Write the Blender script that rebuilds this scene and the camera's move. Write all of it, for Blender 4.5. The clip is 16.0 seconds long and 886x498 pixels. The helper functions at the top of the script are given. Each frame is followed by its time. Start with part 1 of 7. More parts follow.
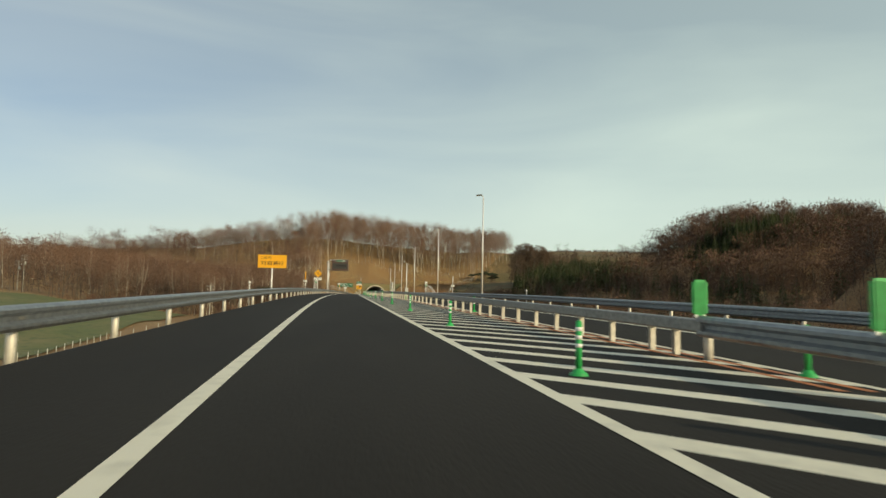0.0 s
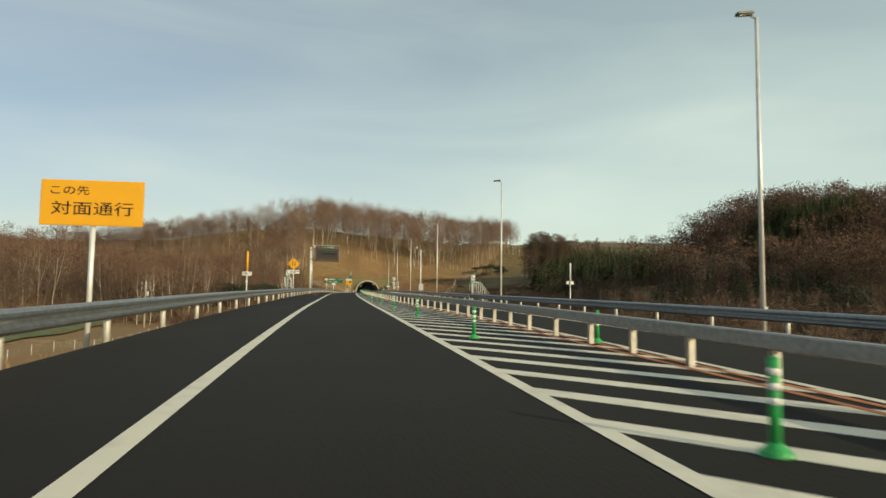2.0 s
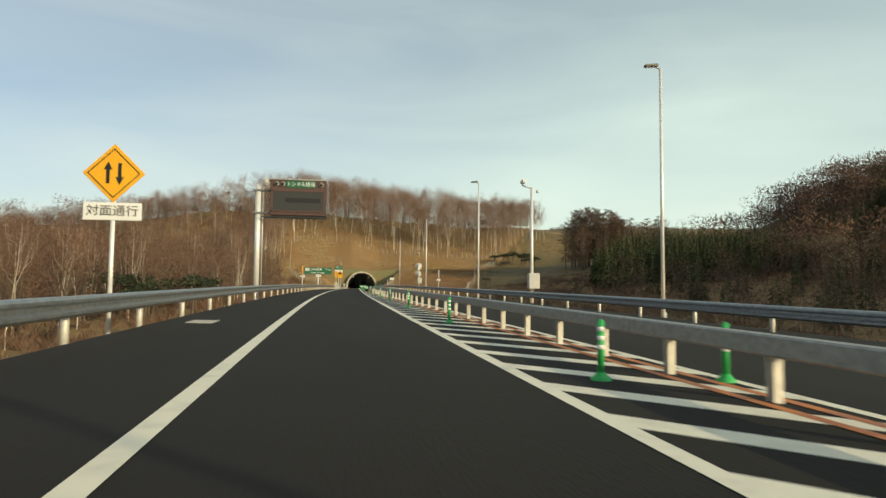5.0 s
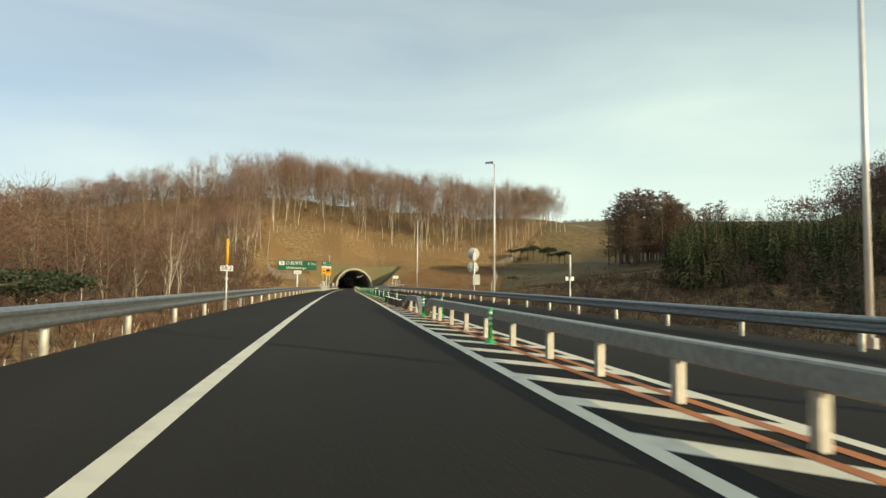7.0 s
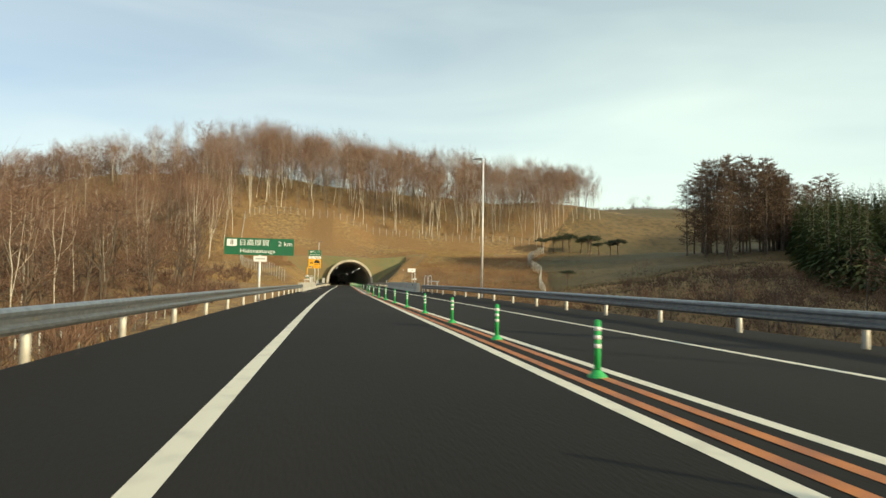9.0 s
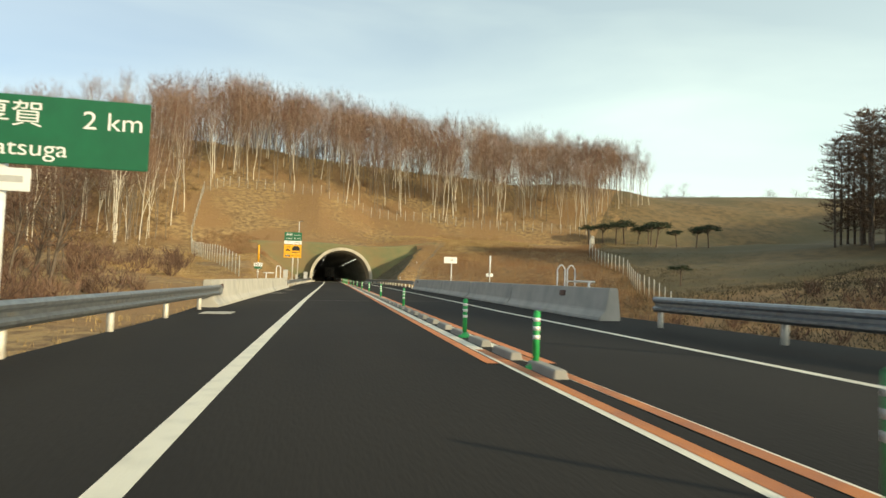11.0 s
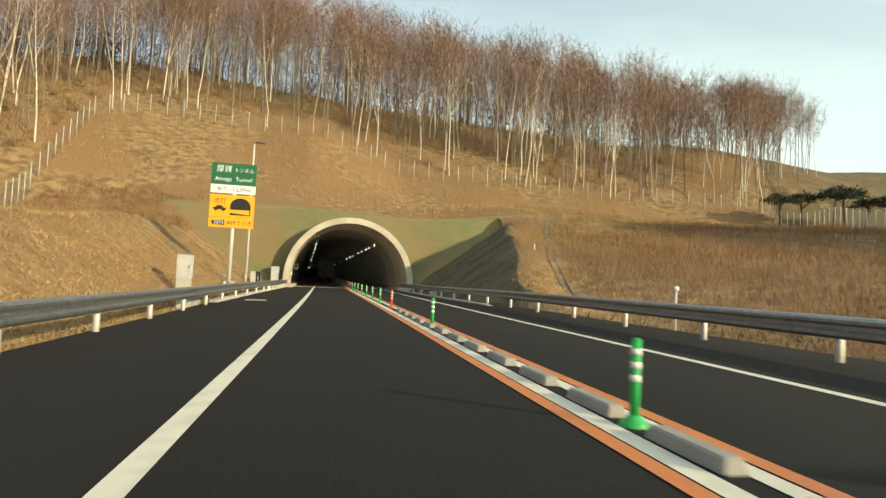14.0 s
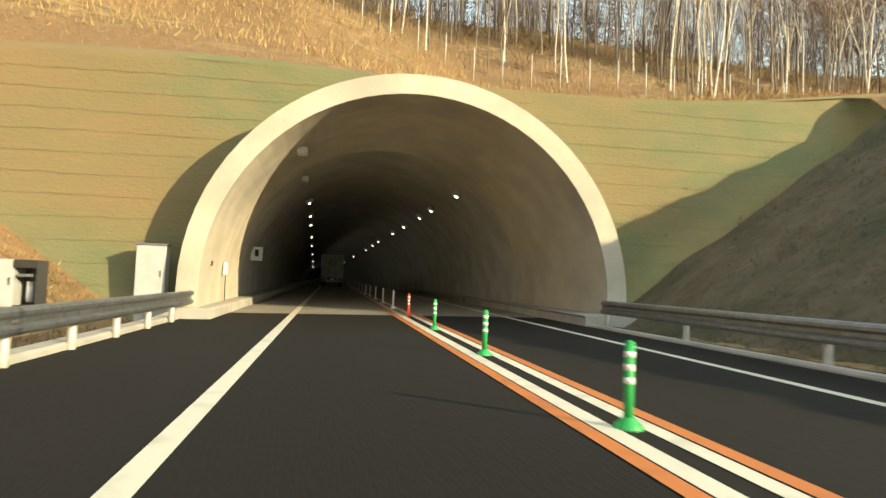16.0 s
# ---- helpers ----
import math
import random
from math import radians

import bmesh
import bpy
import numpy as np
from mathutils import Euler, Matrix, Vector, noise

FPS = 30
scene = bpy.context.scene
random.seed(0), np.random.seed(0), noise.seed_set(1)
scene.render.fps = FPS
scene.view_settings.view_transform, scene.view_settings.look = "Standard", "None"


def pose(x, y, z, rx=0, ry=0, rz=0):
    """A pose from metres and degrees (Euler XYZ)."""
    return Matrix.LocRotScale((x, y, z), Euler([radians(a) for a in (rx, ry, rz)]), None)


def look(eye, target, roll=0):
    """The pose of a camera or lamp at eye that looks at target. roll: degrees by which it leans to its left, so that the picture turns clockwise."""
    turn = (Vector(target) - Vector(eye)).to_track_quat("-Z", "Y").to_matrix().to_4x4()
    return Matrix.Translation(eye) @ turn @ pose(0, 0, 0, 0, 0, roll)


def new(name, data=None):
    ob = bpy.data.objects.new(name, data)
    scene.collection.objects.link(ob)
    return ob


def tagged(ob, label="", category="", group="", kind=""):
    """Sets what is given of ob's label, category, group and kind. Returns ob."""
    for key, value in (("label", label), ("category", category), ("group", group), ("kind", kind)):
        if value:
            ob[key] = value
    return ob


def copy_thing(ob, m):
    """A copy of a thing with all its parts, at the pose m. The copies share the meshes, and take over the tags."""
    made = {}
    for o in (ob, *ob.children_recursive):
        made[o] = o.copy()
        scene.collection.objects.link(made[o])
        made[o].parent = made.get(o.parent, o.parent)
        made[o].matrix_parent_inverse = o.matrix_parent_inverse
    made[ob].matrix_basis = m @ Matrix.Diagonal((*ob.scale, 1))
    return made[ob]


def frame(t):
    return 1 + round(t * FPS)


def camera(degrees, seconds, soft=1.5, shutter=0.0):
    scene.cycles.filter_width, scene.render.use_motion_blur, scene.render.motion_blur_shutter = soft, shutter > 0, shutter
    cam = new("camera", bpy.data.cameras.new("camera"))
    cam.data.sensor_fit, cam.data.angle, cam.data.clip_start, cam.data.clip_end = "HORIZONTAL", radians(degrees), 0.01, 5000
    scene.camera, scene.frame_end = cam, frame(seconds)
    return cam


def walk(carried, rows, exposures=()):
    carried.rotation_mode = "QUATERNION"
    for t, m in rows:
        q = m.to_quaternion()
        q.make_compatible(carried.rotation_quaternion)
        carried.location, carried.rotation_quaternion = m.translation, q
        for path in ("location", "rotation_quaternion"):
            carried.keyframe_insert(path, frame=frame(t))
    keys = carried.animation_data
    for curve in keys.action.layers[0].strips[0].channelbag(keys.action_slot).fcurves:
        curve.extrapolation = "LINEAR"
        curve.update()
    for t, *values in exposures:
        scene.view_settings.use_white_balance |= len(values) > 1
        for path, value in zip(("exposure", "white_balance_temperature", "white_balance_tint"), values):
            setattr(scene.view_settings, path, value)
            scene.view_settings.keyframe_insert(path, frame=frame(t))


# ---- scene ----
cam = camera(68.0, 16.0, soft=1.5, shutter=0.12)
# seconds, x, y, z, yaw, pitch, roll: a car's steady drive along the left lane
ROWS = [
    (0.0, 0.020, -0.021, 1.143, -6.229, 4.906, -1.086),
    (0.5, -0.603, 11.135, 1.494, -6.569, 4.782, -1.028),
    (1.0, -1.165, 22.285, 1.847, -6.876, 4.688, -0.960),
    (1.5, -1.688, 33.434, 2.178, -7.108, 4.567, -0.887),
    (2.0, -2.159, 44.589, 2.488, -7.321, 4.459, -0.805),
    (2.5, -2.603, 55.768, 2.755, -7.477, 4.338, -0.724),
    (3.0, -3.022, 67.000, 2.990, -7.599, 4.235, -0.650),
    (3.5, -3.389, 78.298, 3.203, -7.729, 4.122, -0.592),
    (4.0, -3.723, 89.641, 3.372, -7.918, 3.966, -0.566),
    (6.5, -4.780, 146.255, 4.418, -9.330, 3.729, -0.637),
    (7.0, -4.831, 157.568, 4.580, -9.531, 3.700, -0.657),
    (7.5, -4.843, 168.877, 4.737, -9.680, 3.641, -0.665),
    (8.0, -4.866, 180.190, 4.875, -9.807, 3.544, -0.708),
    (8.5, -4.855, 191.500, 5.000, -9.992, 3.431, -0.801),
    (9.0, -4.740, 202.785, 5.098, -10.347, 3.318, -0.952),
    (11.5, -3.478, 259.054, 5.492, -11.708, 3.054, -2.057),
    (12.0, -3.125, 270.258, 5.588, -11.859, 3.072, -2.346),
    (12.5, -2.763, 281.428, 5.691, -11.931, 3.110, -2.606),
    (13.0, -2.422, 292.588, 5.741, -11.909, 3.132, -2.777),
    (13.5, -2.057, 303.765, 5.806, -11.870, 3.159, -2.850),
    (14.0, -1.725, 314.983, 5.881, -11.770, 3.221, -2.822),
    (14.5, -1.349, 326.238, 5.941, -11.683, 3.242, -2.706),
    (15.0, -1.041, 337.515, 5.954, -11.511, 3.227, -2.573),
    (15.5, -0.721, 348.778, 6.070, -11.305, 3.204, -2.413),
    (16.0, -0.393, 360.036, 6.164, -11.118, 3.166, -2.254),
]
walk(cam, [(t, pose(x, y, z, 90 + pitch, roll, yaw)) for t, x, y, z, yaw, pitch, roll in ROWS],
     exposures=[(0.0, -0.45), (4.0, -0.32), (7.0, -0.08), (9.0, 0.05), (12.5, 0.22), (15.0, 0.47), (16.0, 0.74)])

# ---- world and sun ----
SUN_AZ, SUN_EL = radians(135.4), radians(16.3)      # clockwise from +y (ahead); behind the car and to its right
world = bpy.data.worlds.new("evening_sky")
scene.world = world
world.use_nodes = True
wn, wl = world.node_tree.nodes, world.node_tree.links
wn.clear()
w_out, w_bg = wn.new("ShaderNodeOutputWorld"), wn.new("ShaderNodeBackground")
w_sky = wn.new("ShaderNodeTexSky")
w_sky.sky_type = "NISHITA"
w_sky.sun_disc = False
w_sky.sun_elevation, w_sky.sun_rotation = SUN_EL, SUN_AZ
w_sky.altitude, w_sky.air_density, w_sky.dust_density, w_sky.ozone_density = 50, 1.0, 1.5, 1.8
w_bg.inputs["Strength"].default_value = 0.15
# thin high cloud, streaky, thicker towards the right-hand side
w_tc, w_map = wn.new("ShaderNodeTexCoord"), wn.new("ShaderNodeMapping")
w_map.inputs["Scale"].default_value = (1.1, 1.1, 5.0)
w_map.inputs["Rotation"].default_value = (0.0, 0.16, 0.0)
w_noise = wn.new("ShaderNodeTexNoise")
w_noise.inputs["Scale"].default_value, w_noise.inputs["Detail"].default_value = 1.5, 5
w_noise.inputs["Roughness"].default_value, w_noise.inputs["Distortion"].default_value = 0.45, 0.5
w_ramp = wn.new("ShaderNodeMapRange")
w_ramp.inputs["From Min"].default_value, w_ramp.inputs["From Max"].default_value = 0.38, 0.78
w_ramp.inputs["To Min"].default_value, w_ramp.inputs["To Max"].default_value = 0.0, 0.26
w_sep = wn.new("ShaderNodeSeparateXYZ")
w_side = wn.new("ShaderNodeMapRange")
w_side.inputs["From Min"].default_value, w_side.inputs["From Max"].default_value = -0.6, 0.7
w_side.inputs["To Min"].default_value, w_side.inputs["To Max"].default_value = 0.15, 0.40
w_low = wn.new("ShaderNodeMapRange")      # the veil thickens towards the horizon
w_low.inputs["From Min"].default_value, w_low.inputs["From Max"].default_value = 0.0, 0.36
w_low.inputs["To Min"].default_value, w_low.inputs["To Max"].default_value = 0.30, 0.0
w_fade = wn.new("ShaderNodeMapRange")      # a little less of it, and greyer, on the left
w_fade.inputs["From Min"].default_value, w_fade.inputs["From Max"].default_value = -0.55, 0.35
w_fade.inputs["To Min"].default_value, w_fade.inputs["To Max"].default_value = 0.45, 1.0
w_tint = wn.new("ShaderNodeMix")
w_tint.data_type = "RGBA"
w_tint.inputs["A"].default_value, w_tint.inputs["B"].default_value = (7.2, 6.9, 5.7, 1), (7.5, 8.75, 7.3, 1)
w_sum = wn.new("ShaderNodeMath")
w_sum.operation = "MULTIPLY_ADD"
w_add = wn.new("ShaderNodeMath")
w_add.operation = "ADD"
w_mix = wn.new("ShaderNodeMix")
w_mix.data_type = "RGBA"
wl.new(w_tc.outputs["Generated"], w_map.inputs["Vector"])
wl.new(w_map.outputs["Vector"], w_noise.inputs["Vector"])
wl.new(w_noise.outputs["Fac"], w_ramp.inputs["Value"])
wl.new(w_tc.outputs["Generated"], w_sep.inputs["Vector"])
wl.new(w_sep.outputs["X"], w_side.inputs["Value"])
wl.new(w_ramp.outputs["Result"], w_add.inputs[0])
wl.new(w_sep.outputs["Z"], w_low.inputs["Value"])
wl.new(w_sep.outputs["X"], w_fade.inputs["Value"])
wl.new(w_fade.outputs["Result"], w_tint.inputs["Factor"])
wl.new(w_tint.outputs["Result"], w_mix.inputs["B"])
wl.new(w_low.outputs["Result"], w_sum.inputs[0])
wl.new(w_fade.outputs["Result"], w_sum.inputs[1])
wl.new(w_side.outputs["Result"], w_sum.inputs[2])
wl.new(w_sum.outputs["Value"], w_add.inputs[1])
wl.new(w_add.outputs["Value"], w_mix.inputs["Factor"])
wl.new(w_sky.outputs["Color"], w_mix.inputs["A"])
wl.new(w_mix.outputs["Result"], w_bg.inputs["Color"])
wl.new(w_bg.outputs["Background"], w_out.inputs["Surface"])

sun_data = bpy.data.lights.new("sun", "SUN")
sun_data.energy, sun_data.angle, sun_data.color = 4.5, radians(0.6), (1.0, 0.83, 0.50)
sun = new("sun", sun_data)
_d = Vector((math.sin(SUN_AZ) * math.cos(SUN_EL), math.cos(SUN_AZ) * math.cos(SUN_EL), math.sin(SUN_EL)))
sun.matrix_world = look(_d * 300, (0, 0, 0))

import collections

# ---- materials ----
MATS = {}


def material(name, colour, rough=0.6, metal=0.0, second=None, scale=6.0, mix=(0.35, 0.65), bump=0.0, bump_scale=40.0,
             vary=0.0, island=False, stretch=(1, 1, 1), third=None, third_scale=0.6, third_mix=(0.45, 0.7), emit=None, spec=0.5, relief=0.05):
    m = bpy.data.materials.new(name)
    m.use_nodes = True
    n, l = m.node_tree.nodes, m.node_tree.links
    b = n["Principled BSDF"]
    b.inputs["Roughness"].default_value = rough
    b.inputs["Metallic"].default_value = metal
    b.inputs["Specular IOR Level"].default_value = spec
    b.inputs["Base Color"].default_value = (*colour, 1)
    out = None
    tc = n.new("ShaderNodeTexCoord")
    geo = n.new("ShaderNodeNewGeometry")
    mp = n.new("ShaderNodeMapping")
    mp.inputs["Scale"].default_value = stretch
    l.new(geo.outputs["Position"], mp.inputs["Vector"])

    def noise_mask(sc, lo, hi, detail=5):
        t = n.new("ShaderNodeTexNoise")
        t.inputs["Scale"].default_value, t.inputs["Detail"].default_value = sc, detail
        l.new(mp.outputs["Vector"], t.inputs["Vector"])
        r = n.new("ShaderNodeMapRange")
        r.inputs["From Min"].default_value, r.inputs["From Max"].default_value = lo, hi
        l.new(t.outputs["Fac"], r.inputs["Value"])
        return r.outputs["Result"]

    def blend(fac, a, c):
        x = n.new("ShaderNodeMix")
        x.data_type = "RGBA"
        l.new(fac, x.inputs["Factor"])
        if isinstance(a, tuple):
            x.inputs["A"].default_value = (*a, 1)
        else:
            l.new(a, x.inputs["A"])
        x.inputs["B"].default_value = (*c, 1)
        return x.outputs["Result"]

    if second:
        out = blend(noise_mask(scale, *mix), colour, second)
    if third:
        out = blend(noise_mask(third_scale, *third_mix), out or colour, third)
    if vary:
        hsv = n.new("ShaderNodeHueSaturation")
        if out:
            l.new(out, hsv.inputs["Color"])
        else:
            hsv.inputs["Color"].default_value = (*colour, 1)
        mr = n.new("ShaderNodeMapRange")
        mr.inputs["To Min"].default_value, mr.inputs["To Max"].default_value = 1 - vary, 1 + vary
        if island:
            l.new(geo.outputs["Random Per Island"], mr.inputs["Value"])
        else:
            oi = n.new("ShaderNodeObjectInfo")
            l.new(oi.outputs["Random"], mr.inputs["Value"])
        l.new(mr.outputs["Result"], hsv.inputs["Value"])
        out = hsv.outputs["Color"]
    if out:
        l.new(out, b.inputs["Base Color"])
    if bump:
        t = n.new("ShaderNodeTexNoise")
        t.inputs["Scale"].default_value, t.inputs["Detail"].default_value = bump_scale, 4
        l.new(mp.outputs["Vector"], t.inputs["Vector"])
        bp = n.new("ShaderNodeBump")
        bp.inputs["Strength"].default_value, bp.inputs["Distance"].default_value = bump, relief
        l.new(t.outputs["Fac"], bp.inputs["Height"])
        l.new(bp.outputs["Normal"], b.inputs["Normal"])
    if emit:
        b.inputs["Emission Color"].default_value = (*emit[0], 1)
        b.inputs["Emission Strength"].default_value = emit[1]
    MATS[name] = m
    return m


ASPHALT = material("asphalt", (0.0175, 0.0155, 0.0135), 0.92, second=(0.025, 0.022, 0.0185), scale=0.5, bump=0.15, bump_scale=30,
                   third=(0.0145, 0.013, 0.0115), third_scale=0.12, stretch=(1, 0.25, 1), spec=0.2)
CONCRETE_ROAD = material("concrete_pavement", (0.34, 0.32, 0.28), 0.8, second=(0.27, 0.255, 0.225), scale=1.2, bump=0.3)
WHITE_LINE = material("white_road_paint", (0.78, 0.73, 0.59), 0.6, second=(0.58, 0.54, 0.44), scale=3.0, mix=(0.5, 0.8), bump=0.3, bump_scale=80)
ORANGE_LINE = material("orange_road_paint", (0.62, 0.20, 0.05), 0.6, second=(0.45, 0.15, 0.05), scale=3.0, mix=(0.5, 0.8), bump=0.3, bump_scale=80)
RED_LINE = material("faded_red_road_paint", (0.56, 0.19, 0.045), 0.65, second=(0.36, 0.125, 0.05), scale=2.0, bump=0.3, bump_scale=80)
GALV = material("galvanised_steel", (0.36, 0.37, 0.37), 0.45, 0.85, second=(0.25, 0.26, 0.265), scale=9, bump=0.05)
GALV_WORN = material("weathered_galvanised_steel", (0.36, 0.35, 0.32), 0.5, 0.6, second=(0.25, 0.24, 0.22), scale=12, bump=0.08)
POST_STEEL = material("pale_galvanised_post", (0.66, 0.62, 0.53), 0.5, 0.25, second=(0.52, 0.49, 0.42), scale=8, bump=0.05)
CONCRETE = material("concrete", (0.50, 0.47, 0.41), 0.85, second=(0.40, 0.38, 0.33), scale=1.3, bump=0.25, bump_scale=25,
                    third=(0.27, 0.26, 0.24), third_scale=0.5, third_mix=(0.55, 0.8))
LINING = material("tunnel_lining_concrete", (0.40, 0.37, 0.31), 0.85, second=(0.31, 0.285, 0.24), scale=0.7, bump=0.2, bump_scale=12)
GREEN_MAT = material("vegetated_green_slope_mat", (0.155, 0.165, 0.078), 0.95, second=(0.205, 0.175, 0.082), scale=1.1, mix=(0.35, 0.7),
                     third=(0.235, 0.165, 0.077), third_scale=0.22, third_mix=(0.40, 0.7), bump=0.6, bump_scale=9, stretch=(0.7, 0.7, 1.5))
# lighter, warmer copy of the concrete, with some sunlight put into its colour
PORTAL_CONCRETE = material("sun_tinted_portal_concrete", (0.60, 0.545, 0.43), 0.85, second=(0.50, 0.45, 0.35), scale=0.9, bump=0.25, bump_scale=25,
                           third=(0.42, 0.38, 0.31), third_scale=0.35, third_mix=(0.52, 0.7))
WHITE_STEEL = material("white_painted_steel", (0.75, 0.75, 0.73), 0.45, second=(0.66, 0.66, 0.64), scale=5)
GREEN_PLASTIC = material("green_rubber", (0.03, 0.42, 0.10), 0.5, second=(0.025, 0.33, 0.08), scale=7)
RED_PLASTIC = material("orange_red_rubber", (0.75, 0.10, 0.04), 0.5, second=(0.62, 0.08, 0.03), scale=7)
REFLECT = material("white_reflective_band", (0.82, 0.82, 0.78), 0.35)
SIGN_YELLOW = material("yellow_sign_face", (0.85, 0.42, 0.01), 0.4, second=(0.80, 0.39, 0.01), scale=2)
SIGN_GREEN = material("green_sign_face", (0.012, 0.13, 0.055), 0.4, second=(0.012, 0.115, 0.05), scale=2)
SIGN_WHITE = material("white_sign_face", (0.80, 0.80, 0.78), 0.4)
BLACK = material("black_sign_ink", (0.012, 0.012, 0.012), 0.5)
BROWN_BOX = material("brown_painted_steel", (0.10, 0.055, 0.045), 0.5, second=(0.085, 0.046, 0.038), scale=4)
LED_FACE = material("dark_display_face", (0.045, 0.043, 0.038), 0.35, second=(0.035, 0.033, 0.03), scale=30)
GREY_BOX = material("grey_painted_steel", (0.52, 0.52, 0.50), 0.5, second=(0.45, 0.45, 0.43), scale=4)

# ---- alignment of the road: everything along it is placed by (across, along, up) ----
# stations run along the road, 0.8 m each, and their cross lines lie slightly askew
STATION, SKEW = 0.8, -0.06
Y0, Y1 = -40.0, 450.0


def poly(c, y):
    s = np.clip(y, 0.0, Y1) / 100
    v = np.polyval(c, s)
    d = np.polyval(np.polyder(c), s) / 100
    return v + d * (np.asarray(y, float) - np.clip(y, 0.0, Y1))


CX = [-0.05045, 0.35827, 0.28403, -4.01177, -0.05764]
CZ = [0.00319, 0.01356, -0.44062, 2.52288, 0.02469]
CR = [0.09478, -0.70391, 1.23415, -0.21073, -0.9848]


def road_x(y):
    return poly(CX, y)


def road_z(y):
    """The road's long profile, with the gentle swells of its bed."""
    return poly(CZ, y) + np.interp(y, [0, 28, 56, 84, 98, 112, 133, 154, 182, 210, 238, 300, 350, 378, 434, 476],
                                   [0.01, 0.025, 0.04, 0.02, -0.005, -0.035, -0.05, -0.04, -0.008, 0.012, 0.02, 0.024, 0.038, 0.03, 0.015, 0.0])


def fall(y):
    """Crossfall: rise in metres per metre to the right."""
    return np.tan(np.radians(-np.polyval(CR, np.clip(y, 0.0, Y1) / 100) - 1.29))


def along(x, y):
    """World y of a place x metres across at station y."""
    return STATION * y + SKEW * (x - road_x(y))


def spot(x, y, z):
    return Vector((float(x), float(along(x, y)), float(z)))


def at(u, y, h=0.0):
    return spot(float(road_x(y)) + u, y, float(road_z(y) + u * fall(y)) + h)


def lerp_table(table):
    ys, us = zip(*table)
    return lambda y: float(np.interp(y, ys, us))


LEFT_LINE = lerp_table([(-40, -1.15), (0, -1.15), (14, -1.22), (28, -1.32), (42, -1.39), (56, -1.41), (70, -1.39), (84, -1.34), (98, -1.28), (112, -1.2), (126, -1.17), (140, -1.18), (168, -1.26), (182, -1.29), (196, -1.28), (210, -1.23), (224, -1.18), (238, -1.13), (252, -1.08), (270, -1.05), (330, -1.06), (350, -1.07), (371, -1.06), (399, -1.06), (427, -1.04), (900, -1.04)])
LANE_RIGHT = lerp_table([(-40, 2.36), (0, 2.36), (14, 2.3), (28, 2.24), (50, 2.21), (70, 2.23), (98, 2.26), (126, 2.29), (182, 2.3), (203, 2.31), (217, 2.37), (231, 2.41), (245, 2.49), (270, 2.52), (322, 2.22), (900, 2.22)])
LEFT_RAIL = lerp_table([(-40, -3.95), (70, -4.1), (210, -4.03), (265, -4.0), (340, -3.75), (390, -4.1), (432, -4.2), (462, -3.6), (474, -3.5), (900, -3.5)])
MEDIAN = lerp_table([(-40, 6.4), (13, 6.04), (24, 5.9), (37, 5.68), (65, 5.53), (79, 5.44), (93, 5.22), (106, 4.99), (120, 4.68), (190, 3.82), (203, 3.55), (217, 3.4), (232, 3.25), (246, 3.06), (270, 2.95), (322, 2.44), (900, 2.47)])
FAR_LINE = lerp_table([(-40, 6.85), (13, 6.5), (24, 6.34), (37, 6.1), (65, 5.96), (79, 5.88), (93, 5.67), (106, 5.45), (120, 5.15), (190, 4.3), (203, 4.0), (217, 3.98), (232, 3.93), (246, 3.71), (270, 3.37), (322, 2.59), (900, 2.6)])
RIGHT_LINE = lerp_table([(-40, 10.4), (107, 8.6), (203, 7.6), (249, 7.15), (263, 6.75), (335, 5.45), (390, 5.45), (423, 5.35), (457, 5.55), (900, 5.55)])
RIGHT_RAIL = lerp_table([(-40, 13.4), (60, 12.8), (118, 12.2), (174, 11.3), (217, 10.2), (258, 9.9), (315, 8.4), (331, 7.15), (381, 7.2), (391, 7.6), (428, 7.75), (463, 7.0), (474, 6.9), (900, 6.9)])


# ---- mesh helpers ----
def mesh_object(name, bm, mat, parent=None, label="", smooth=False):
    me = bpy.data.meshes.new(name)
    bm.to_mesh(me)
    bm.free()
    for p in me.polygons:
        p.use_smooth = smooth
    me.materials.append(mat)
    ob = new(name, me)
    if parent:
        ob.parent = parent
    if label:
        ob["label"] = label
    return ob


def part(name, bm, mat, parent, label="", smooth=False):
    return mesh_object(name, bm, mat, parent, label, smooth)


def thing(name, place, label, category, group="", rz=0.0):
    e = new(name)
    e.empty_display_size = 0.3
    e.matrix_world = Matrix.Translation(place) @ Matrix.Rotation(rz, 4, "Z")
    return tagged(e, label, category, group)


def box(bm, cx, cy, cz, sx, sy, sz, rot=None, bevel=0.0):
    m = Matrix.Translation((cx, cy, cz)) @ (rot.to_4x4() if rot else Matrix.Identity(4)) @ Matrix.Diagonal((sx, sy, sz, 1))
    g = bmesh.ops.create_cube(bm, size=1, matrix=m)
    if bevel:
        es = list({e for v in g["verts"] for e in v.link_edges})
        bmesh.ops.bevel(bm, geom=es, offset=bevel, segments=2, affect="EDGES")
    return bm


def tube(bm, a, b, r, r2=None, seg=10, caps=True):
    a, b = Vector(a), Vector(b)
    d = b - a
    m = Matrix.Translation((a + b) / 2) @ d.to_track_quat("Z", "Y").to_matrix().to_4x4()
    bmesh.ops.create_cone(bm, cap_ends=caps, segments=seg, radius1=r, radius2=r if r2 is None else r2, depth=d.length, matrix=m)
    return bm


def sheet(name, verts, faces, mat, smooth=False):
    me = bpy.data.meshes.new(name)
    me.from_pydata(verts, [], faces)
    me.update()
    for p in me.polygons:
        p.use_smooth = smooth
    me.materials.append(mat)
    return new(name, me)


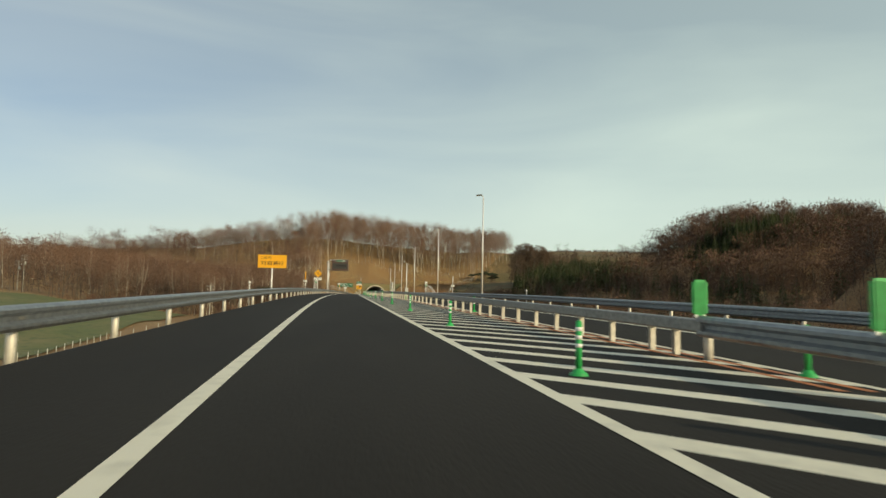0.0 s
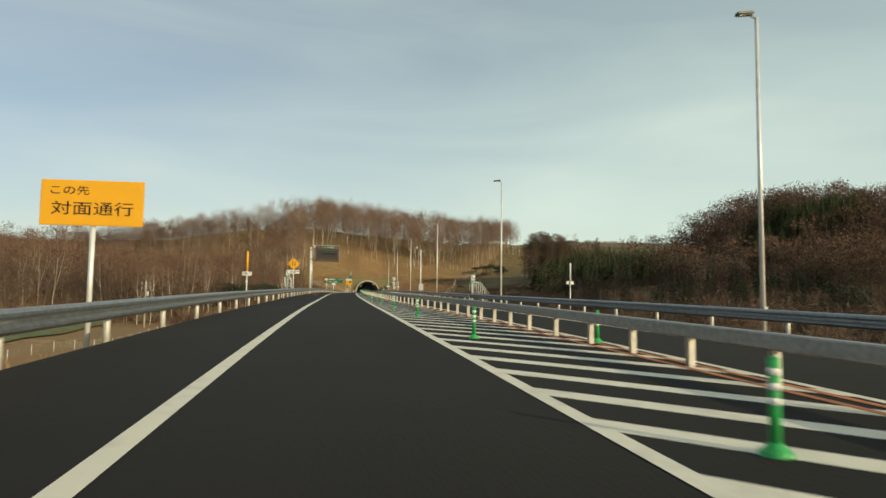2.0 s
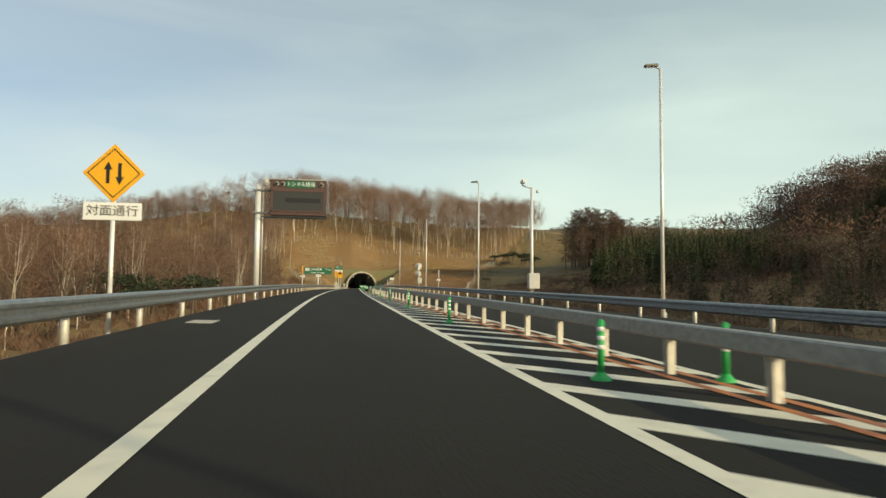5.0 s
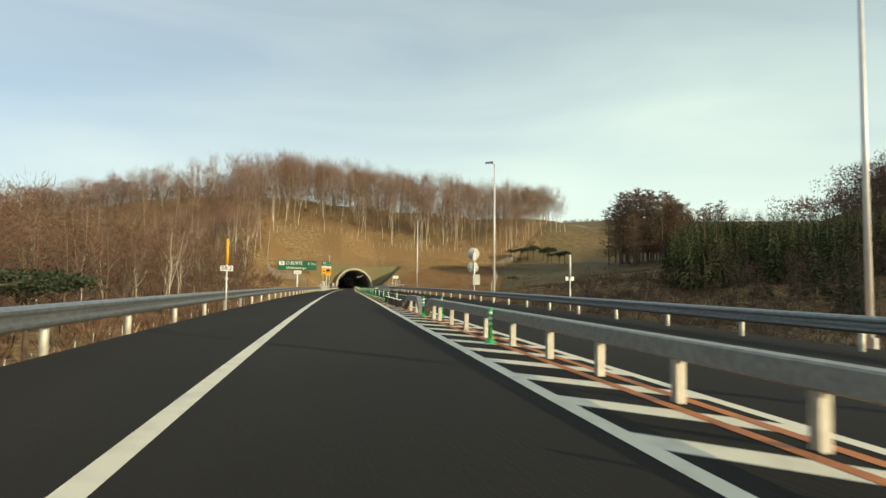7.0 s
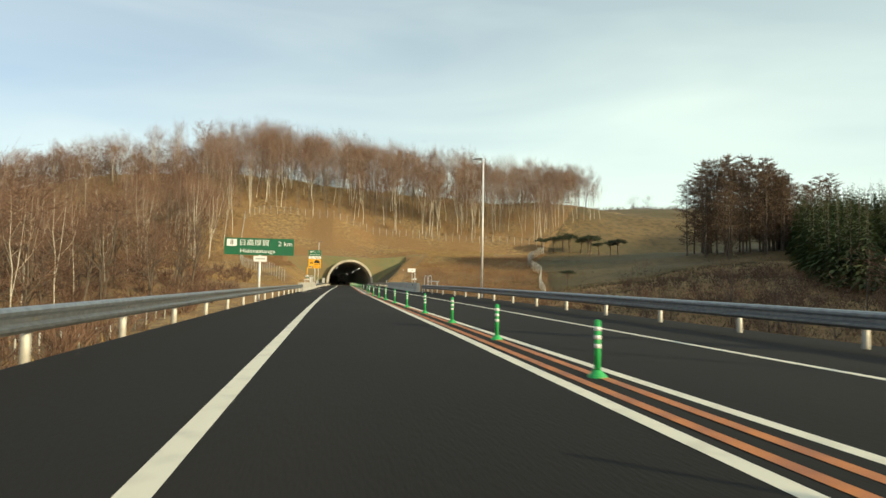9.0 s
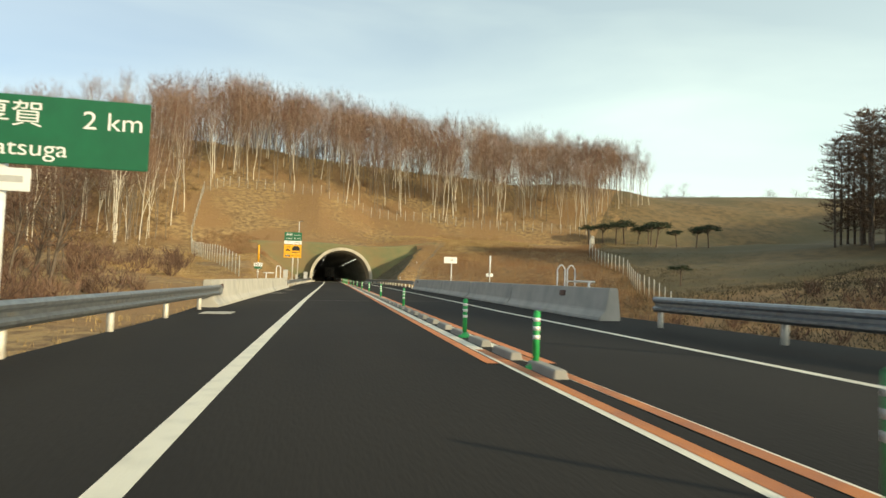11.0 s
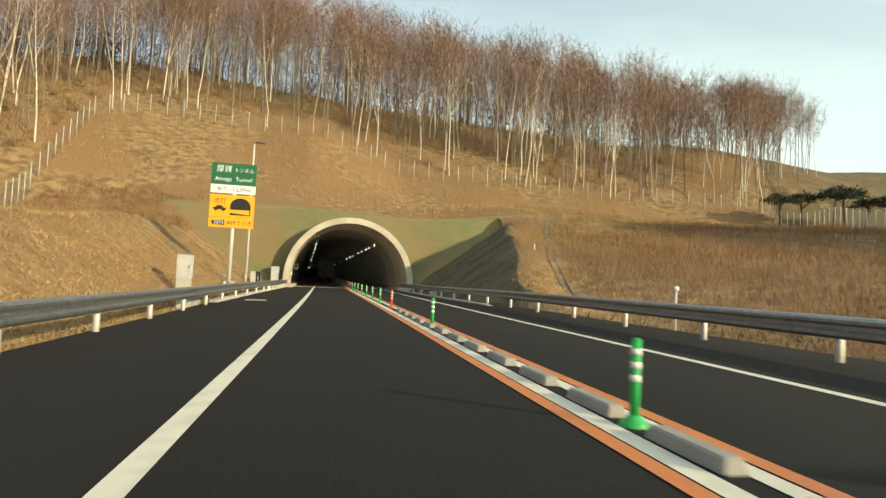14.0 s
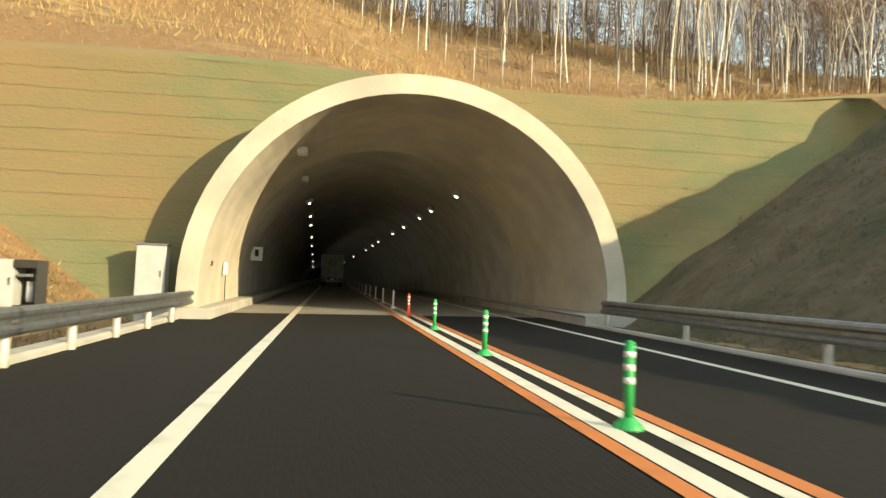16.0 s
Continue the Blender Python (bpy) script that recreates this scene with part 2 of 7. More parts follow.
def ribbon(name, left, right, ya, yb, step, lift, mat, thick=0.0):
    """A strip of the road between two offsets, following its line and crossfall."""
    n = max(2, int(math.ceil((yb - ya) / step)) + 1)
    ys = np.linspace(ya, yb, n)
    v, f = [], []
    for y in ys:
        v.append(tuple(at(left(y), y, lift)))
        v.append(tuple(at(right(y), y, lift)))
    for i in range(n - 1):
        f.append((2 * i, 2 * i + 1, 2 * i + 3, 2 * i + 2))
    if thick:
        k = len(v)
        v += [(p[0], p[1], p[2] - thick) for p in v[:k]]
        for i in range(n - 1):
            f.append((2 * i, 2 * i + 2, k + 2 * i + 2, k + 2 * i))
            f.append((2 * i + 1, k + 2 * i + 1, k + 2 * i + 3, 2 * i + 3))
        f += [(0, k, k + 1, 1), (2 * n - 2, 2 * n - 1, k + 2 * n - 1, k + 2 * n - 2)]
    return sheet(name, v, f, mat)

# ---- the ground: valley, tunnel hill, wooded hill, with the road's bank and cutting ----
PORTAL_Y = 473.4


def smax(a, b, k):
    h = np.clip(0.5 + 0.5 * (a - b) / k, 0, 1)
    return b * (1 - h) + a * h + k * h * (1 - h)


def smin(a, b, k):
    return -smax(-a, -b, k)


def natural(x, y):
    x, y = np.asarray(x, float), np.asarray(y, float)
    # hill over the tunnel
    cross = np.where(x < -9, -0.16 * np.maximum(x + 9, -24) - 0.03 * np.clip(x + 33, -60, 0), 0.0)
    cross = cross - 0.30 * np.maximum(-x - 72, 0) - 0.05 * np.clip(x - 20, 0, 55) - 0.18 * np.clip(x - 75, 0, 25)
    right = np.clip((x + 2) / 12, 0, 1)
    rise_l = 0.393 * (y - 470)
    rise_r = np.where(y < 495, 0.13 * (y - 470), 3.25 + 0.45 * (y - 495))
    rise = np.where(y > 470, rise_l * (1 - right) + np.minimum(rise_r, rise_l + 5) * right, np.where(x < 0, np.maximum(0.04 * (y - 470), -1.2) + np.minimum(0.15 * (y - 440), 0), 0.155 * (y - 470)) * (1 - 0.45 * np.clip((x - 8) / 50, 0, 1)))
    hill = 10.3 + 1.5 * right + cross + rise
    # the ridge beside the cutting sinks to road level
    hill = hill - np.clip((473 - y) * 0.06, 0, 2.4) * np.clip(1 - (x - 14) / 30, 0, 1) * (x > 0)
    # the crest along the top of the cutting
    lip = np.interp(y, [424, 432, 446, 452, 462, 470], [0, 0.85, 0.85, 0.3, 0.15, 0])
    hill = hill + lip * np.exp(-((x - np.interp(y, [430, 452, 478], [8.8, 12.6, 20.5])) / 1.8) ** 2) * (x > 4)
    hill = hill + np.interp(y, [472, 483, 494, 506], [0, 0.7, 0.6, 0]) * np.exp(-((x - 20) / 7) ** 2)
    # the left bank lies low below the hill's steep foot
    hill = hill - np.interp(y, [385, 405, 430, 450, 462, 470, 480, 488], [0, 1.0, 3.0, 3.6, 3.6, 2.4, 0.8, 0]) * np.clip((-x - 9) / 10, 0, 1)
    # open pasture rising to a level skyline on the right
    pasture = np.where(y < 650, 47.5 - 0.16 * (650 - y), 47.5 - 0.1 * (y - 650))
    hill = np.where(x > 60, smin(hill, pasture + 14 * np.clip((105 - x) / 45, 0, 1), 5), hill)
    crest = 44 - 0.10 * np.clip(x + 20, 0, 80) + 0.14 * np.clip(x - 60, 0, 85) - 0.13 * np.clip(-x - 45, 0, 75)
    hill = smin(hill, crest - 0.10 * np.maximum(y - 600, 0) * np.clip((110 - x) / 50, 0, 1), 8)
    # valley floor, rising away to the left and right
    valley_l = np.interp(y, [130, 172, 263, 400, 600], [-6.0, -3.4, 0.0, 3.0, 12.0]) + 0.085 * np.clip(-x - 45, 0, 120)
    valley_r = -6.0 + 0.02 * np.clip(y - 160, 0, 400) + 0.03 * np.maximum(x - 250, 0)
    side = np.clip((x + 10) / 20, 0, 1)
    valley = valley_l * (1 - side) + valley_r * side
    z = smax(hill, valley, 6)
    # wooded hill beyond the right-hand side
    dx, dy = (x - 205) / 84, (y - 398) / 115
    skirt = 43 * np.exp(-1.1 * (((x - 205) / 108) ** 2 + ((y - 398) / 122) ** 2))
    z = z + smax(41 * np.exp(-1.1 * (dx * dx + dy * dy) ** 1.5), smin(skirt, 15.0, 4), 2) - 0.5
    # steep unseen hill, added to throw shade over the right-hand valley
    dx, dy = (x - 178) / 62, (y - 158) / 60
    z = z + 76 * np.exp(-(dx * dx + dy * dy) ** 2)
    # far hills on the left
    dx, dy = (x + 330) / 170, (y - 560) / 160
    z = z + 11 * np.exp(-(dx * dx + dy * dy))
    return z + 0.5 * np.sin(x * 0.07 + 1.3) * np.cos(y * 0.06) + 0.25 * np.sin(x * 0.23 + y * 0.19)


LEFT_EDGE = lambda y: np.interp(y, [-40, 330, 345, 388, 400, 435, 475], [-3.92, -3.92, -4.6, -4.8, -4.3, -4.6, -4.3])
RIGHT_EDGE = lambda y: np.interp(y, [-40, 60, 118, 174, 217, 258, 315, 335, 391, 428, 463], [14.4, 13.7, 13.1, 12.2, 11.1, 10.8, 9.3, 8.3, 8.7, 8.5, 7.6])


def ground_z(x, y):
    x, y = np.asarray(x, float), np.asarray(y, float)
    u = x - road_x(y)
    deck = road_z(y) + np.clip(u, -8, 14) * fall(y) - 0.12
    out = np.maximum(LEFT_EDGE(y) - u, u - RIGHT_EDGE(y))
    n = natural(x, y)
    bench = np.where(u < 0, np.interp(y, [390, 400, 445, 466, 473], [0.5, 2.6, 1.8, 1.7, 0.6]), 0.3)
    cut_low = deck + np.maximum(out - bench, 0) * np.where(u > 0, 0.73, 0.74) + np.maximum(y - PORTAL_Y, 0) * 30
    fill = deck - np.maximum(out, 0) * 0.62
    z = np.maximum(np.minimum(n, cut_low), fill)
    z = np.where(out <= 0, np.where(y > PORTAL_Y + 1.0, n, deck), z)
    return z


def axis(parts):
    return np.unique(np.concatenate([np.arange(a, b, s) for a, b, s in parts]).round(3))


GX = axis([(-2400, -600, 150), (-600, -220, 25), (-220, -60, 8), (-60, -20, 2.5), (-20, 30, 1.0), (30, 80, 2.5), (80, 330, 10), (330, 900, 40), (900, 2500, 160)])
GY = axis([(-700, -120, 60), (-120, -40, 10), (-40, 380, 4), (380, 540, 1.25), (540, 640, 5), (640, 1000, 30), (1000, 3200, 200)])
gx, gy = np.meshgrid(GX, GY)
gz = ground_z(gx, gy)
under = (gx > -14.6) & (gx < 17.6) & (gy > PORTAL_Y - 1.3) & (gy < PORTAL_Y + 2.2)
nx, ny = len(GX), len(GY)
faces = []
for j in range(ny - 1):
    for i in range(nx - 1):
        if under[j, i] and under[j, i + 1] and under[j + 1, i] and under[j + 1, i + 1]:
            continue
        a = j * nx + i
        faces.append((a, a + 1, a + nx + 1, a + nx))
GROUND = material("dry_grass_ground", (0.35, 0.235, 0.10), 0.95, second=(0.165, 0.10, 0.047), scale=1.1, mix=(0.38, 0.62),
                  third=(0.25, 0.145, 0.06), third_scale=0.09, third_mix=(0.43, 0.57), bump=1.0, bump_scale=3.2, relief=0.16)
ground = sheet("ground", list(zip(gx.ravel().tolist(), along(gx, gy).ravel().tolist(), gz.ravel().tolist())), faces, GROUND, True)
tagged(ground, "dry golden grass and brown brush over banks, valley and hillside", "ground", kind="structure")

# ---- road ----
road = ribbon("road", LEFT_EDGE, RIGHT_EDGE, Y0, PORTAL_Y + 2.4, 4.0, 0.0, ASPHALT, 0.3)
tagged(road, "smooth dark asphalt expressway with painted lines", "road", kind="structure")
tunnel_road = ribbon("tunnel_pavement", lambda y: -4.6, lambda y: 8.2, PORTAL_Y + 2.4, 760, 10.0, 0.0, CONCRETE_ROAD, 0.3)
# unseen sheet, added to block sky light leaking in beside the pavement
leak_sheet = ribbon("tunnel_invert", lambda y: -11.0, lambda y: 15.0, PORTAL_Y + 2.4, 762, 10.0, -0.32, LINING, 0.3)
tagged(leak_sheet, "hidden sheet under the tunnel pavement, added to keep light out", "tunnel", kind="structure")
tagged(tunnel_road, "pale concrete pavement running into the tunnel", "road", kind="structure")


def line(name, centre, w, ya, yb, mat, label, lift=0.006, step=5.0):
    ob = ribbon(name, lambda y: centre(y) - w / 2, lambda y: centre(y) + w / 2, ya, yb, step, lift, mat)
    return tagged(ob, label, "road marking", kind="structure")


line("edge_line_left", LEFT_LINE, 0.2, Y0, 760, WHITE_LINE, "solid white edge line painted on the asphalt")
line("edge_line_right", RIGHT_LINE, 0.16, Y0, 760, WHITE_LINE, "solid white edge line of the opposite lane")
line("lane_line", LANE_RIGHT, 0.18, Y0, 760, WHITE_LINE, "solid white line beside the hatched strip")
line("opposite_lane_line", FAR_LINE, 0.16, Y0, 760, WHITE_LINE, "solid white line on the far side of the median")
line("red_line_near", lambda y: MEDIAN(y) - 0.19, 0.14, 9.3, 322, RED_LINE, "faded red guide line beside the median posts", 0.008)
line("red_line_far", lambda y: MEDIAN(y) + 0.17, 0.14, 9.3, 322, RED_LINE, "faded red guide line beyond the median posts", 0.008)
line("orange_line_near", lambda y: LANE_RIGHT(y) - 0.19, 0.15, 320, 760, ORANGE_LINE, "orange no-crossing line on the asphalt", 0.008)
line("orange_line_far", lambda y: FAR_LINE(y) + 0.18, 0.15, 320, 760, ORANGE_LINE, "orange no-crossing line beyond the centre blocks", 0.008)
# hatched strip: slanting bars between the lane line and the far line
HATCH_WIDE, HATCH_SLANT = 0.70, 1.14
for k in range(-24, 105):
    y = float(np.interp(k, [-24, 0, 7, 20, 33, 46, 78, 85, 92, 105], [-32.4, 19.5, 34.8, 63.1, 91.2, 119.2, 188.5, 203.4, 218.4, 246.2])) - HATCH_WIDE
    a, b = LANE_RIGHT(y) + 0.05, FAR_LINE(y) - 0.02
    if b - a > 0.9:
        v = []
        for j in range(5):
            u = a + (b - a) * j / 4
            yy = y - (u - a) * HATCH_SLANT
            v += [tuple(at(u, yy, 0.005)), tuple(at(u, yy + HATCH_WIDE, 0.005))]
        bar = sheet("hatch_bar", v, [(2 * j, 2 * j + 2, 2 * j + 3, 2 * j + 1) for j in range(4)], WHITE_LINE)
        tagged(bar, "slanting white hatch bar painted on the asphalt", "road marking", kind="structure")
# bridge joints and cover slabs let into the pavement
JOINT = material("worn_joint_filler", (0.085, 0.078, 0.068), 0.9, second=(0.045, 0.041, 0.036), scale=1.4, mix=(0.4, 0.62), bump=0.3, bump_scale=30)
for yj, wide, skew in ((345.9, 0.34, 0.0), (378.4, 0.22, 0.5)):
    v = []
    for k in range(9):
        u = -3.6 + 10.5 * k / 8
        v += [tuple(at(u, yj - skew * u, 0.004)), tuple(at(u, yj - skew * u + wide, 0.004))]
    j = sheet("expansion_joint", v, [(2 * k, 2 * k + 2, 2 * k + 3, 2 * k + 1) for k in range(8)], JOINT)
    tagged(j, "narrow pale expansion joint across the road", "road joint", kind="structure")
for ua, ub, ya, wide in ((-3.45, -2.62, 332.9, 1.3), (-3.5, -2.63, 430.8, 1.3), (-3.3, -2.7, 160.0, 1.3), (-3.62, -2.68, 361.9, 0.42), (-3.6, -2.68, 375.1, 0.42)):
    j = ribbon("drain_cover", lambda y: ua, lambda y: ub, ya, ya + wide, 1, 0.012, CONCRETE, 0.01)
    tagged(j, "flat concrete drain cover set into the shoulder", "drain cover", kind="structure")


def kerb(name, edge, wide, ya, yb, h, label):
    """A low concrete kerb with a chamfered edge along the pavement."""
    v, f = [], []
    n = int((yb - ya) / 2.0) + 1
    for k in range(n + 1):
        yy = ya + (yb - ya) * k / n
        inner = edge(yy)
        outer = inner + wide
        prof = ((inner, -0.05), (inner, h - 0.04), (inner + wide * 0.12, h), (outer, h), (outer, -0.05))
        sink = 0.08 if k == 0 else 0.0
        v += [tuple(at(u, yy, z - (sink if z > 0 else 0))) for u, z in prof]
    for k in range(n):
        for i in range(4):
            f.append((5 * k + i, 5 * k + i + 1, 5 * k + i + 6, 5 * k + i + 5))
    f += [(0, 1, 2, 3, 4), tuple(5 * n + i for i in (4, 3, 2, 1, 0))]
    return tagged(sheet(name, v, f, CONCRETE), label, "kerb", kind="structure")


kerb("kerb_left", lerp_table([(415, -4.35), (440, -4.1), (462, -3.72), (480, -3.66)]), -0.34, 427.5, 471.6, 0.11, "pale concrete kerb along the edge of the pavement")
kerb("kerb_right", lerp_table([(425, 7.3), (450, 7.0), (471, 6.75)]), 0.22, 430.0, 471.0, 0.07, "narrow grey concrete kerb beside the opposite lane")

# darker sheet on the cutting face, verge to crest, with its shade painted in
FACE = material("shade_toned_olive_earth", (0.15, 0.115, 0.067), 0.95, second=(0.105, 0.086, 0.046), scale=0.7, mix=(0.4, 0.62),
                third=(0.062, 0.066, 0.03), third_scale=0.16, third_mix=(0.5, 0.66), bump=1.0, bump_scale=2.6, stretch=(1, 1.6, 1), relief=0.2)
fs = np.linspace(426.5, 473.2, 96)
fu = np.linspace(0, 16, 321)[None, :] + RIGHT_EDGE(fs)[:, None]
fall_in = natural(fu + road_x(fs)[:, None], fs[:, None] + 0 * fu) - ground_z(fu + road_x(fs)[:, None], fs[:, None] + 0 * fu)
reach = np.array([max(1.0, 16 * float(np.argmax((r < 0.02) & (np.arange(321) > 30))) / 320) for r in fall_in])
reach = np.convolve(np.pad(reach, 3, mode="edge"), np.ones(7) / 7, "valid") - 0.15
fk = np.linspace(0, 1, 30)
fa, fb = np.meshgrid(fk, np.arange(len(fs)))
fyy = fs[fb]
fxx = road_x(fyy) + RIGHT_EDGE(fyy) + 0.08 + (reach[fb] + 0.17) * fa
lump = 0.07 * np.sin(fxx * 2.1 + fyy * 0.7) * np.sin(fyy * 1.3 - fxx) + 0.05 * np.sin(fyy * 3.1 + fxx * 1.7)
fzz = ground_z(fxx, fyy) + np.where((fa > 0.99) | (fb < 1), -0.08, np.where(fa < 0.01, 0.02, 0.10 + lump))
nf = len(fk)
face = sheet("cutting_face", list(zip(fxx.ravel().tolist(), along(fxx, fyy).ravel().tolist(), fzz.ravel().tolist())),
             [(j * nf + i, j * nf + i + 1, (j + 1) * nf + i + 1, (j + 1) * nf + i) for j in range(len(fs) - 1) for i in range(nf - 1)], FACE, True)
tagged(face, "steep cutting face with olive weeds, its shade put into the colour", "cutting", kind="structure")

DRAIN = material("mossy_dark_concrete", (0.13, 0.105, 0.075), 0.9, second=(0.20, 0.15, 0.09), scale=2.0, bump=0.4, bump_scale=20)
# drain gutter down the back of the ridge
GUTTER = [(22.6, 476), (19.3, 465.2), (15.6, 451.5), (14.6, 448), (13.5, 442), (12.5, 437.3), (11.7, 433.5)]
gv, gf = [], []
for (xa, ya), (xb, yb) in zip(GUTTER, GUTTER[1:] + [(11.0, 431.0)]):
    gz0 = float(ground_z(xa, ya))
    gv += [tuple(spot(xa + du, ya, gz0 + dz)) for du, dz in ((-0.26, -0.1), (-0.26, 0.05), (-0.2, 0.05), (-0.17, -0.02), (0.17, -0.02), (0.2, 0.05), (0.26, 0.05), (0.26, -0.1))]
for k in range(len(GUTTER) - 1):
    for i in range(7):
        gf.append((8 * k + i, 8 * k + i + 1, 8 * k + i + 9, 8 * k + i + 8))
tagged(sheet("drain_gutter", gv, gf, DRAIN), "narrow concrete drain gutter running down the grassy ridge", "gutter", kind="structure")

# ---- portal ----
ARCH_X, ARCH_R, RING = 2.2, 6.08, 0.55
BASE_Z = float(road_z(PORTAL_Y)) + 0.1


def arch(r, x0, z0, leg=0.62, n=36):
    pts = [(x0 - r, z0 - 0.6)]
    pts += [(x0 - r * math.cos(math.pi * i / n), z0 + leg + r * math.sin(math.pi * i / n)) for i in range(n + 1)]
    return pts + [(x0 + r, z0 - 0.6)]


def arch_band(bm, ra, rb, ya, yb):
    a, b = arch(ra, ARCH_X, BASE_Z), arch(rb, ARCH_X, BASE_Z)
    rings = [[bm.verts.new(spot(x, y, z)) for x, z in p] for p, y in ((a, ya), (b, ya), (b, yb), (a, yb))]
    for k in range(4):
        p, q = rings[k], rings[(k + 1) % 4]
        for i in range(len(p) - 1):
            bm.faces.new((p[i], p[i + 1], q[i + 1], q[i]))
    bmesh.ops.recalc_face_normals(bm, faces=bm.faces)
    return bm


# the sun-tinted concrete runs inward over the sunlit stretch of wall
ring = mesh_object("tunnel_portal", arch_band(bmesh.new(), ARCH_R, ARCH_R - RING, PORTAL_Y - 1.2, PORTAL_Y + 9), PORTAL_CONCRETE, smooth=False)
tagged(ring, "pale concrete ring of the tunnel mouth, low sun partly in its colour", "tunnel portal", kind="structure")
bm = bmesh.new()
arch_band(bm, ARCH_R - RING + 0.35, ARCH_R - RING - 0.02, PORTAL_Y + 9, 760)
lining = mesh_object("tunnel_lining", bm, LINING, smooth=True)
tagged(lining, "grey concrete lining of the dark tunnel", "tunnel", kind="structure")
bm = bmesh.new()
def wall_y(z):
    return PORTAL_Y + 0.2 + max(0, z - BASE_Z) * 0.19


def arch_height(x):
    d = abs(x - ARCH_X) / (ARCH_R - 0.03)
    return BASE_Z - 0.6 if d >= 1 else BASE_Z + 0.62 + (ARCH_R - 0.03) * math.sqrt(1 - d * d)


STEPS = 44
inner = [ARCH_X - (ARCH_R - 0.031) * math.cos(math.pi * k / 48) for k in range(49)]
cols = list(np.linspace(-15.8, inner[0] - 0.01, 16)) + inner + list(np.linspace(inner[-1] + 0.01, 21.4, 26))
grid = []
for x in cols:
    lo = arch_height(x)
    hi = max(lo + 0.05, float(natural(x, PORTAL_Y + 1.7)) + 0.04)
    col = []
    for k in range(STEPS + 1):
        z = lo + (hi - lo) * k / STEPS
        col.append(bm.verts.new(spot(x, wall_y(z) + 0.04 * math.sin(x * 1.3) * math.sin(z * 1.1), z)))
    col.append(bm.verts.new(spot(x, PORTAL_Y + 2.6, float(natural(x, PORTAL_Y + 2.6)) + 0.06)))
    grid.append(col)
for p, q in zip(grid, grid[1:]):
    for k in range(STEPS + 1):
        bm.faces.new((p[k], q[k], q[k + 1], p[k + 1]))
wall = mesh_object("portal_slope_wall", bm, GREEN_MAT, smooth=True)
tagged(wall, "steep slope covered with green planted matting round the tunnel", "retaining slope", kind="structure")
# dry planting ledges between the layers of the wall
LEDGE = material("dry_brown_ledge_grass", (0.215, 0.165, 0.08), 0.95, second=(0.17, 0.145, 0.068), scale=1.2, bump=1.0, bump_scale=12)
lv, lf = [], []
fine = np.linspace(-15.4, 17.6, 133)
for row in range(1, 14):
    last = None
    for i, x in enumerate(fine):
        z = BASE_Z + 0.62 * row + 0.022 * (x - 2) * math.copysign(1, -x) * 0.3 + 0.02 * math.sin(x * 0.9 + row * 1.7) + 0.012 * math.sin(x * 5.3 + row)
        if z < arch_height(x) + 0.1 or z > float(natural(x, PORTAL_Y + 1.7)) - 0.35:
            last = None
            continue
        w = 0.003 + 0.011 * max(0.0, math.sin(x * 0.7 + row * 2.3 + 0.8 * math.sin(x * 2.1 + row)))
        y = float(along(x, wall_y(z) + 0.04 * math.sin(x * 1.3) * math.sin(z * 1.1)))
        k = len(lv)
        lv += [(x, y + 0.02, z + w), (x, y - 0.012, z + w * 0.6), (x, y - 0.012, z - w), (x, y + 0.02, z - w)]
        if last is not None:
            for a in range(3):
                lf.append((last + a, k + a, k + a + 1, last + a + 1))
        last = k
tagged(sheet("wall_ledges", lv, lf, LEDGE), "thin dry grass ledges between layers of the green wall", "retaining slope", kind="structure")
end = bmesh.new()
box(end, ARCH_X, float(along(ARCH_X, 761)), BASE_Z + 4, 16, 1, 14)
tagged(mesh_object("tunnel_far_end", end, LINING), "dark end of the tunnel bore", "tunnel", kind="structure")


def footing(name, ua, ub, ya, yb, h, label):
    b = bmesh.new()
    rows = []
    for k in range(9):
        yy = ya + (yb - ya) * k / 8
        rows.append([b.verts.new(at(u, yy, z)) for u, z in ((ua, -0.1), (ua, h), (ub - 0.06, h), (ub, h - 0.06), (ub, -0.1))])
    for p, q in zip(rows, rows[1:]):
        for i in range(4):
            b.faces.new((p[i], p[i + 1], q[i + 1], q[i]))
    b.faces.new(rows[0])
    b.faces.new(list(reversed(rows[-1])))
    bmesh.ops.recalc_face_normals(b, faces=b.faces)
    ob = mesh_object(name, b, CONCRETE)
    return tagged(ob, label, "kerb", kind="structure")


footing("tunnel_kerb_left", -4.6, -2.95, PORTAL_Y - 1.6, 760, 0.28, "raised concrete inspection kerb along the tunnel wall")
k = footing("tunnel_kerb_right", 8.9, 6.75, PORTAL_Y - 2.2, 760, 0.28, "raised concrete inspection kerb along the tunnel wall")

# ================= road furniture =================
def text_mesh(words, size, width=None):
    c = bpy.data.curves.new("lettering", "FONT")
    c.body, c.size, c.align_x, c.align_y, c.extrude = words, size, "CENTER", "CENTER", 0.002
    o = bpy.data.objects.new("lettering", c)
    scene.collection.objects.link(o)
    me = bpy.data.meshes.new_from_object(o.evaluated_get(bpy.context.evaluated_depsgraph_get()))
    bpy.data.objects.remove(o)
    bpy.data.curves.remove(c)
    if width and len(me.vertices):
        xs = [v.co.x for v in me.vertices]
        me.transform(Matrix.Diagonal((width / max(1e-3, max(xs) - min(xs)), 1, 1, 1)))
    return me


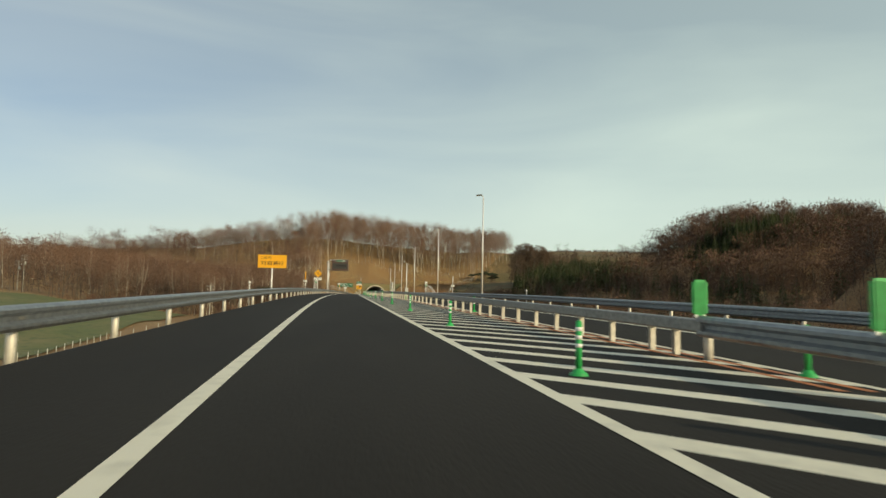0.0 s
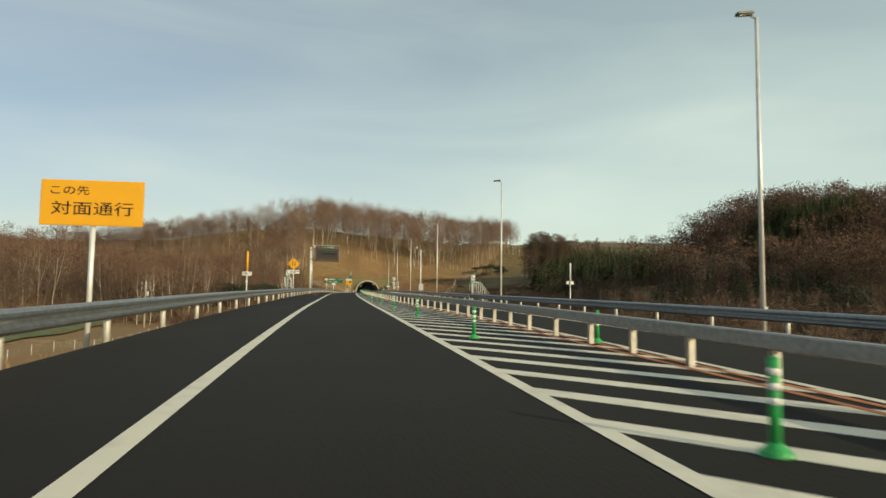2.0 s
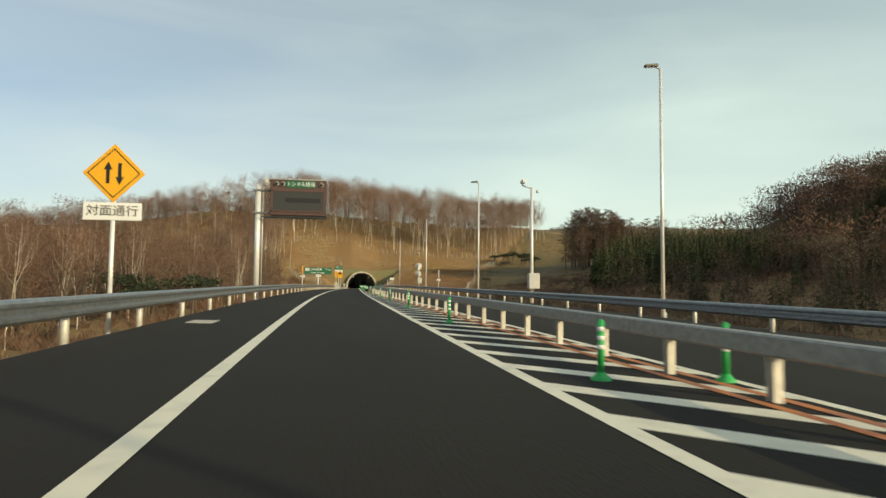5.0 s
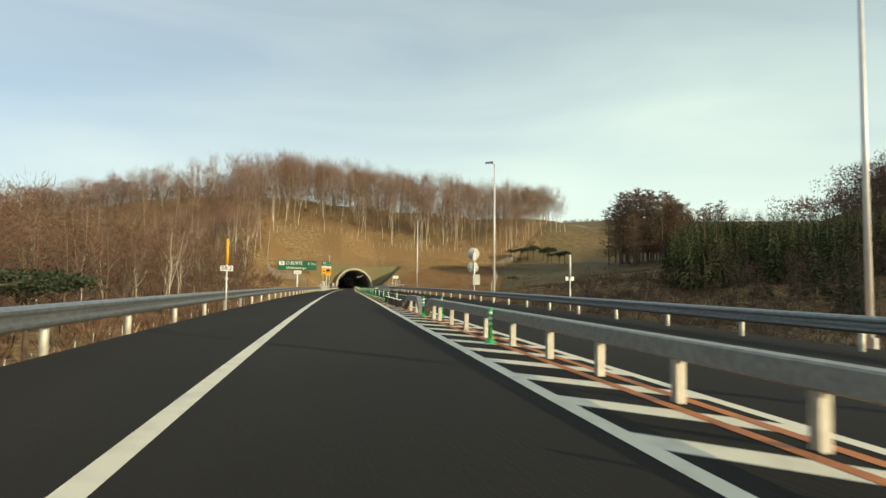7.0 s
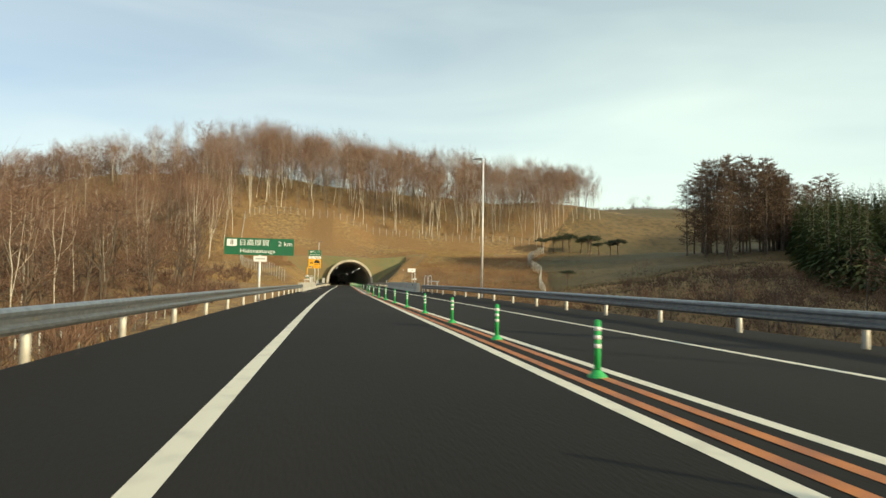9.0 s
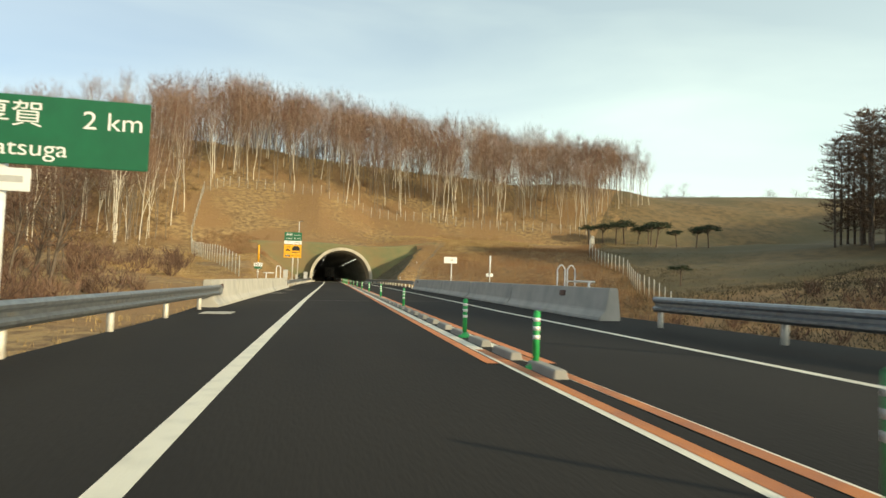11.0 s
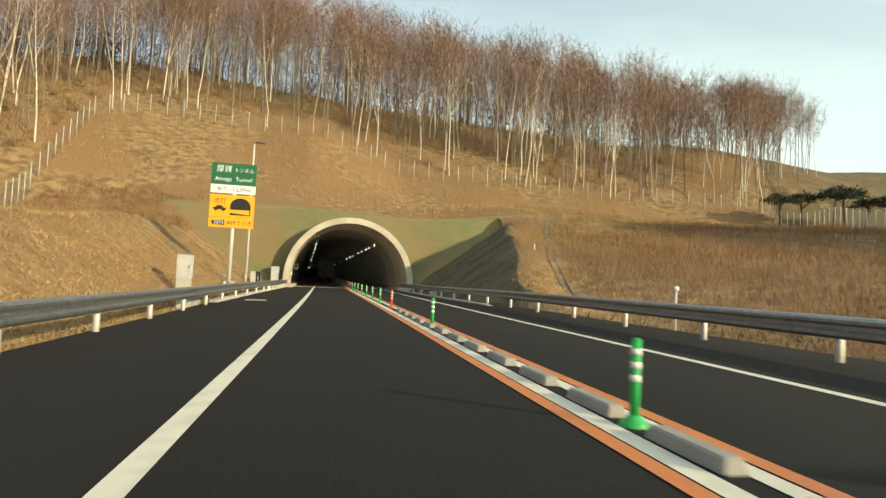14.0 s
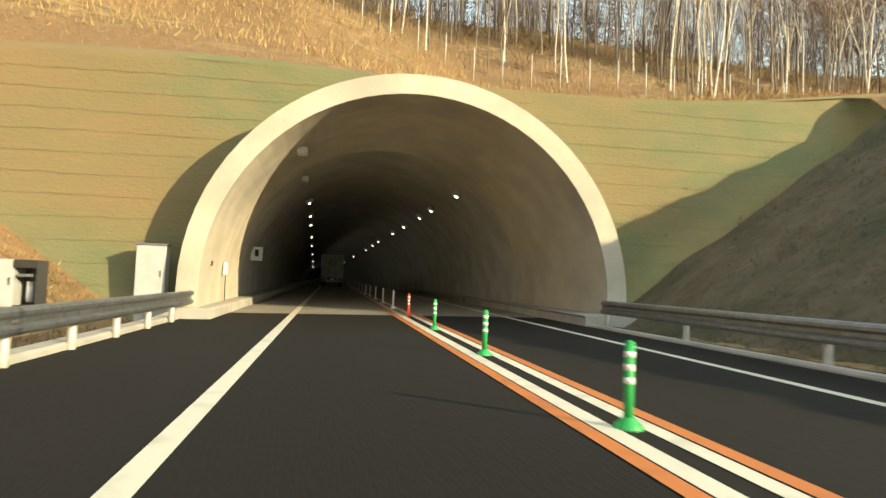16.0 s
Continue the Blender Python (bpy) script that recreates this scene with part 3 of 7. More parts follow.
def lettering(words, x, y, z, size, mat, parent, width=None, name="lettering"):
    """Upright writing that faces -y."""
    me = text_mesh(words, size, width)
    me.transform(Matrix.Translation((x, y, z)) @ Matrix.Rotation(radians(90), 4, "X"))
    me.materials.clear()
    me.materials.append(mat)
    ob = new(name, me)
    ob.parent = on_plate(parent, x, z)
    return ob


PLATES = collections.defaultdict(list)


def on_plate(parent, x, z):
    """The board of this thing on which a figure lies, or the thing itself."""
    for ob, px, pz, w, h in PLATES[parent.name]:
        if abs(x - px) <= w / 2 and abs(z - pz) <= h / 2:
            return ob
    return parent


def plate(name, x, y, z, w, h, mat, parent, label="", thick=0.03, bevel=0.012, back=GALV):
    ob = part(name, box(bmesh.new(), x, y, z, w, thick, h, bevel=bevel), mat, parent, label)
    PLATES[parent.name].append((ob, x, z, w, h))
    return ob


def rod(name, a, b, r, mat, parent, label="", r2=None, seg=12):
    return part(name, tube(bmesh.new(), a, b, r, r2, seg), mat, parent, label, smooth=True)


def flat_poly(name, pts, y, mat, parent, depth=0.004):
    """A flat figure in the x-z plane facing -y."""
    bm = bmesh.new()
    a = [bm.verts.new((x, y, z)) for x, z in pts]
    b = [bm.verts.new((x, y - depth, z)) for x, z in pts]
    n = len(pts)
    bm.faces.new(b)
    for i in range(n):
        bm.faces.new((a[i], a[(i + 1) % n], b[(i + 1) % n], b[i]))
    bmesh.ops.recalc_face_normals(bm, faces=bm.faces)
    return part(name, bm, mat, on_plate(parent, sum(p[0] for p in pts) / n, sum(p[1] for p in pts) / n))


# ---- guard rails ----
W_PROFILE = [(0.00, -0.175), (0.055, -0.16), (0.085, -0.12), (0.085, -0.075), (0.02, -0.03), (0.02, 0.03), (0.085, 0.075), (0.085, 0.12), (0.055, 0.16), (0.00, 0.175)]


def beam_panel(rail, ya, yb, side, zc, parent, mat=GALV, profile=None, h=None):
    prof = profile or W_PROFILE
    bm = bmesh.new()
    n = 3
    rows = []
    for k in range(n):
        y = ya + (yb - ya) * k / (n - 1)
        loop = [bm.verts.new(at(rail(y) + side * du, y, zc + dz)) for du, dz in prof]
        loop += [bm.verts.new(at(rail(y) + side * (du - 0.012), y, zc + dz)) for du, dz in reversed(prof)]
        rows.append(loop)
    m = len(rows[0])
    for p, q in zip(rows, rows[1:]):
        for i in range(m):
            bm.faces.new((p[i], p[(i + 1) % m], q[(i + 1) % m], q[i]))
    bm.faces.new(rows[0])
    bm.faces.new(list(reversed(rows[-1])))
    bmesh.ops.recalc_face_normals(bm, faces=bm.faces)
    return part("beam", bm, mat, parent)


def guard_rail(name, rail, posts, side, label, post_r=0.065, zc=0.54, z_low=-0.35):
    root = thing(name, (0, 0, 0), label, "guard rail")
    for y in posts:
        p = at(rail(y) - side * 0.09, y)
        post = rod("post", (p.x, p.y, p.z + z_low), (p.x, p.y, p.z + zc + 0.10), post_r, POST_STEEL, root, seg=10)
        part("bracket", box(bmesh.new(), p.x + side * 0.055, p.y, p.z + zc, 0.10, 0.12, 0.16, bevel=0.01), GALV, post)
        q = at(rail(y) + side * 0.024, y, zc)
        part("bolt", box(bmesh.new(), q.x, q.y, q.z, 0.012, 0.16, 0.04, bevel=0.004), GALV_WORN, post)
    for a, b in zip(posts, posts[1:]):
        beam_panel(rail, a - 0.06, b + 0.06, side, zc, root)
    return root


def rail_end(rail, y, side, zc, parent):
    bm = bmesh.new()
    p = at(rail(y) + side * 0.03, y, zc)
    box(bm, p.x, p.y, p.z, 0.16, 0.28, 0.36, bevel=0.05)
    part("end_cap", bm, GALV, parent, "rounded steel end cap")


left_posts = [float(np.interp(k, [-9, 0, 9, 22, 36, 50, 65], [-34.2, 11.1, 56.4, 123.7, 194.8, 265.2, 340.7])) for k in range(-9, 66)]
lr = guard_rail("guard_rail", LEFT_RAIL, [y for y in left_posts if y < 336] + [339.0], 1, "galvanised steel guard rail along the road shoulder")
rail_end(LEFT_RAIL, 339.3, 1, 0.54, lr)
lr2 = guard_rail("guard_rail", LEFT_RAIL, [391.0 + 4.8 * k for k in range(14)] + [455.6 + 2.45 * k for k in range(8)], 1,
                 "galvanised steel guard rail leading up to the tunnel mouth")
rail_end(LEFT_RAIL, 390.8, 1, 0.54, lr2)
right_posts = [267.6 + 4.62 * k for k in range(-66, 14)]
ra = guard_rail("guard_rail", RIGHT_RAIL, [y for y in right_posts if y < 128.6] + [129.6], -1, "galvanised steel guard rail beside the opposite lane")
rail_end(RIGHT_RAIL, 129.85, -1, 0.54, ra)
rb = guard_rail("guard_rail", RIGHT_RAIL, [130.9] + [y for y in right_posts if 131.5 < y < 331], -1, "galvanised steel guard rail above the valley bank")
rail_end(RIGHT_RAIL, 130.65, -1, 0.54, rb)
rc = guard_rail("guard_rail", RIGHT_RAIL, [381.9 + 4.65 * k for k in range(20)], -1, "galvanised steel guard rail below the grassy cutting")

# heavier sleeves where two lengths of rail meet
for root, rail, side, y in ((lr2, LEFT_RAIL, 1, 452.3), (rc, RIGHT_RAIL, -1, 450.0)):
    for dy in (-0.55, 0.55):
        p = at(rail(y + dy) - side * 0.09, y + dy)
        rod("post", (p.x, p.y, p.z - 0.35), (p.x, p.y, p.z + 0.68), 0.068, POST_STEEL, root, seg=12)
    a, b = at(rail(y) + side * 0.035, y - 0.75, 0.54), at(rail(y) + side * 0.035, y + 0.75, 0.54)
    c = (a + b) / 2
    R = (b - a).to_track_quat("Y", "Z").to_matrix()
    sleeve = part("rail_sleeve", box(bmesh.new(), c.x, c.y, c.z, 0.05, (b - a).length, 0.36, R, 0.015), GALV_WORN, root, "flat steel sleeve joining two rails")
    for k in range(4):
        q = a.lerp(b, (k + 0.5) / 4) + Vector((side * 0.027, 0, 0.08 if k % 2 else -0.08))
        part("bolt", box(bmesh.new(), q.x, q.y, q.z, 0.014, 0.04, 0.04, R, 0.004), GALV, sleeve)

# ---- median: a box beam on H posts ----

def box_beam(ya, yb, parent, drop=None):
    bm = bmesh.new()
    rows = []
    prof = [(-0.085, -0.105), (-0.105, -0.085), (-0.105, 0.085), (-0.085, 0.105), (0.085, 0.105), (0.105, 0.085), (0.105, -0.085), (0.085, -0.105)]
    for k in range(4):
        y = ya + (yb - ya) * k / 3
        zc = 0.55 if drop is None else 0.55 - 0.46 * (k / 3) ** 1.3
        rows.append([bm.verts.new(at(MEDIAN(y) + du, y, zc + dz)) for du, dz in prof])
    for p, q in zip(rows, rows[1:]):
        for i in range(8):
            bm.faces.new((p[i], p[(i + 1) % 8], q[(i + 1) % 8], q[i]))
    bm.faces.new(rows[0])
    bm.faces.new(list(reversed(rows[-1])))
    bmesh.ops.recalc_face_normals(bm, faces=bm.faces)
    return part("box_beam", bm, GALV_WORN, parent, "sloping beam end" if drop else "")


def h_post(x, y, z, parent):
    bm = bmesh.new()
    box(bm, x, y - 0.05, z + 0.12, 0.10, 0.012, 0.66)
    box(bm, x, y + 0.05, z + 0.12, 0.10, 0.012, 0.66)
    box(bm, x, y, z + 0.12, 0.012, 0.088, 0.66)
    box(bm, x, y, z + 0.444, 0.098, 0.105, 0.012)
    return part("post", bm, POST_STEEL, parent)


median = thing("median_barrier", (0, 0, 0), "weathered steel box beam median barrier on short posts", "median barrier")
mp = [float(np.interp(k, [-1, 0, 4, 7, 10, 13, 15, 18, 21, 24, 26, 29, 32, 34, 37, 39, 42, 45, 71, 74, 76, 79, 82, 84], [14.4, 15.5, 24.3, 31.2, 37.5, 44.7, 50.5, 57.8, 65.8, 73.1, 78.5, 85.5, 93.4, 97.9, 106.1, 110.7, 119.0, 125.9, 190.1, 197.2, 202.6, 209.8, 217.6, 222.5])) for k in range(-1, 85)] + [223.9]
for y in mp + [229.2, 231.5]:
    p = at(MEDIAN(y), y)
    h_post(p.x, p.y, p.z, median)
for a, b in zip(mp[:-1:2], mp[2::2] + [mp[-1]]):
    box_beam(a, b, median)
box_beam(13.2, 14.4, median)
box_beam(224.0, 224.5, median)
box_beam(224.5, 226.2, median, drop=1)
box_beam(228.7, 231.7, median)
box_beam(231.7, 234.1, median, drop=1)
box_beam(228.7, 227.6, median, drop=1)

MED_W = lambda y: MEDIAN(y) - 0.02 - 0.035 * max(0.0, 13.2 - y)
guard_rail("guard_rail", MED_W, [13.3 - 5.0 * k for k in range(8, -1, -1)], -1, "galvanised median guard rail with green plastic markers on top", 0.075, 0.54, -0.1)


def glare_marker(y):
    p = at(MED_W(y), y, 0.72)
    t = thing("glare_marker", p, "green ribbed plastic marker bolted on the guard rail", "rail marker", "rail top markers")
    bm = bmesh.new()
    box(bm, 0, 0, 0.29, 0.26, 0.05, 0.59, bevel=0.04)
    for k in range(-2, 3):
        box(bm, k * 0.045, -0.03, 0.29, 0.018, 0.014, 0.52)
    part("panel", bm, GREEN_PLASTIC, t)
    for sx in (-0.07, 0.07):
        part("foot", box(bmesh.new(), sx, 0, -0.015, 0.06, 0.06, 0.05, bevel=0.01), REFLECT, t, "white mounting foot")


for y in (-6.6, -1.6, 3.4, 8.6, 13.4):
    glare_marker(y)


# ---- flexible marker posts ----
def marker_post(mat, label, height=0.68, group="flexible marker posts"):
    t = thing("marker_post", (0, 0, 0), label, "marker post", group)
    bm = bmesh.new()
    tube(bm, (0, 0, 0), (0, 0, 0.035), 0.125, 0.11, 16)
    tube(bm, (0, 0, 0.035), (0, 0, 0.09), 0.095, 0.05, 16)
    part("base", bm, mat, t)
    body = rod("tube", (0, 0, 0.08), (0, 0, height), 0.04, mat, t, seg=14)
    rod("cap", (0, 0, height), (0, 0, height + 0.02), 0.04, mat, t, r2=0.02, seg=14)
    for k in range(3):
        z = height - 0.09 - k * 0.105
        rod("reflective_band", (0, 0, z - 0.025), (0, 0, z + 0.025), 0.0425, REFLECT, body, "white reflective band", seg=14)
    return t


green_src = marker_post(GREEN_PLASTIC, "green flexible marker post with white reflective bands")
red_src = marker_post(RED_PLASTIC, "orange-red flexible marker post with white bands")
white_src = marker_post(REFLECT, "white flexible marker post inside the tunnel")
used = set()


def stand(src, u, y):
    m = Matrix.Translation(at(u, y))
    if src.name in used:
        copy_thing(src, m)
    else:
        used.add(src.name)
        src.matrix_world = m


HATCH_POSTS = [-14.5, -1.8, 10.5, 22.8, 35.9, 48.9, 61.5, 74.1, 86.6, 99.1, 111.7, 124.2, 137.0, 149.8, 162.6, 175.5, 188.5, 200.8, 213.1, 225.6]
for y in HATCH_POSTS:
    stand(green_src, 3.15, y)
for y in (10.9, 36.3, 73.6, 111.8, 149.8, 187.6, 199.6, 225.8):
    stand(green_src, FAR_LINE(y) - 0.13, y)
for k in range(14):
    y = 238.2 + 6.25 * k + (0.85 if k == 1 else 0)
    stand(green_src, float(np.interp(y, [238, 277, 322], [3.13, 3.1, 2.42])), y)
for y in (324.6, 337.2, 349.9, 362.4, 374.9, 387.4, 400.0, 412.9):
    stand(green_src, MEDIAN(y), y)
stand(red_src, MEDIAN(425.2), 425.2)
for k in range(1, 8):
    stand(green_src, 2.41, 425.2 + 6.24 * k)
stand(red_src, 2.41, 475.3)
for k in range(1, 16):
    stand(white_src, 2.41, 475.3 + 6.2 * k)


# ---- black guide blocks beyond the beam's end ----
def guide_block(y):
    p = at(3.14, y)
    t = thing("guide_block", p, "black rubber guide block with a pale top edge", "guide block", "guide blocks")
    bm = bmesh.new()
    v = [bm.verts.new(c) for c in ((-0.17, -0.14, 0), (0.17, -0.14, 0), (0.17, 0.2, 0), (-0.17, 0.2, 0), (-0.14, -0.08, 0.38), (0.14, -0.08, 0.38), (0.14, 0.12, 0.38), (-0.14, 0.12, 0.38))]
    for f in ((0, 1, 5, 4), (1, 2, 6, 5), (2, 3, 7, 6), (3, 0, 4, 7), (4, 5, 6, 7), (3, 2, 1, 0)):
        bm.faces.new([v[i] for i in f])
    bmesh.ops.bevel(bm, geom=list(bm.edges), offset=0.03, segments=2, affect="EDGES")
    part("body", bm, RUBBER, t)
    part("top_strip", box(bmesh.new(), 0, -0.085, 0.35, 0.25, 0.02, 0.03, bevel=0.006), REFLECT, t, "pale reflective strip")
    part("base_plate", box(bmesh.new(), 0, 0.02, 0.01, 0.42, 0.44, 0.02), RUBBER, t)


RUBBER = material("black_rubber", (0.012, 0.012, 0.012), 0.75, second=(0.02, 0.02, 0.019), scale=8, spec=0.25)
for y in (236.85, 239.95, 242.95, 246.3):
    guide_block(y)

# ---- low kerb blocks down the centre ----
kerbs = thing("centre_kerb", at(2.46, 318), "row of low pale concrete kerb blocks between lane lines", "kerb")
KERB_ME = None
y = 319.0
while y < 423.5:
    p = at(MEDIAN(y), y)
    if KERB_ME is None:
        bm = bmesh.new()
        v = [bm.verts.new(c) for c in ((-0.09, -0.50, 0), (0.09, -0.50, 0), (0.09, 0.50, 0), (-0.09, 0.50, 0), (-0.07, -0.47, 0.10), (0.07, -0.47, 0.10), (0.07, 0.47, 0.10), (-0.07, 0.47, 0.10))]
        for f in ((0, 1, 5, 4), (1, 2, 6, 5), (2, 3, 7, 6), (3, 0, 4, 7), (4, 5, 6, 7)):
            bm.faces.new([v[i] for i in f])
        bmesh.ops.bevel(bm, geom=[e for e in bm.edges if e.calc_length() < 2], offset=0.015, segments=1, affect="EDGES")
        ob = part("kerb_block", bm, CONCRETE_ROAD, kerbs)
        KERB_ME = ob.data
    else:
        ob = new("kerb_block", KERB_ME)
        ob.parent = kerbs
    ob.matrix_basis = Matrix.Translation(p - kerbs.location) @ Matrix.Rotation(-math.atan(float(road_x(y + 1) - road_x(y)) / STATION), 4, "Z")
    y += 2.05


# ---- concrete barriers ----
def barrier(name, rail, side, joints, h, label):
    root = thing(name, (0, 0, 0), label, "barrier")
    prof = [(0.0, -0.1), (0.0, 0.07), (-0.17, 0.26), (-0.26, h), (-0.50, h), (-0.56, 0.26), (-0.6, -0.3)]
    for a, b in zip(joints, joints[1:]):
        bm = bmesh.new()
        rows = []
        for k in range(5):
            y = a + 0.07 + (b - a - 0.14) * k / 4
            rows.append([bm.verts.new(at(rail(y) + side * du, y, dz)) for du, dz in prof])
        for p, q in zip(rows, rows[1:]):
            for i in range(len(prof) - 1):
                bm.faces.new((p[i], p[i + 1], q[i + 1], q[i]))
        bm.faces.new(rows[0])
        bm.faces.new(list(reversed(rows[-1])))
        bmesh.ops.recalc_face_normals(bm, faces=bm.faces)
        bmesh.ops.bevel(bm, geom=[e for e in bm.edges if len(e.link_faces) == 2 and e.calc_face_angle(0) > 0.5], offset=0.02, segments=2, affect="EDGES")
        part("barrier_segment", bm, CONCRETE, root)
    return root


lb = barrier("concrete_barrier", lambda y: LEFT_RAIL(y) + 0.2, 1, [337.6, 345.7, 358.5, 371.5, 384.2, 390.4], 0.9, "smooth pale concrete barrier along a short bridge")
rbar = barrier("concrete_barrier", lambda y: RIGHT_RAIL(y) - 0.2, -1, [330.4, 342.0, 352.0, 363.3, 371.6, 381.4], 0.86, "grey concrete barrier in shade along a short bridge")
for root, rail, side, yy in ((lb, LEFT_RAIL, 1, 340.2), (lb, LEFT_RAIL, 1, 388.0), (rbar, RIGHT_RAIL, -1, 334.6), (rbar, RIGHT_RAIL, -1, 378.6)):
    p = at(rail(yy) - side * 0.015, yy, 0.66)
    part("name_plaque", box(bmesh.new(), p.x, p.y, p.z, 0.04, 0.42, 0.17, Matrix.Rotation(radians(side * -9), 3, "Y"), 0.006), BROWN_BOX, root, "small dark metal plaque")


# ---- lamps ----
def ground_at(x, y):
    return float(ground_z(x, y))


def lamp_mast(x, y, top, arm_dir=-1, label="tall slim galvanised lamp mast with a flat grey head"):
    g = ground_at(x, y)
    t = thing("lamp_mast", spot(x, y, g), label, "street lamp", "lamp masts")
    H = top - g
    part("concrete_foot", box(bmesh.new(), 0, 0, 0.0, 0.5, 0.5, 0.3, bevel=0.03), CONCRETE, t)
    rod("base_flange", (0, 0, 0.15), (0, 0, 0.2), 0.17, GALV, t)
    bm = bmesh.new()
    for k in range(4):
        a = math.pi / 2 * k + 0.78
        box(bm, 0.11 * math.cos(a), 0.11 * math.sin(a), 0.3, 0.14, 0.015, 0.22, Matrix.Rotation(a, 3, "Z"))
    part("stiffener", bm, GALV, t)
    rod("mast", (0, 0, 0.15), (0, 0, H - 0.05), 0.09, MAST, t, r2=0.055, seg=16)
    part("service_box", box(bmesh.new(), 0, -0.12, 1.0, 0.16, 0.1, 0.3, bevel=0.015), GREY_BOX, t)
    rod("arm", (0, 0, H - 0.08), (arm_dir * 0.28, 0, H + 0.04), 0.035, GALV, t)
    bm = bmesh.new()
    box(bm, arm_dir * 0.42, 0, H + 0.06, 0.62, 0.26, 0.13, Matrix.Rotation(radians(8 * arm_dir), 3, "Y"), 0.04)
    head = part("lamp_head", bm, HEAD, t, "flat dark grey lamp head")
    bm = bmesh.new()
    box(bm, arm_dir * 0.5, 0, H - 0.01, 0.34, 0.18, 0.02, Matrix.Rotation(radians(8 * arm_dir), 3, "Y"))
    part("lens", bm, SIGN_WHITE, head)
    return t


MAST = material("bright_galvanised_tube", (0.80, 0.79, 0.76), 0.38, 0.25, second=(0.70, 0.69, 0.67), scale=3)
HEAD = material("dark_grey_lamp_housing", (0.10, 0.105, 0.10), 0.5, 0.2)
for x, y, z in ((10.95, 81.8, 12.2), (10.15, 127.1, 13.0), (8.97, 174.0, 13.55), (7.75, 215.1, 13.95), (7.15, 258.1, 14.35), (7.1, 314.9, 14.85)):
    lamp_mast(x, y, z)
lamp_mast(-5.93, 454.1, 15.45, 1, "tall slim lamp mast beside the tunnel name sign")

# ================= signs and equipment =================
def pole_sign(name, x, y, label, category="road sign", group=""):
    g = ground_at(x, y)
    return thing(name, spot(x, y, g), label, category, group), g


# yellow two-way-traffic notice
t, g = pole_sign("warning_sign", -9.38, 78.85, "yellow board with black Japanese writing on one pole")
zr = float(road_z(78.85))
plate("board", 0, -0.12, zr + 3.21 - g, 2.66, 1.24, SIGN_YELLOW, t)
lettering("この先", -0.60, -0.145, zr + 3.53 - g, 0.27, BLACK, t, 0.98)
lettering("対面通行", 0.02, -0.145, zr + 3.03 - g, 0.40, BLACK, t, 2.1)
rod("pole", (0, 0, 0), (0, 0, zr + 3.75 - g), 0.07, MAST, t, seg=14)
for dz in (2.85, 3.55):
    part("bracket", box(bmesh.new(), 0, -0.085, zr + dz - g, 1.9, 0.035, 0.07), GALV, t)


# kilometre posts: yellow snow pole over a small plate
def snow_pole(x, y, base_up, number, arrow=False):
    z = float(road_z(y)) + base_up
    t = thing("snow_pole", spot(x, y, z), "yellow snow pole with a small white distance plate", "snow pole", "snow poles")
    rod("pole", (0, 0, 0), (0, 0, 1.75 - base_up + 0.05), 0.03, MAST, t)
    rod("yellow_tube", (0, 0, 1.75 - base_up), (0, 0, 2.72 - base_up), 0.055, SIGN_YELLOW, t, "yellow reflective tube", seg=12)
    plate("distance_plate", 0.0, -0.05, 1.6 - base_up, 0.47, 0.2, SIGN_WHITE, t, "white distance plate", 0.02, 0.008)
    lettering(number, 0.0, -0.064, 1.6 - base_up, 0.19, BLACK, t, 0.38)
    rod("reflector", (0, -0.03, 1.2 - base_up), (0, -0.06, 1.2 - base_up), 0.06, SIGN_WHITE, t, "round white reflector")
    if arrow:
        plate("arrow_plate", -0.0, -0.05, 1.42 - base_up, 0.42, 0.13, SIGN_GREEN, t, "small green plate with a white arrow", 0.02, 0.008)
        flat_poly("arrow", [(0.08, 1.39 - base_up), (0.16, 1.39 - base_up), (0.16, 1.46 - base_up), (0.14, 1.46 - base_up), (0.14, 1.41 - base_up), (0.08, 1.41 - base_up)], -0.062, SIGN_WHITE, t)


snow_pole(-7.74, 97.9, -0.3, "58.1")
snow_pole(-8.78, 228.9, -0.3, "58.2")
snow_pole(-6.70, 357.8, 0.85, "58.3", True)


# white snow poles on the opposite side, seen from behind
def white_pole(x, y, base_up):
    z = float(road_z(y)) + base_up
    t = thing("snow_pole", spot(x, y, z), "white snow pole with two small plates seen from behind", "snow pole", "snow poles")
    rod("pole", (0, 0, 0), (0, 0, 1.5 - base_up), 0.03, MAST, t)
    rod("white_tube", (0, 0, 1.5 - base_up), (0, 0, 2.6 - base_up), 0.05, WHITE_STEEL, t, seg=12)
    for sx in (-0.13, 0.13):
        plate("plate_back", sx, 0.05, 1.45 - base_up, 0.17, 0.2, SIGN_WHITE, t, "", 0.03, 0.008)
    rod("foot", (0, 0, 0), (0, 0, 0.08), 0.1, GALV, t, r2=0.05)


white_pole(10.15, 103.4, -0.6)
white_pole(6.42, 235.5, -0.5)
white_pole(6.75, 358.0, 0.85)

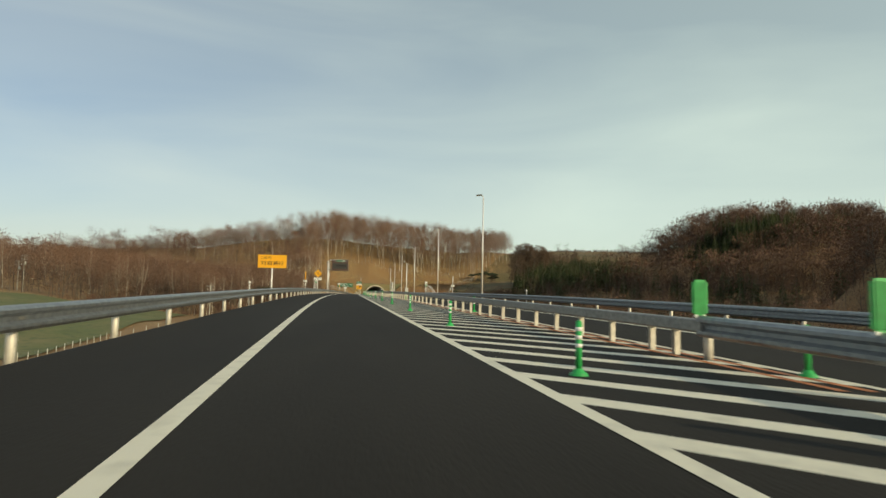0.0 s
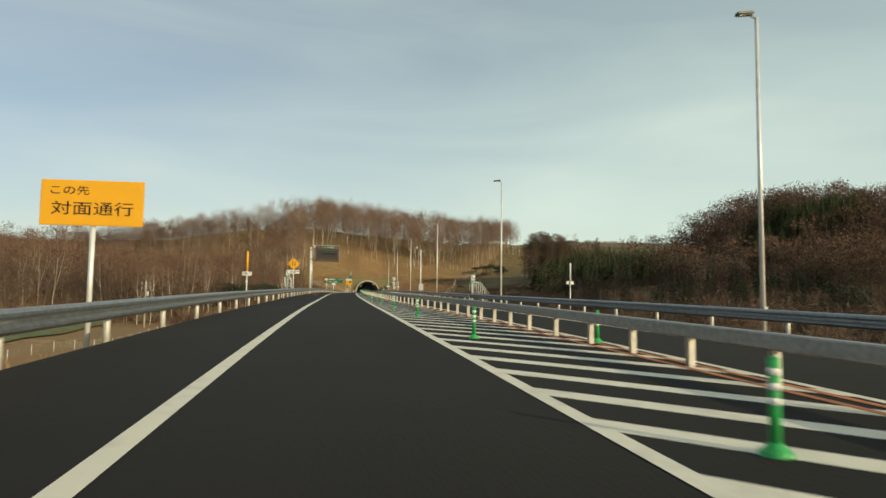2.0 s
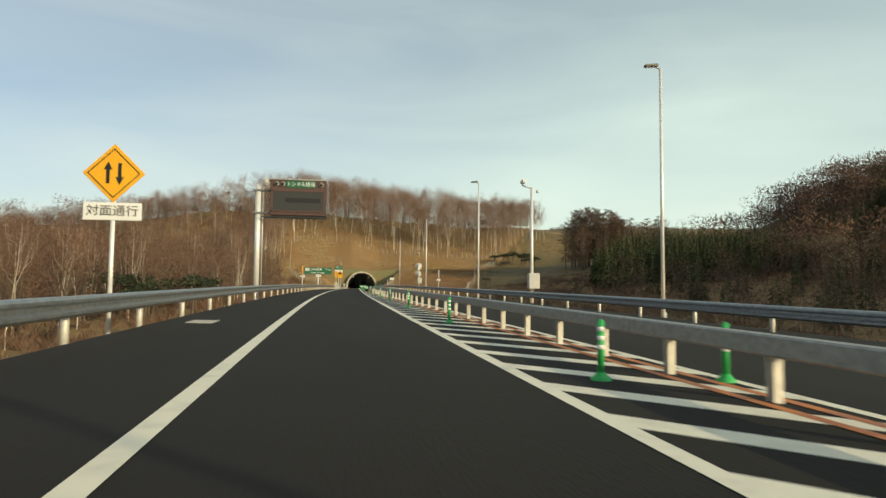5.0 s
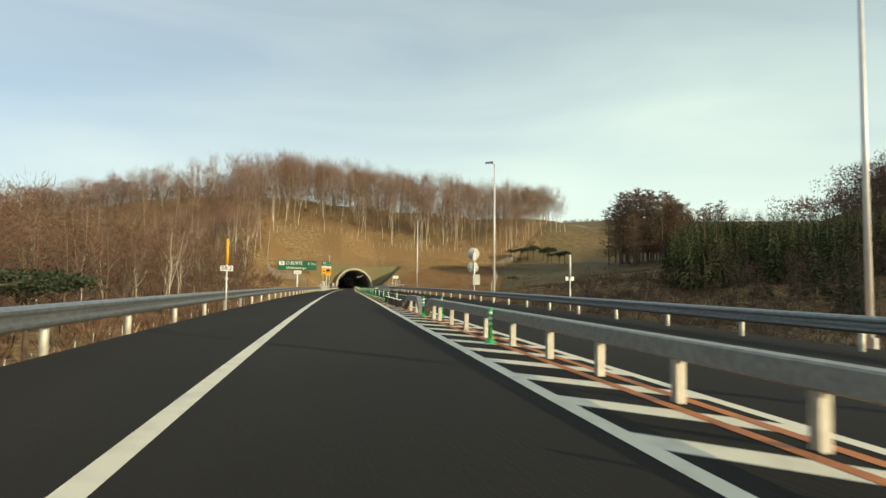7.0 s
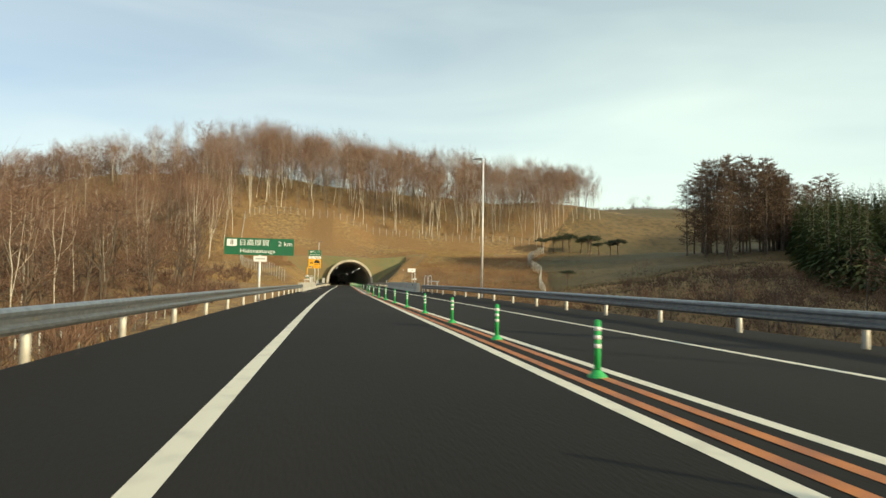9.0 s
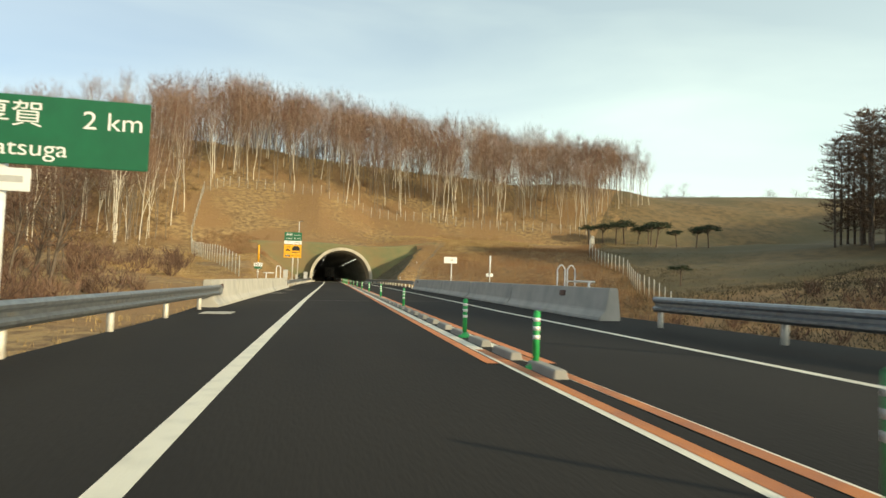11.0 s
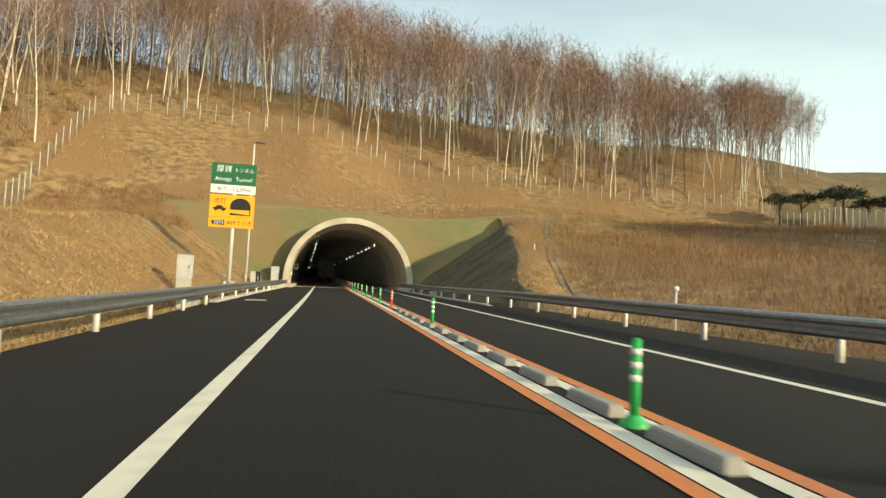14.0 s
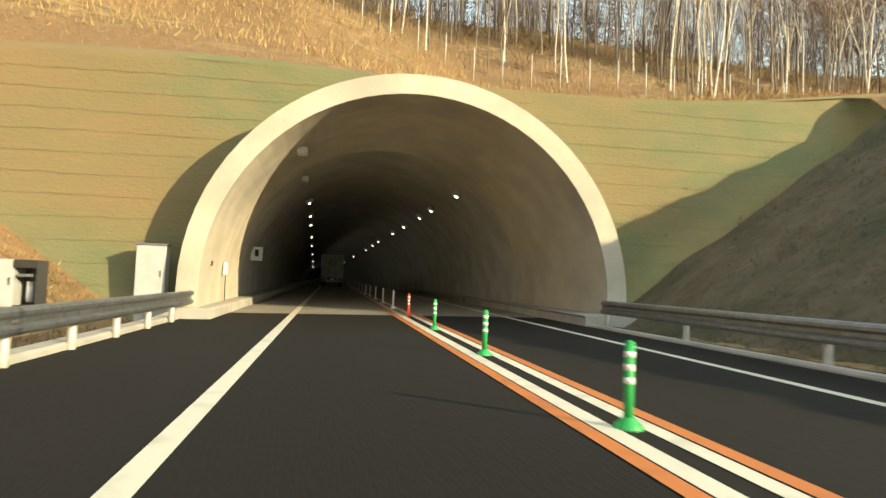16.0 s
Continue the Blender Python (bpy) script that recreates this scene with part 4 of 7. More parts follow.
# diamond sign with plate
t, g = pole_sign("two_way_sign", -10.55, 163.5, "yellow diamond sign with two arrows above a white plate")
zr = float(road_z(163.5))
c = zr + 3.9 - g
bm = bmesh.new()
box(bm, 0, -0.06, c, 1.14, 0.03, 1.14, Matrix.Rotation(radians(45), 3, "Y"), 0.01)
part("diamond", bm, SIGN_YELLOW, t)
for s in (-1, 1):
    r = 0.68
    for k, (xa, za, xb, zb) in enumerate(((-r, 0, 0, r), (0, r, r, 0), (r, 0, 0, -r), (0, -r, -r, 0))):
        if s < 0:
            q = 0.95
            flat_poly("border", [(xa, c + za), (xb, c + zb), (xb * q, c + zb * q), (xa * q, c + za * q)], -0.078, BLACK, t)
    up = -s
    x0 = 0.15 * s
    flat_poly("arrow", [(x0 - 0.045, c - 0.28 * up), (x0 + 0.045, c - 0.28 * up), (x0 + 0.045, c + 0.1 * up), (x0 + 0.11, c + 0.1 * up),
                        (x0, c + 0.32 * up), (x0 - 0.11, c + 0.1 * up), (x0 - 0.045, c + 0.1 * up)], -0.078, BLACK, t)
plate("plate", 0, -0.06, zr + 2.86 - g, 1.5, 0.48, SIGN_WHITE, t, "white plate with black writing")
lettering("対面通行", 0, -0.085, zr + 2.86 - g, 0.32, BLACK, t, 1.32)
rod("pole", (0, 0, 0), (0, 0, c), 0.06, MAST, t)


# emergency telephone platform: cabinet, deck, rails and steps
def phone_platform(x, y, top, away=False, label="emergency telephone cabinet on a railed steel platform with steps"):
    g = ground_at(x, y)
    t = thing("emergency_phone", spot(x, y, g), label, "telephone", "emergency telephones")
    H = top - g
    deck = H - 1.75

    def P(sx, sy, sz):
        """Stairs run to the right of the cabinet, or away behind it."""
        return (-sy + 0.1, sx, sz) if away else (sx, sy, sz)

    left, end = (-0.52, 1.75) if away else (-0.14, 1.62)
    sides, bars = ((-0.13, 0.43), 4) if away else ((-0.45, 0.65), 6)
    cab = part("cabinet", box(bmesh.new(), 0, -0.25, H - 0.42, 0.40, 0.36, 0.84, bevel=0.025), GREY_BOX, t, "grey telephone cabinet")
    panel = part("sign_panel", box(bmesh.new(), 0, -0.438, H - 0.27, 0.33, 0.02, 0.42, bevel=0.005), SIGN_WHITE, cab, "white panel with a black handset")
    bm = bmesh.new()
    for k in range(9):
        w = radians(150 + 19 * k)
        big = 1.7 if k in (0, 1, 7, 8) else 1.0
        box(bm, 0.15 * math.cos(w) + 0.06, -0.453, H - 0.22 + 0.15 * math.sin(w), 0.05 * big, 0.006, 0.06, Matrix.Rotation(-w, 3, "Y"))
    part("handset_symbol", bm, BLACK, cab)
    part("green_panel", box(bmesh.new(), 0, -0.438, H - 0.655, 0.33, 0.02, 0.32, bevel=0.005), PHONE_GREEN, cab, "green panel with white bars")
    bm = bmesh.new()
    for k in range(2):
        box(bm, 0, -0.45, H - 0.585 - k * 0.12, 0.25, 0.006, 0.05)
    part("bar", bm, SIGN_WHITE, cab)
    rod("cabinet_leg", (0, -0.25, 0), (0, -0.25, H - 0.82), 0.055, MAST, t)
    d0, d1 = P(left - 0.03, sides[0] - 0.05, deck), P(0.75, sides[1] + 0.05, deck)
    part("deck", box(bmesh.new(), (d0[0] + d1[0]) / 2, (d0[1] + d1[1]) / 2, deck, abs(d1[0] - d0[0]), abs(d1[1] - d0[1]), 0.07, bevel=0.01), GALV, t)
    for sx in (left + 0.03, 0.7):
        for sy in sides:
            rod("leg", P(sx, sy, 0), P(sx, sy, deck), 0.03, GALV, t)
    run, drop = end - 0.72, 1.3 * (end - 0.72) / 1.03
    for sy in sides:
        rail = rod("top_rail", P(left, sy, deck + 1.05), P(0.72, sy, deck + 1.05), 0.02, MAST, t)
        for k in range(bars):
            sx = left + (0.72 - left) * k / (bars - 1)
            rod("baluster", P(sx, sy, deck), P(sx, sy, deck + 1.05), 0.013, MAST, rail, seg=8)
        slope = rod("stair_rail", P(0.72, sy, deck + 1.05), P(end, sy, deck + 1.05 - drop), 0.02, MAST, t)
        rod("stringer", P(0.72, sy, deck), P(end, sy, max(-0.2, deck - drop)), 0.03, GALV, t)
        for k in range(1, 5):
            sx, dz = 0.72 + run * k / 4, drop * k / 4
            rod("baluster", P(sx, sy, deck - dz), P(sx, sy, deck + 1.05 - dz), 0.013, MAST, slope, seg=8)
    mid, wide = (sides[0] + sides[1]) / 2, sides[1] - sides[0]
    for k in range(1, 5):
        c = P(0.72 + run * k / 4.5, mid, deck - drop * k / 4.5)
        part("step", box(bmesh.new(), c[0], c[1], c[2], wide if away else 0.24, 0.24 if away else wide, 0.04), GALV, t)
    return t


PHONE_GREEN = material("bright_green_sign_face", (0.02, 0.22, 0.07), 0.4)
phone_platform(-9.55, 143.9, float(road_z(143.8)) + 2.65, True)
phone_platform(8.98, 136.9, float(road_z(136.9)) + 2.36)

# overhead information board on a bracket pole
VY = 199.1
zr = float(road_z(VY))
g = ground_at(-10.45, VY)
t = thing("information_board", spot(-10.45, VY, g), "brown overhead display board on a single galvanised bracket pole", "display board")
Z = lambda h: zr + h - g
rod("pole", (0, 0, 0), (0, 0, Z(7.85)), 0.19, MAST, t, seg=24)
rod("cable_duct", (0.24, 0, Z(0.2)), (0.24, 0, Z(7.2)), 0.035, GALV, t)
for h in (7.38, 5.78):
    rod("arm", (0.1, 0, Z(h)), (0.95, 0, Z(h)), 0.085, GALV, t)
    rod("arm_flange", (0.2, 0, Z(h)), (0.25, 0, Z(h)), 0.16, GALV, t)
    part("clamp", box(bmesh.new(), -0.05, 0, Z(h), 0.56, 0.5, 0.14, bevel=0.03), GALV, t)
X0, X1 = 0.84, 4.72
housing = part("cabinet", box(bmesh.new(), (X0 + X1) / 2, -0.1, Z(6.87), X1 - X0, 0.72, 2.5, bevel=0.03), BROWN_BOX, t, "brown steel display housing")
part("top_hood", box(bmesh.new(), (X0 + X1) / 2, -0.12, Z(8.15), X1 - X0 + 0.06, 0.86, 0.06, bevel=0.01), GREY_BOX, t)
part("display", box(bmesh.new(), 2.78, -0.475, Z(6.62), 3.5, 0.03, 1.32), LED_FACE, housing, "dark unlit display face")
part("display_slot", box(bmesh.new(), 3.1, -0.494, Z(6.68), 2.4, 0.01, 0.32), BLACK, housing)
for side_x in (X0 + 0.12, X1 - 0.12):
    part("bezel", box(bmesh.new(), side_x, -0.49, Z(6.62), 0.16, 0.06, 1.5, bevel=0.01), BROWN_BOX, housing)
for hz in (7.34, 5.9):
    part("bezel", box(bmesh.new(), (X0 + X1) / 2, -0.49, Z(hz), X1 - X0 - 0.1, 0.06, 0.1, bevel=0.01), BROWN_BOX, housing)
title = part("title_panel", box(bmesh.new(), 2.95, -0.49, Z(7.81), 2.05, 0.03, 0.47, bevel=0.008), SIGN_GREEN, t, "green title panel with white writing")
lettering("トンネル情報", 2.95, -0.51, Z(7.80), 0.36, SIGN_WHITE, title, 1.85)
for x in (1.3, 1.72, 4.36):
    lamp = rod("beacon", (x, -0.44, Z(7.82)), (x, -0.6, Z(7.82)), 0.15, GREY_BOX, t, "round grey lamp", seg=18)
    rod("beacon_lens", (x, -0.6, Z(7.82)), (x, -0.62, Z(7.82)), 0.12, LED_FACE, lamp, seg=18)
for k in range(5):
    rod("support_foot", (X0 + 0.1 + k * 0.93, -0.3, Z(5.62)), (X0 + 0.2 + k * 0.93, -0.3, Z(5.48)), 0.04, LED_FACE, t)
rod("loudspeaker", (0.42, -0.12, Z(7.98)), (0.62, -0.45, Z(7.98)), 0.1, GREY_BOX, t, "grey horn loudspeaker", r2=0.24, seg=18)
for k in range(3):
    rod("ladder_rung", (0.35, 0.25, Z(6.1 + 0.4 * k)), (0.84, 0.25, Z(6.1 + 0.4 * k)), 0.018, GALV, t)
for x in (0.4, 0.62):
    rod("ladder_rail", (x, 0.25, Z(5.8)), (x, 0.25, Z(7.2)), 0.02, GALV, t)
rod("antenna", (X1, -0.1, Z(7.0)), (X1 + 0.25, -0.1, Z(7.0)), 0.015, GALV, t)
rod("antenna_tip", (X1 + 0.22, -0.1, Z(6.92)), (X1 + 0.22, -0.1, Z(7.1)), 0.012, GALV, t)

# maintenance frame under and beside the board
for dy in (-0.42, 0.2):
    part("catwalk_beam", box(bmesh.new(), (0.3 + X1) / 2, dy, Z(5.5), X1 - 0.2, 0.07, 0.09), LED_FACE, t, "dark steel beam")
for k in range(6):
    bx = 0.75 + k * 0.77
    arm = part("catwalk_bracket", box(bmesh.new(), bx, -0.11, Z(5.44), 0.07, 0.75, 0.06), LED_FACE, t)
    part("bracket_foot", box(bmesh.new(), bx + 0.05, -0.46, Z(5.36), 0.06, 0.07, 0.22, Matrix.Rotation(radians(-28), 3, "Y")), LED_FACE, arm)
for dy in (-0.3, 0.16):
    side = rod("side_ladder_rail", (X1 + 0.1, dy, Z(5.5)), (X1 + 0.1, dy, Z(8.0)), 0.02, GALV, t)
    for k in range(4):
        rod("rung", (X1 + 0.02, dy, Z(5.75 + 0.6 * k)), (X1 + 0.18, dy, Z(5.55 + 0.6 * k)), 0.014, GALV, side, seg=6)
duct = rod("ladder_pole", (0.33, 0.05, Z(0.3)), (0.33, 0.05, Z(7.6)), 0.03, MAST, t)
for k in range(12):
    rod("ladder_rung", (0.2, 0.05, Z(0.9 + 0.55 * k)), (0.42, 0.05, Z(0.9 + 0.55 * k)), 0.012, GALV, duct, seg=6)
rod("flange_stub", (-0.3, 0, Z(5.78)), (-0.18, 0, Z(5.78)), 0.13, GALV, t)

# camera mast with cabinet
g = ground_at(8.2, 195.3)
zr = float(road_z(195.3))
t = thing("camera_mast", spot(8.2, 195.3, g), "galvanised mast with a traffic camera and a control cabinet", "camera mast")
rod("mast", (0, 0, 0), (0, 0, zr + 7.6 - g), 0.13, MAST, t, r2=0.09, seg=16)
rod("arm", (0, 0, zr + 7.5 - g), (-0.7, -0.1, zr + 7.7 - g), 0.045, GALV, t)
part("camera_housing", box(bmesh.new(), -0.68, -0.25, zr + 7.92 - g, 0.24, 0.6, 0.24, bevel=0.03), WHITE_STEEL, t, "white camera housing")
rod("camera_neck", (-0.68, -0.1, zr + 7.68 - g), (-0.68, -0.1, zr + 7.82 - g), 0.05, GALV, t)
part("control_cabinet", box(bmesh.new(), 0.05, -0.3, zr + 1.2 - g, 0.75, 0.42, 1.05, bevel=0.03), GREY_BOX, t, "grey control cabinet")
rod("dome", (0.35, -0.15, zr + 7.2 - g), (0.35, -0.15, zr + 7.4 - g), 0.09, GREY_BOX, t)

# two round signs seen from behind, with a box
g = ground_at(6.62, 263.8)
zr = float(road_z(263.8))
t = thing("round_signs", spot(6.62, 263.8, g), "two round road signs on a pole with a grey box", "road sign")
rod("pole", (0, 0, 0), (0, 0, zr + 4.0 - g), 0.055, MAST, t)
for xx, hz, r, yy in ((-0.06, 3.66, 0.49, 0.1), (-0.10, 2.55, 0.45, 0.1)):
    rod("disc", (xx, yy, zr + hz - g), (xx, yy + 0.03, zr + hz - g), r, SIGN_WHITE, t, "plain white back of a round sign", seg=32)
    rod("rim", (xx, yy - 0.02, zr + hz - g), (xx, yy, zr + hz - g), r - 0.03, GREY_BOX, t, seg=32)
    for dz in (-0.12, 0.12):
        part("clamp", box(bmesh.new(), -0.12, 0.05, zr + hz + dz - g, 0.44, 0.06, 0.06), GALV, t)
part("lamp_box", box(bmesh.new(), -0.02, -0.06, zr + 3.4 - g, 0.3, 0.22, 0.62, bevel=0.03), WHITE_STEEL, t, "white lamp box")
part("control_box", box(bmesh.new(), 0.12, -0.12, zr + 1.53 - g, 0.62, 0.32, 0.85, bevel=0.03), GREY_BOX, t, "grey control box")
bm = bmesh.new()
for k in range(4):
    a = math.pi / 2 * k
    box(bm, 0.12 * math.cos(a), 0.12 * math.sin(a), 0.1, 0.16, 0.02, 0.25, Matrix.Rotation(a, 3, "Z"))
part("stiffener", bm, GALV, t)

# green exit sign
g = ground_at(-10.35, 328.7)
zr = float(road_z(328.7))
t = thing("direction_sign", spot(-10.35, 328.7, g), "green expressway direction sign with white writing on one pole", "road sign")
rod("pole", (0, 0, 0), (0, 0, zr + 4.5 - g), 0.11, MAST, t, seg=16)
plate("board", -0.05, -0.14, zr + 3.98 - g, 6.0, 1.5, SIGN_GREEN, t, "", 0.05)
for k in range(2):
    part("bracket", box(bmesh.new(), -0.05, -0.08, zr + 3.6 + 0.8 * k - g, 5.2, 0.07, 0.09), GALV, t)
plate("number_panel", -2.42, -0.172, zr + 4.3 - g, 0.85, 0.62, SIGN_WHITE, t, "white exit number panel", 0.01, 0.004)
lettering("8", -2.42, -0.182, zr + 4.3 - g, 0.62, BLACK, t)
lettering("日高厚賀", -0.5, -0.172, zr + 4.28 - g, 0.6, SIGN_WHITE, t, 2.5)
lettering("Hidakaatsuga", -0.2, -0.172, zr + 3.58 - g, 0.5, SIGN_WHITE, t, 3.0)
lettering("2 km", 2.2, -0.172, zr + 4.25 - g, 0.56, SIGN_WHITE, t, 1.2)
plate("lower_plate", 0.05, -0.14, zr + 2.9 - g, 1.15, 0.5, SIGN_WHITE, t, "small white plate with grey bars", 0.03)
flat_poly("bar", [(-0.38, zr + 2.84 - g), (0.48, zr + 2.84 - g), (0.48, zr + 2.98 - g), (-0.38, zr + 2.98 - g)], -0.157, GREY_BOX, t)

# tunnel name sign: four boards on one pole
TY = 449.7
g = ground_at(-6.7, TY)
zr = float(road_z(TY))
t = thing("tunnel_sign", spot(-6.7, TY, g), "stack of green, white and yellow tunnel boards on a pole", "road sign")
Z = lambda h: zr + h - g
rod("pole", (0, 0, 0.2), (0, 0, Z(8.0)), 0.13, MAST, t, seg=18)
part("concrete_foot", box(bmesh.new(), 0, 0, 0.1, 0.7, 0.7, 0.5, bevel=0.04), CONCRETE, t)
bm = bmesh.new()
for k in range(4):
    a = math.pi / 2 * k + 0.3
    box(bm, 0.2 * math.cos(a), 0.2 * math.sin(a), 0.5, 0.24, 0.02, 0.36, Matrix.Rotation(a, 3, "Z"))
part("stiffener", bm, GALV, t)
for zc, hh, mat, lab in ((7.54, 1.42, SIGN_GREEN, "green tunnel name board"), (6.54, 0.56, SIGN_WHITE, "white tunnel length board"),
                         (5.42, 1.46, SIGN_YELLOW, "yellow headlamp notice"), (4.33, 0.66, SIGN_YELLOW, "yellow radio notice")):
    plate("board", -0.08, -0.18, Z(zc), 2.84, hh, mat, t, lab, 0.04)
for xx in (-1.0, -0.3, 0.3, 0.9):
    part("upright", box(bmesh.new(), xx, -0.13, Z(6.1), 0.06, 0.05, 4.0), GALV, t)
lettering("厚賀", -0.7, -0.205, Z(7.83), 0.5, SIGN_WHITE, t, 0.95)
lettering("トンネル", 0.55, -0.205, Z(7.8), 0.33, SIGN_WHITE, t, 1.12)
lettering("Atsuga  Tunnel", -0.08, -0.205, Z(7.2), 0.36, SIGN_WHITE, t, 2.35)
lettering("長さ", -0.78, -0.205, Z(6.54), 0.3, BLACK, t, 0.6)
lettering("1239m", 0.45, -0.205, Z(6.52), 0.34, BLACK, t, 1.1)
lettering("点灯", -0.85, -0.205, Z(5.72), 0.4, BLACK, t, 0.76)
arch_pts = [(0.0 + 0.65 * -math.cos(math.pi * k / 18) + 0.45, Z(5.42) + 0.55 * math.sin(math.pi * k / 18)) for k in range(19)]
flat_poly("tunnel_symbol", [(-0.2, Z(5.2))] + arch_pts + [(1.1, Z(5.2))], -0.202, BLACK, t)
flat_poly("road_wedge", [(-0.2, Z(4.98)), (1.1, Z(4.88)), (1.1, Z(4.84)), (-0.2, Z(4.84))], -0.202, BLACK, t)
flat_poly("wall_bar", [(1.03, Z(5.2)), (1.1, Z(5.2)), (1.1, Z(4.86)), (1.03, Z(4.86))], -0.202, BLACK, t)
flat_poly("car_symbol", [(-1.25, Z(5.16)), (-0.45, Z(5.16)), (-0.45, Z(5.29)), (-0.62, Z(5.31)), (-0.72, Z(5.44)), (-1.0, Z(5.44)), (-1.1, Z(5.32)), (-1.25, Z(5.3))], -0.202, BLACK, t)
for xx in (-1.08, -0.62):
    rod("car_wheel_symbol", (xx, -0.2, Z(5.15)), (xx, -0.207, Z(5.15)), 0.09, BLACK, t, seg=16)
flat_poly("radio_symbol", [(-1.3, Z(4.2)), (-0.5, Z(4.14)), (-0.5, Z(4.5)), (-1.3, Z(4.44))], -0.202, BLACK, t)
for k in range(6):
    flat_poly("wave_bar", [(-1.12 + 0.1 * k, Z(4.2)), (-1.09 + 0.1 * k, Z(4.2)), (-1.09 + 0.1 * k, Z(4.45)), (-1.12 + 0.1 * k, Z(4.45))], -0.207, SIGN_WHITE, t)
lettering("AM", -0.1, -0.205, Z(4.32), 0.36, BLACK, t, 0.55)
lettering("ラジオ", 0.72, -0.205, Z(4.31), 0.33, BLACK, t, 0.95)

# white arrow sign on the far side
g = ground_at(9.75, 389.3)
zr = float(road_z(389.3))
t = thing("arrow_sign", spot(9.75, 389.3, g), "small white sign on a thin pole beyond the barrier", "road sign")
rod("pole", (0, 0, 0), (0, 0, zr + 3.3 - g), 0.045, MAST, t)
plate("board", -0.12, -0.06, zr + 3.05 - g, 1.3, 0.62, SIGN_WHITE, t, "", 0.03)
flat_poly("mark", [(0.02, zr + 2.92 - g), (0.2, zr + 3.05 - g), (0.02, zr + 3.18 - g)], -0.078, GREY_BOX, t)
flat_poly("mark", [(-0.12, zr + 2.98 - g), (0.02, zr + 2.98 - g), (0.02, zr + 3.12 - g), (-0.12, zr + 3.12 - g)], -0.078, GREY_BOX, t)


# cabinets by the road
def delineator(u, y, h=1.0):
    p = at(u, y)
    g = ground_at(p.x, y)
    t = thing("delineator", (p.x, p.y, g), "thin white delineator post with a round reflector behind the guard rail", "delineator", "delineators")
    rod("post", (0, 0, -0.1), (0, 0, p.z + h - g), 0.026, WHITE_STEEL, t)
    disc = rod("reflector", (0, -0.03, p.z + h + 0.04 - g), (0, 0.03, p.z + h + 0.04 - g), 0.062, WHITE_STEEL, t, "round white reflector housing", seg=16)
    rod("lens", (0, -0.034, p.z + h + 0.04 - g), (0, -0.03, p.z + h + 0.04 - g), 0.048, REFLECT, disc, "white reflective lens", seg=16)


for u, y in ((-4.35, 41.5), (13.7, 60.5), (8.55, 413.0)):
    delineator(u, y)
# broken pale stones lying on the bank
rng_stone = random.Random(5)
STONE = material("pale_broken_stone", (0.62, 0.58, 0.50), 0.9, second=(0.45, 0.42, 0.36), scale=6, bump=0.4, bump_scale=20)
for k in range(16):
    x, y = rng_stone.gauss(-7.5, 0.35), rng_stone.gauss(458.2, 0.6)
    t = thing("stone", spot(x, y, ground_at(x, y)), "pale broken stone lying on the earth bank", "stone", "stones on the bank")
    r = rng_stone.uniform(0.04, 0.1)
    bm = bmesh.new()
    bmesh.ops.create_icosphere(bm, subdivisions=1, radius=r)
    for v in bm.verts:
        v.co *= rng_stone.uniform(0.7, 1.15)
        v.co.z = v.co.z * 0.65 + r * 0.35
    part("rock", bm, STONE, t)

# survey peg on the ridge
t = thing("survey_peg", spot(14.2, 450.9, ground_at(14.2, 450.9)), "short white painted peg in the grass", "peg")
part("stake", box(bmesh.new(), 0, 0, 0.22, 0.07, 0.07, 0.5, bevel=0.008), WHITE_STEEL, t)
part("tip", box(bmesh.new(), 0, 0, 0.485, 0.072, 0.072, 0.05, bevel=0.008), RED_PLASTIC, t, "red painted top")


def cabinet(x, y, w, d, z0, z1, label):
    g = min(ground_at(x, y), z0)
    t = thing("cabinet", spot(x, y, g), label, "cabinet")
    part("plinth", box(bmesh.new(), 0, 0, (z0 - g) / 2, w * 0.9, d * 0.9, max(0.1, z0 - g) + 0.05), CONCRETE, t)
    body = part("body", box(bmesh.new(), 0, 0, (z0 + z1) / 2 - g, w, d, z1 - z0, bevel=0.02), GREY_BOX, t)
    part("roof", box(bmesh.new(), 0, 0, z1 - g + 0.02, w + 0.06, d + 0.06, 0.05, bevel=0.012), GALV, t)
    part("door_handle", box(bmesh.new(), w * 0.35, -d / 2 - 0.015, (z0 + z1) / 2 - g, 0.03, 0.03, 0.16), GALV, body)
    return t


cabinet(-7.33, 434.1, 0.68, 0.5, float(road_z(434)) + 0.72, float(road_z(434)) + 1.85, "grey steel control cabinet behind the guard rail")
# concrete headwall of a culvert beside the pavement
hw = at(-4.98, 425.4)
t = thing("culvert_headwall", (hw.x, hw.y, hw.z - 0.3), "pale concrete culvert headwall beside the guard rail", "headwall")
part("wall", box(bmesh.new(), 0, 0, 0.38, 0.3, 3.4, 0.76, bevel=0.02), CONCRETE, t)
part("cap", box(bmesh.new(), 0, 0, 0.78, 0.38, 3.5, 0.09, bevel=0.015), CONCRETE, t)
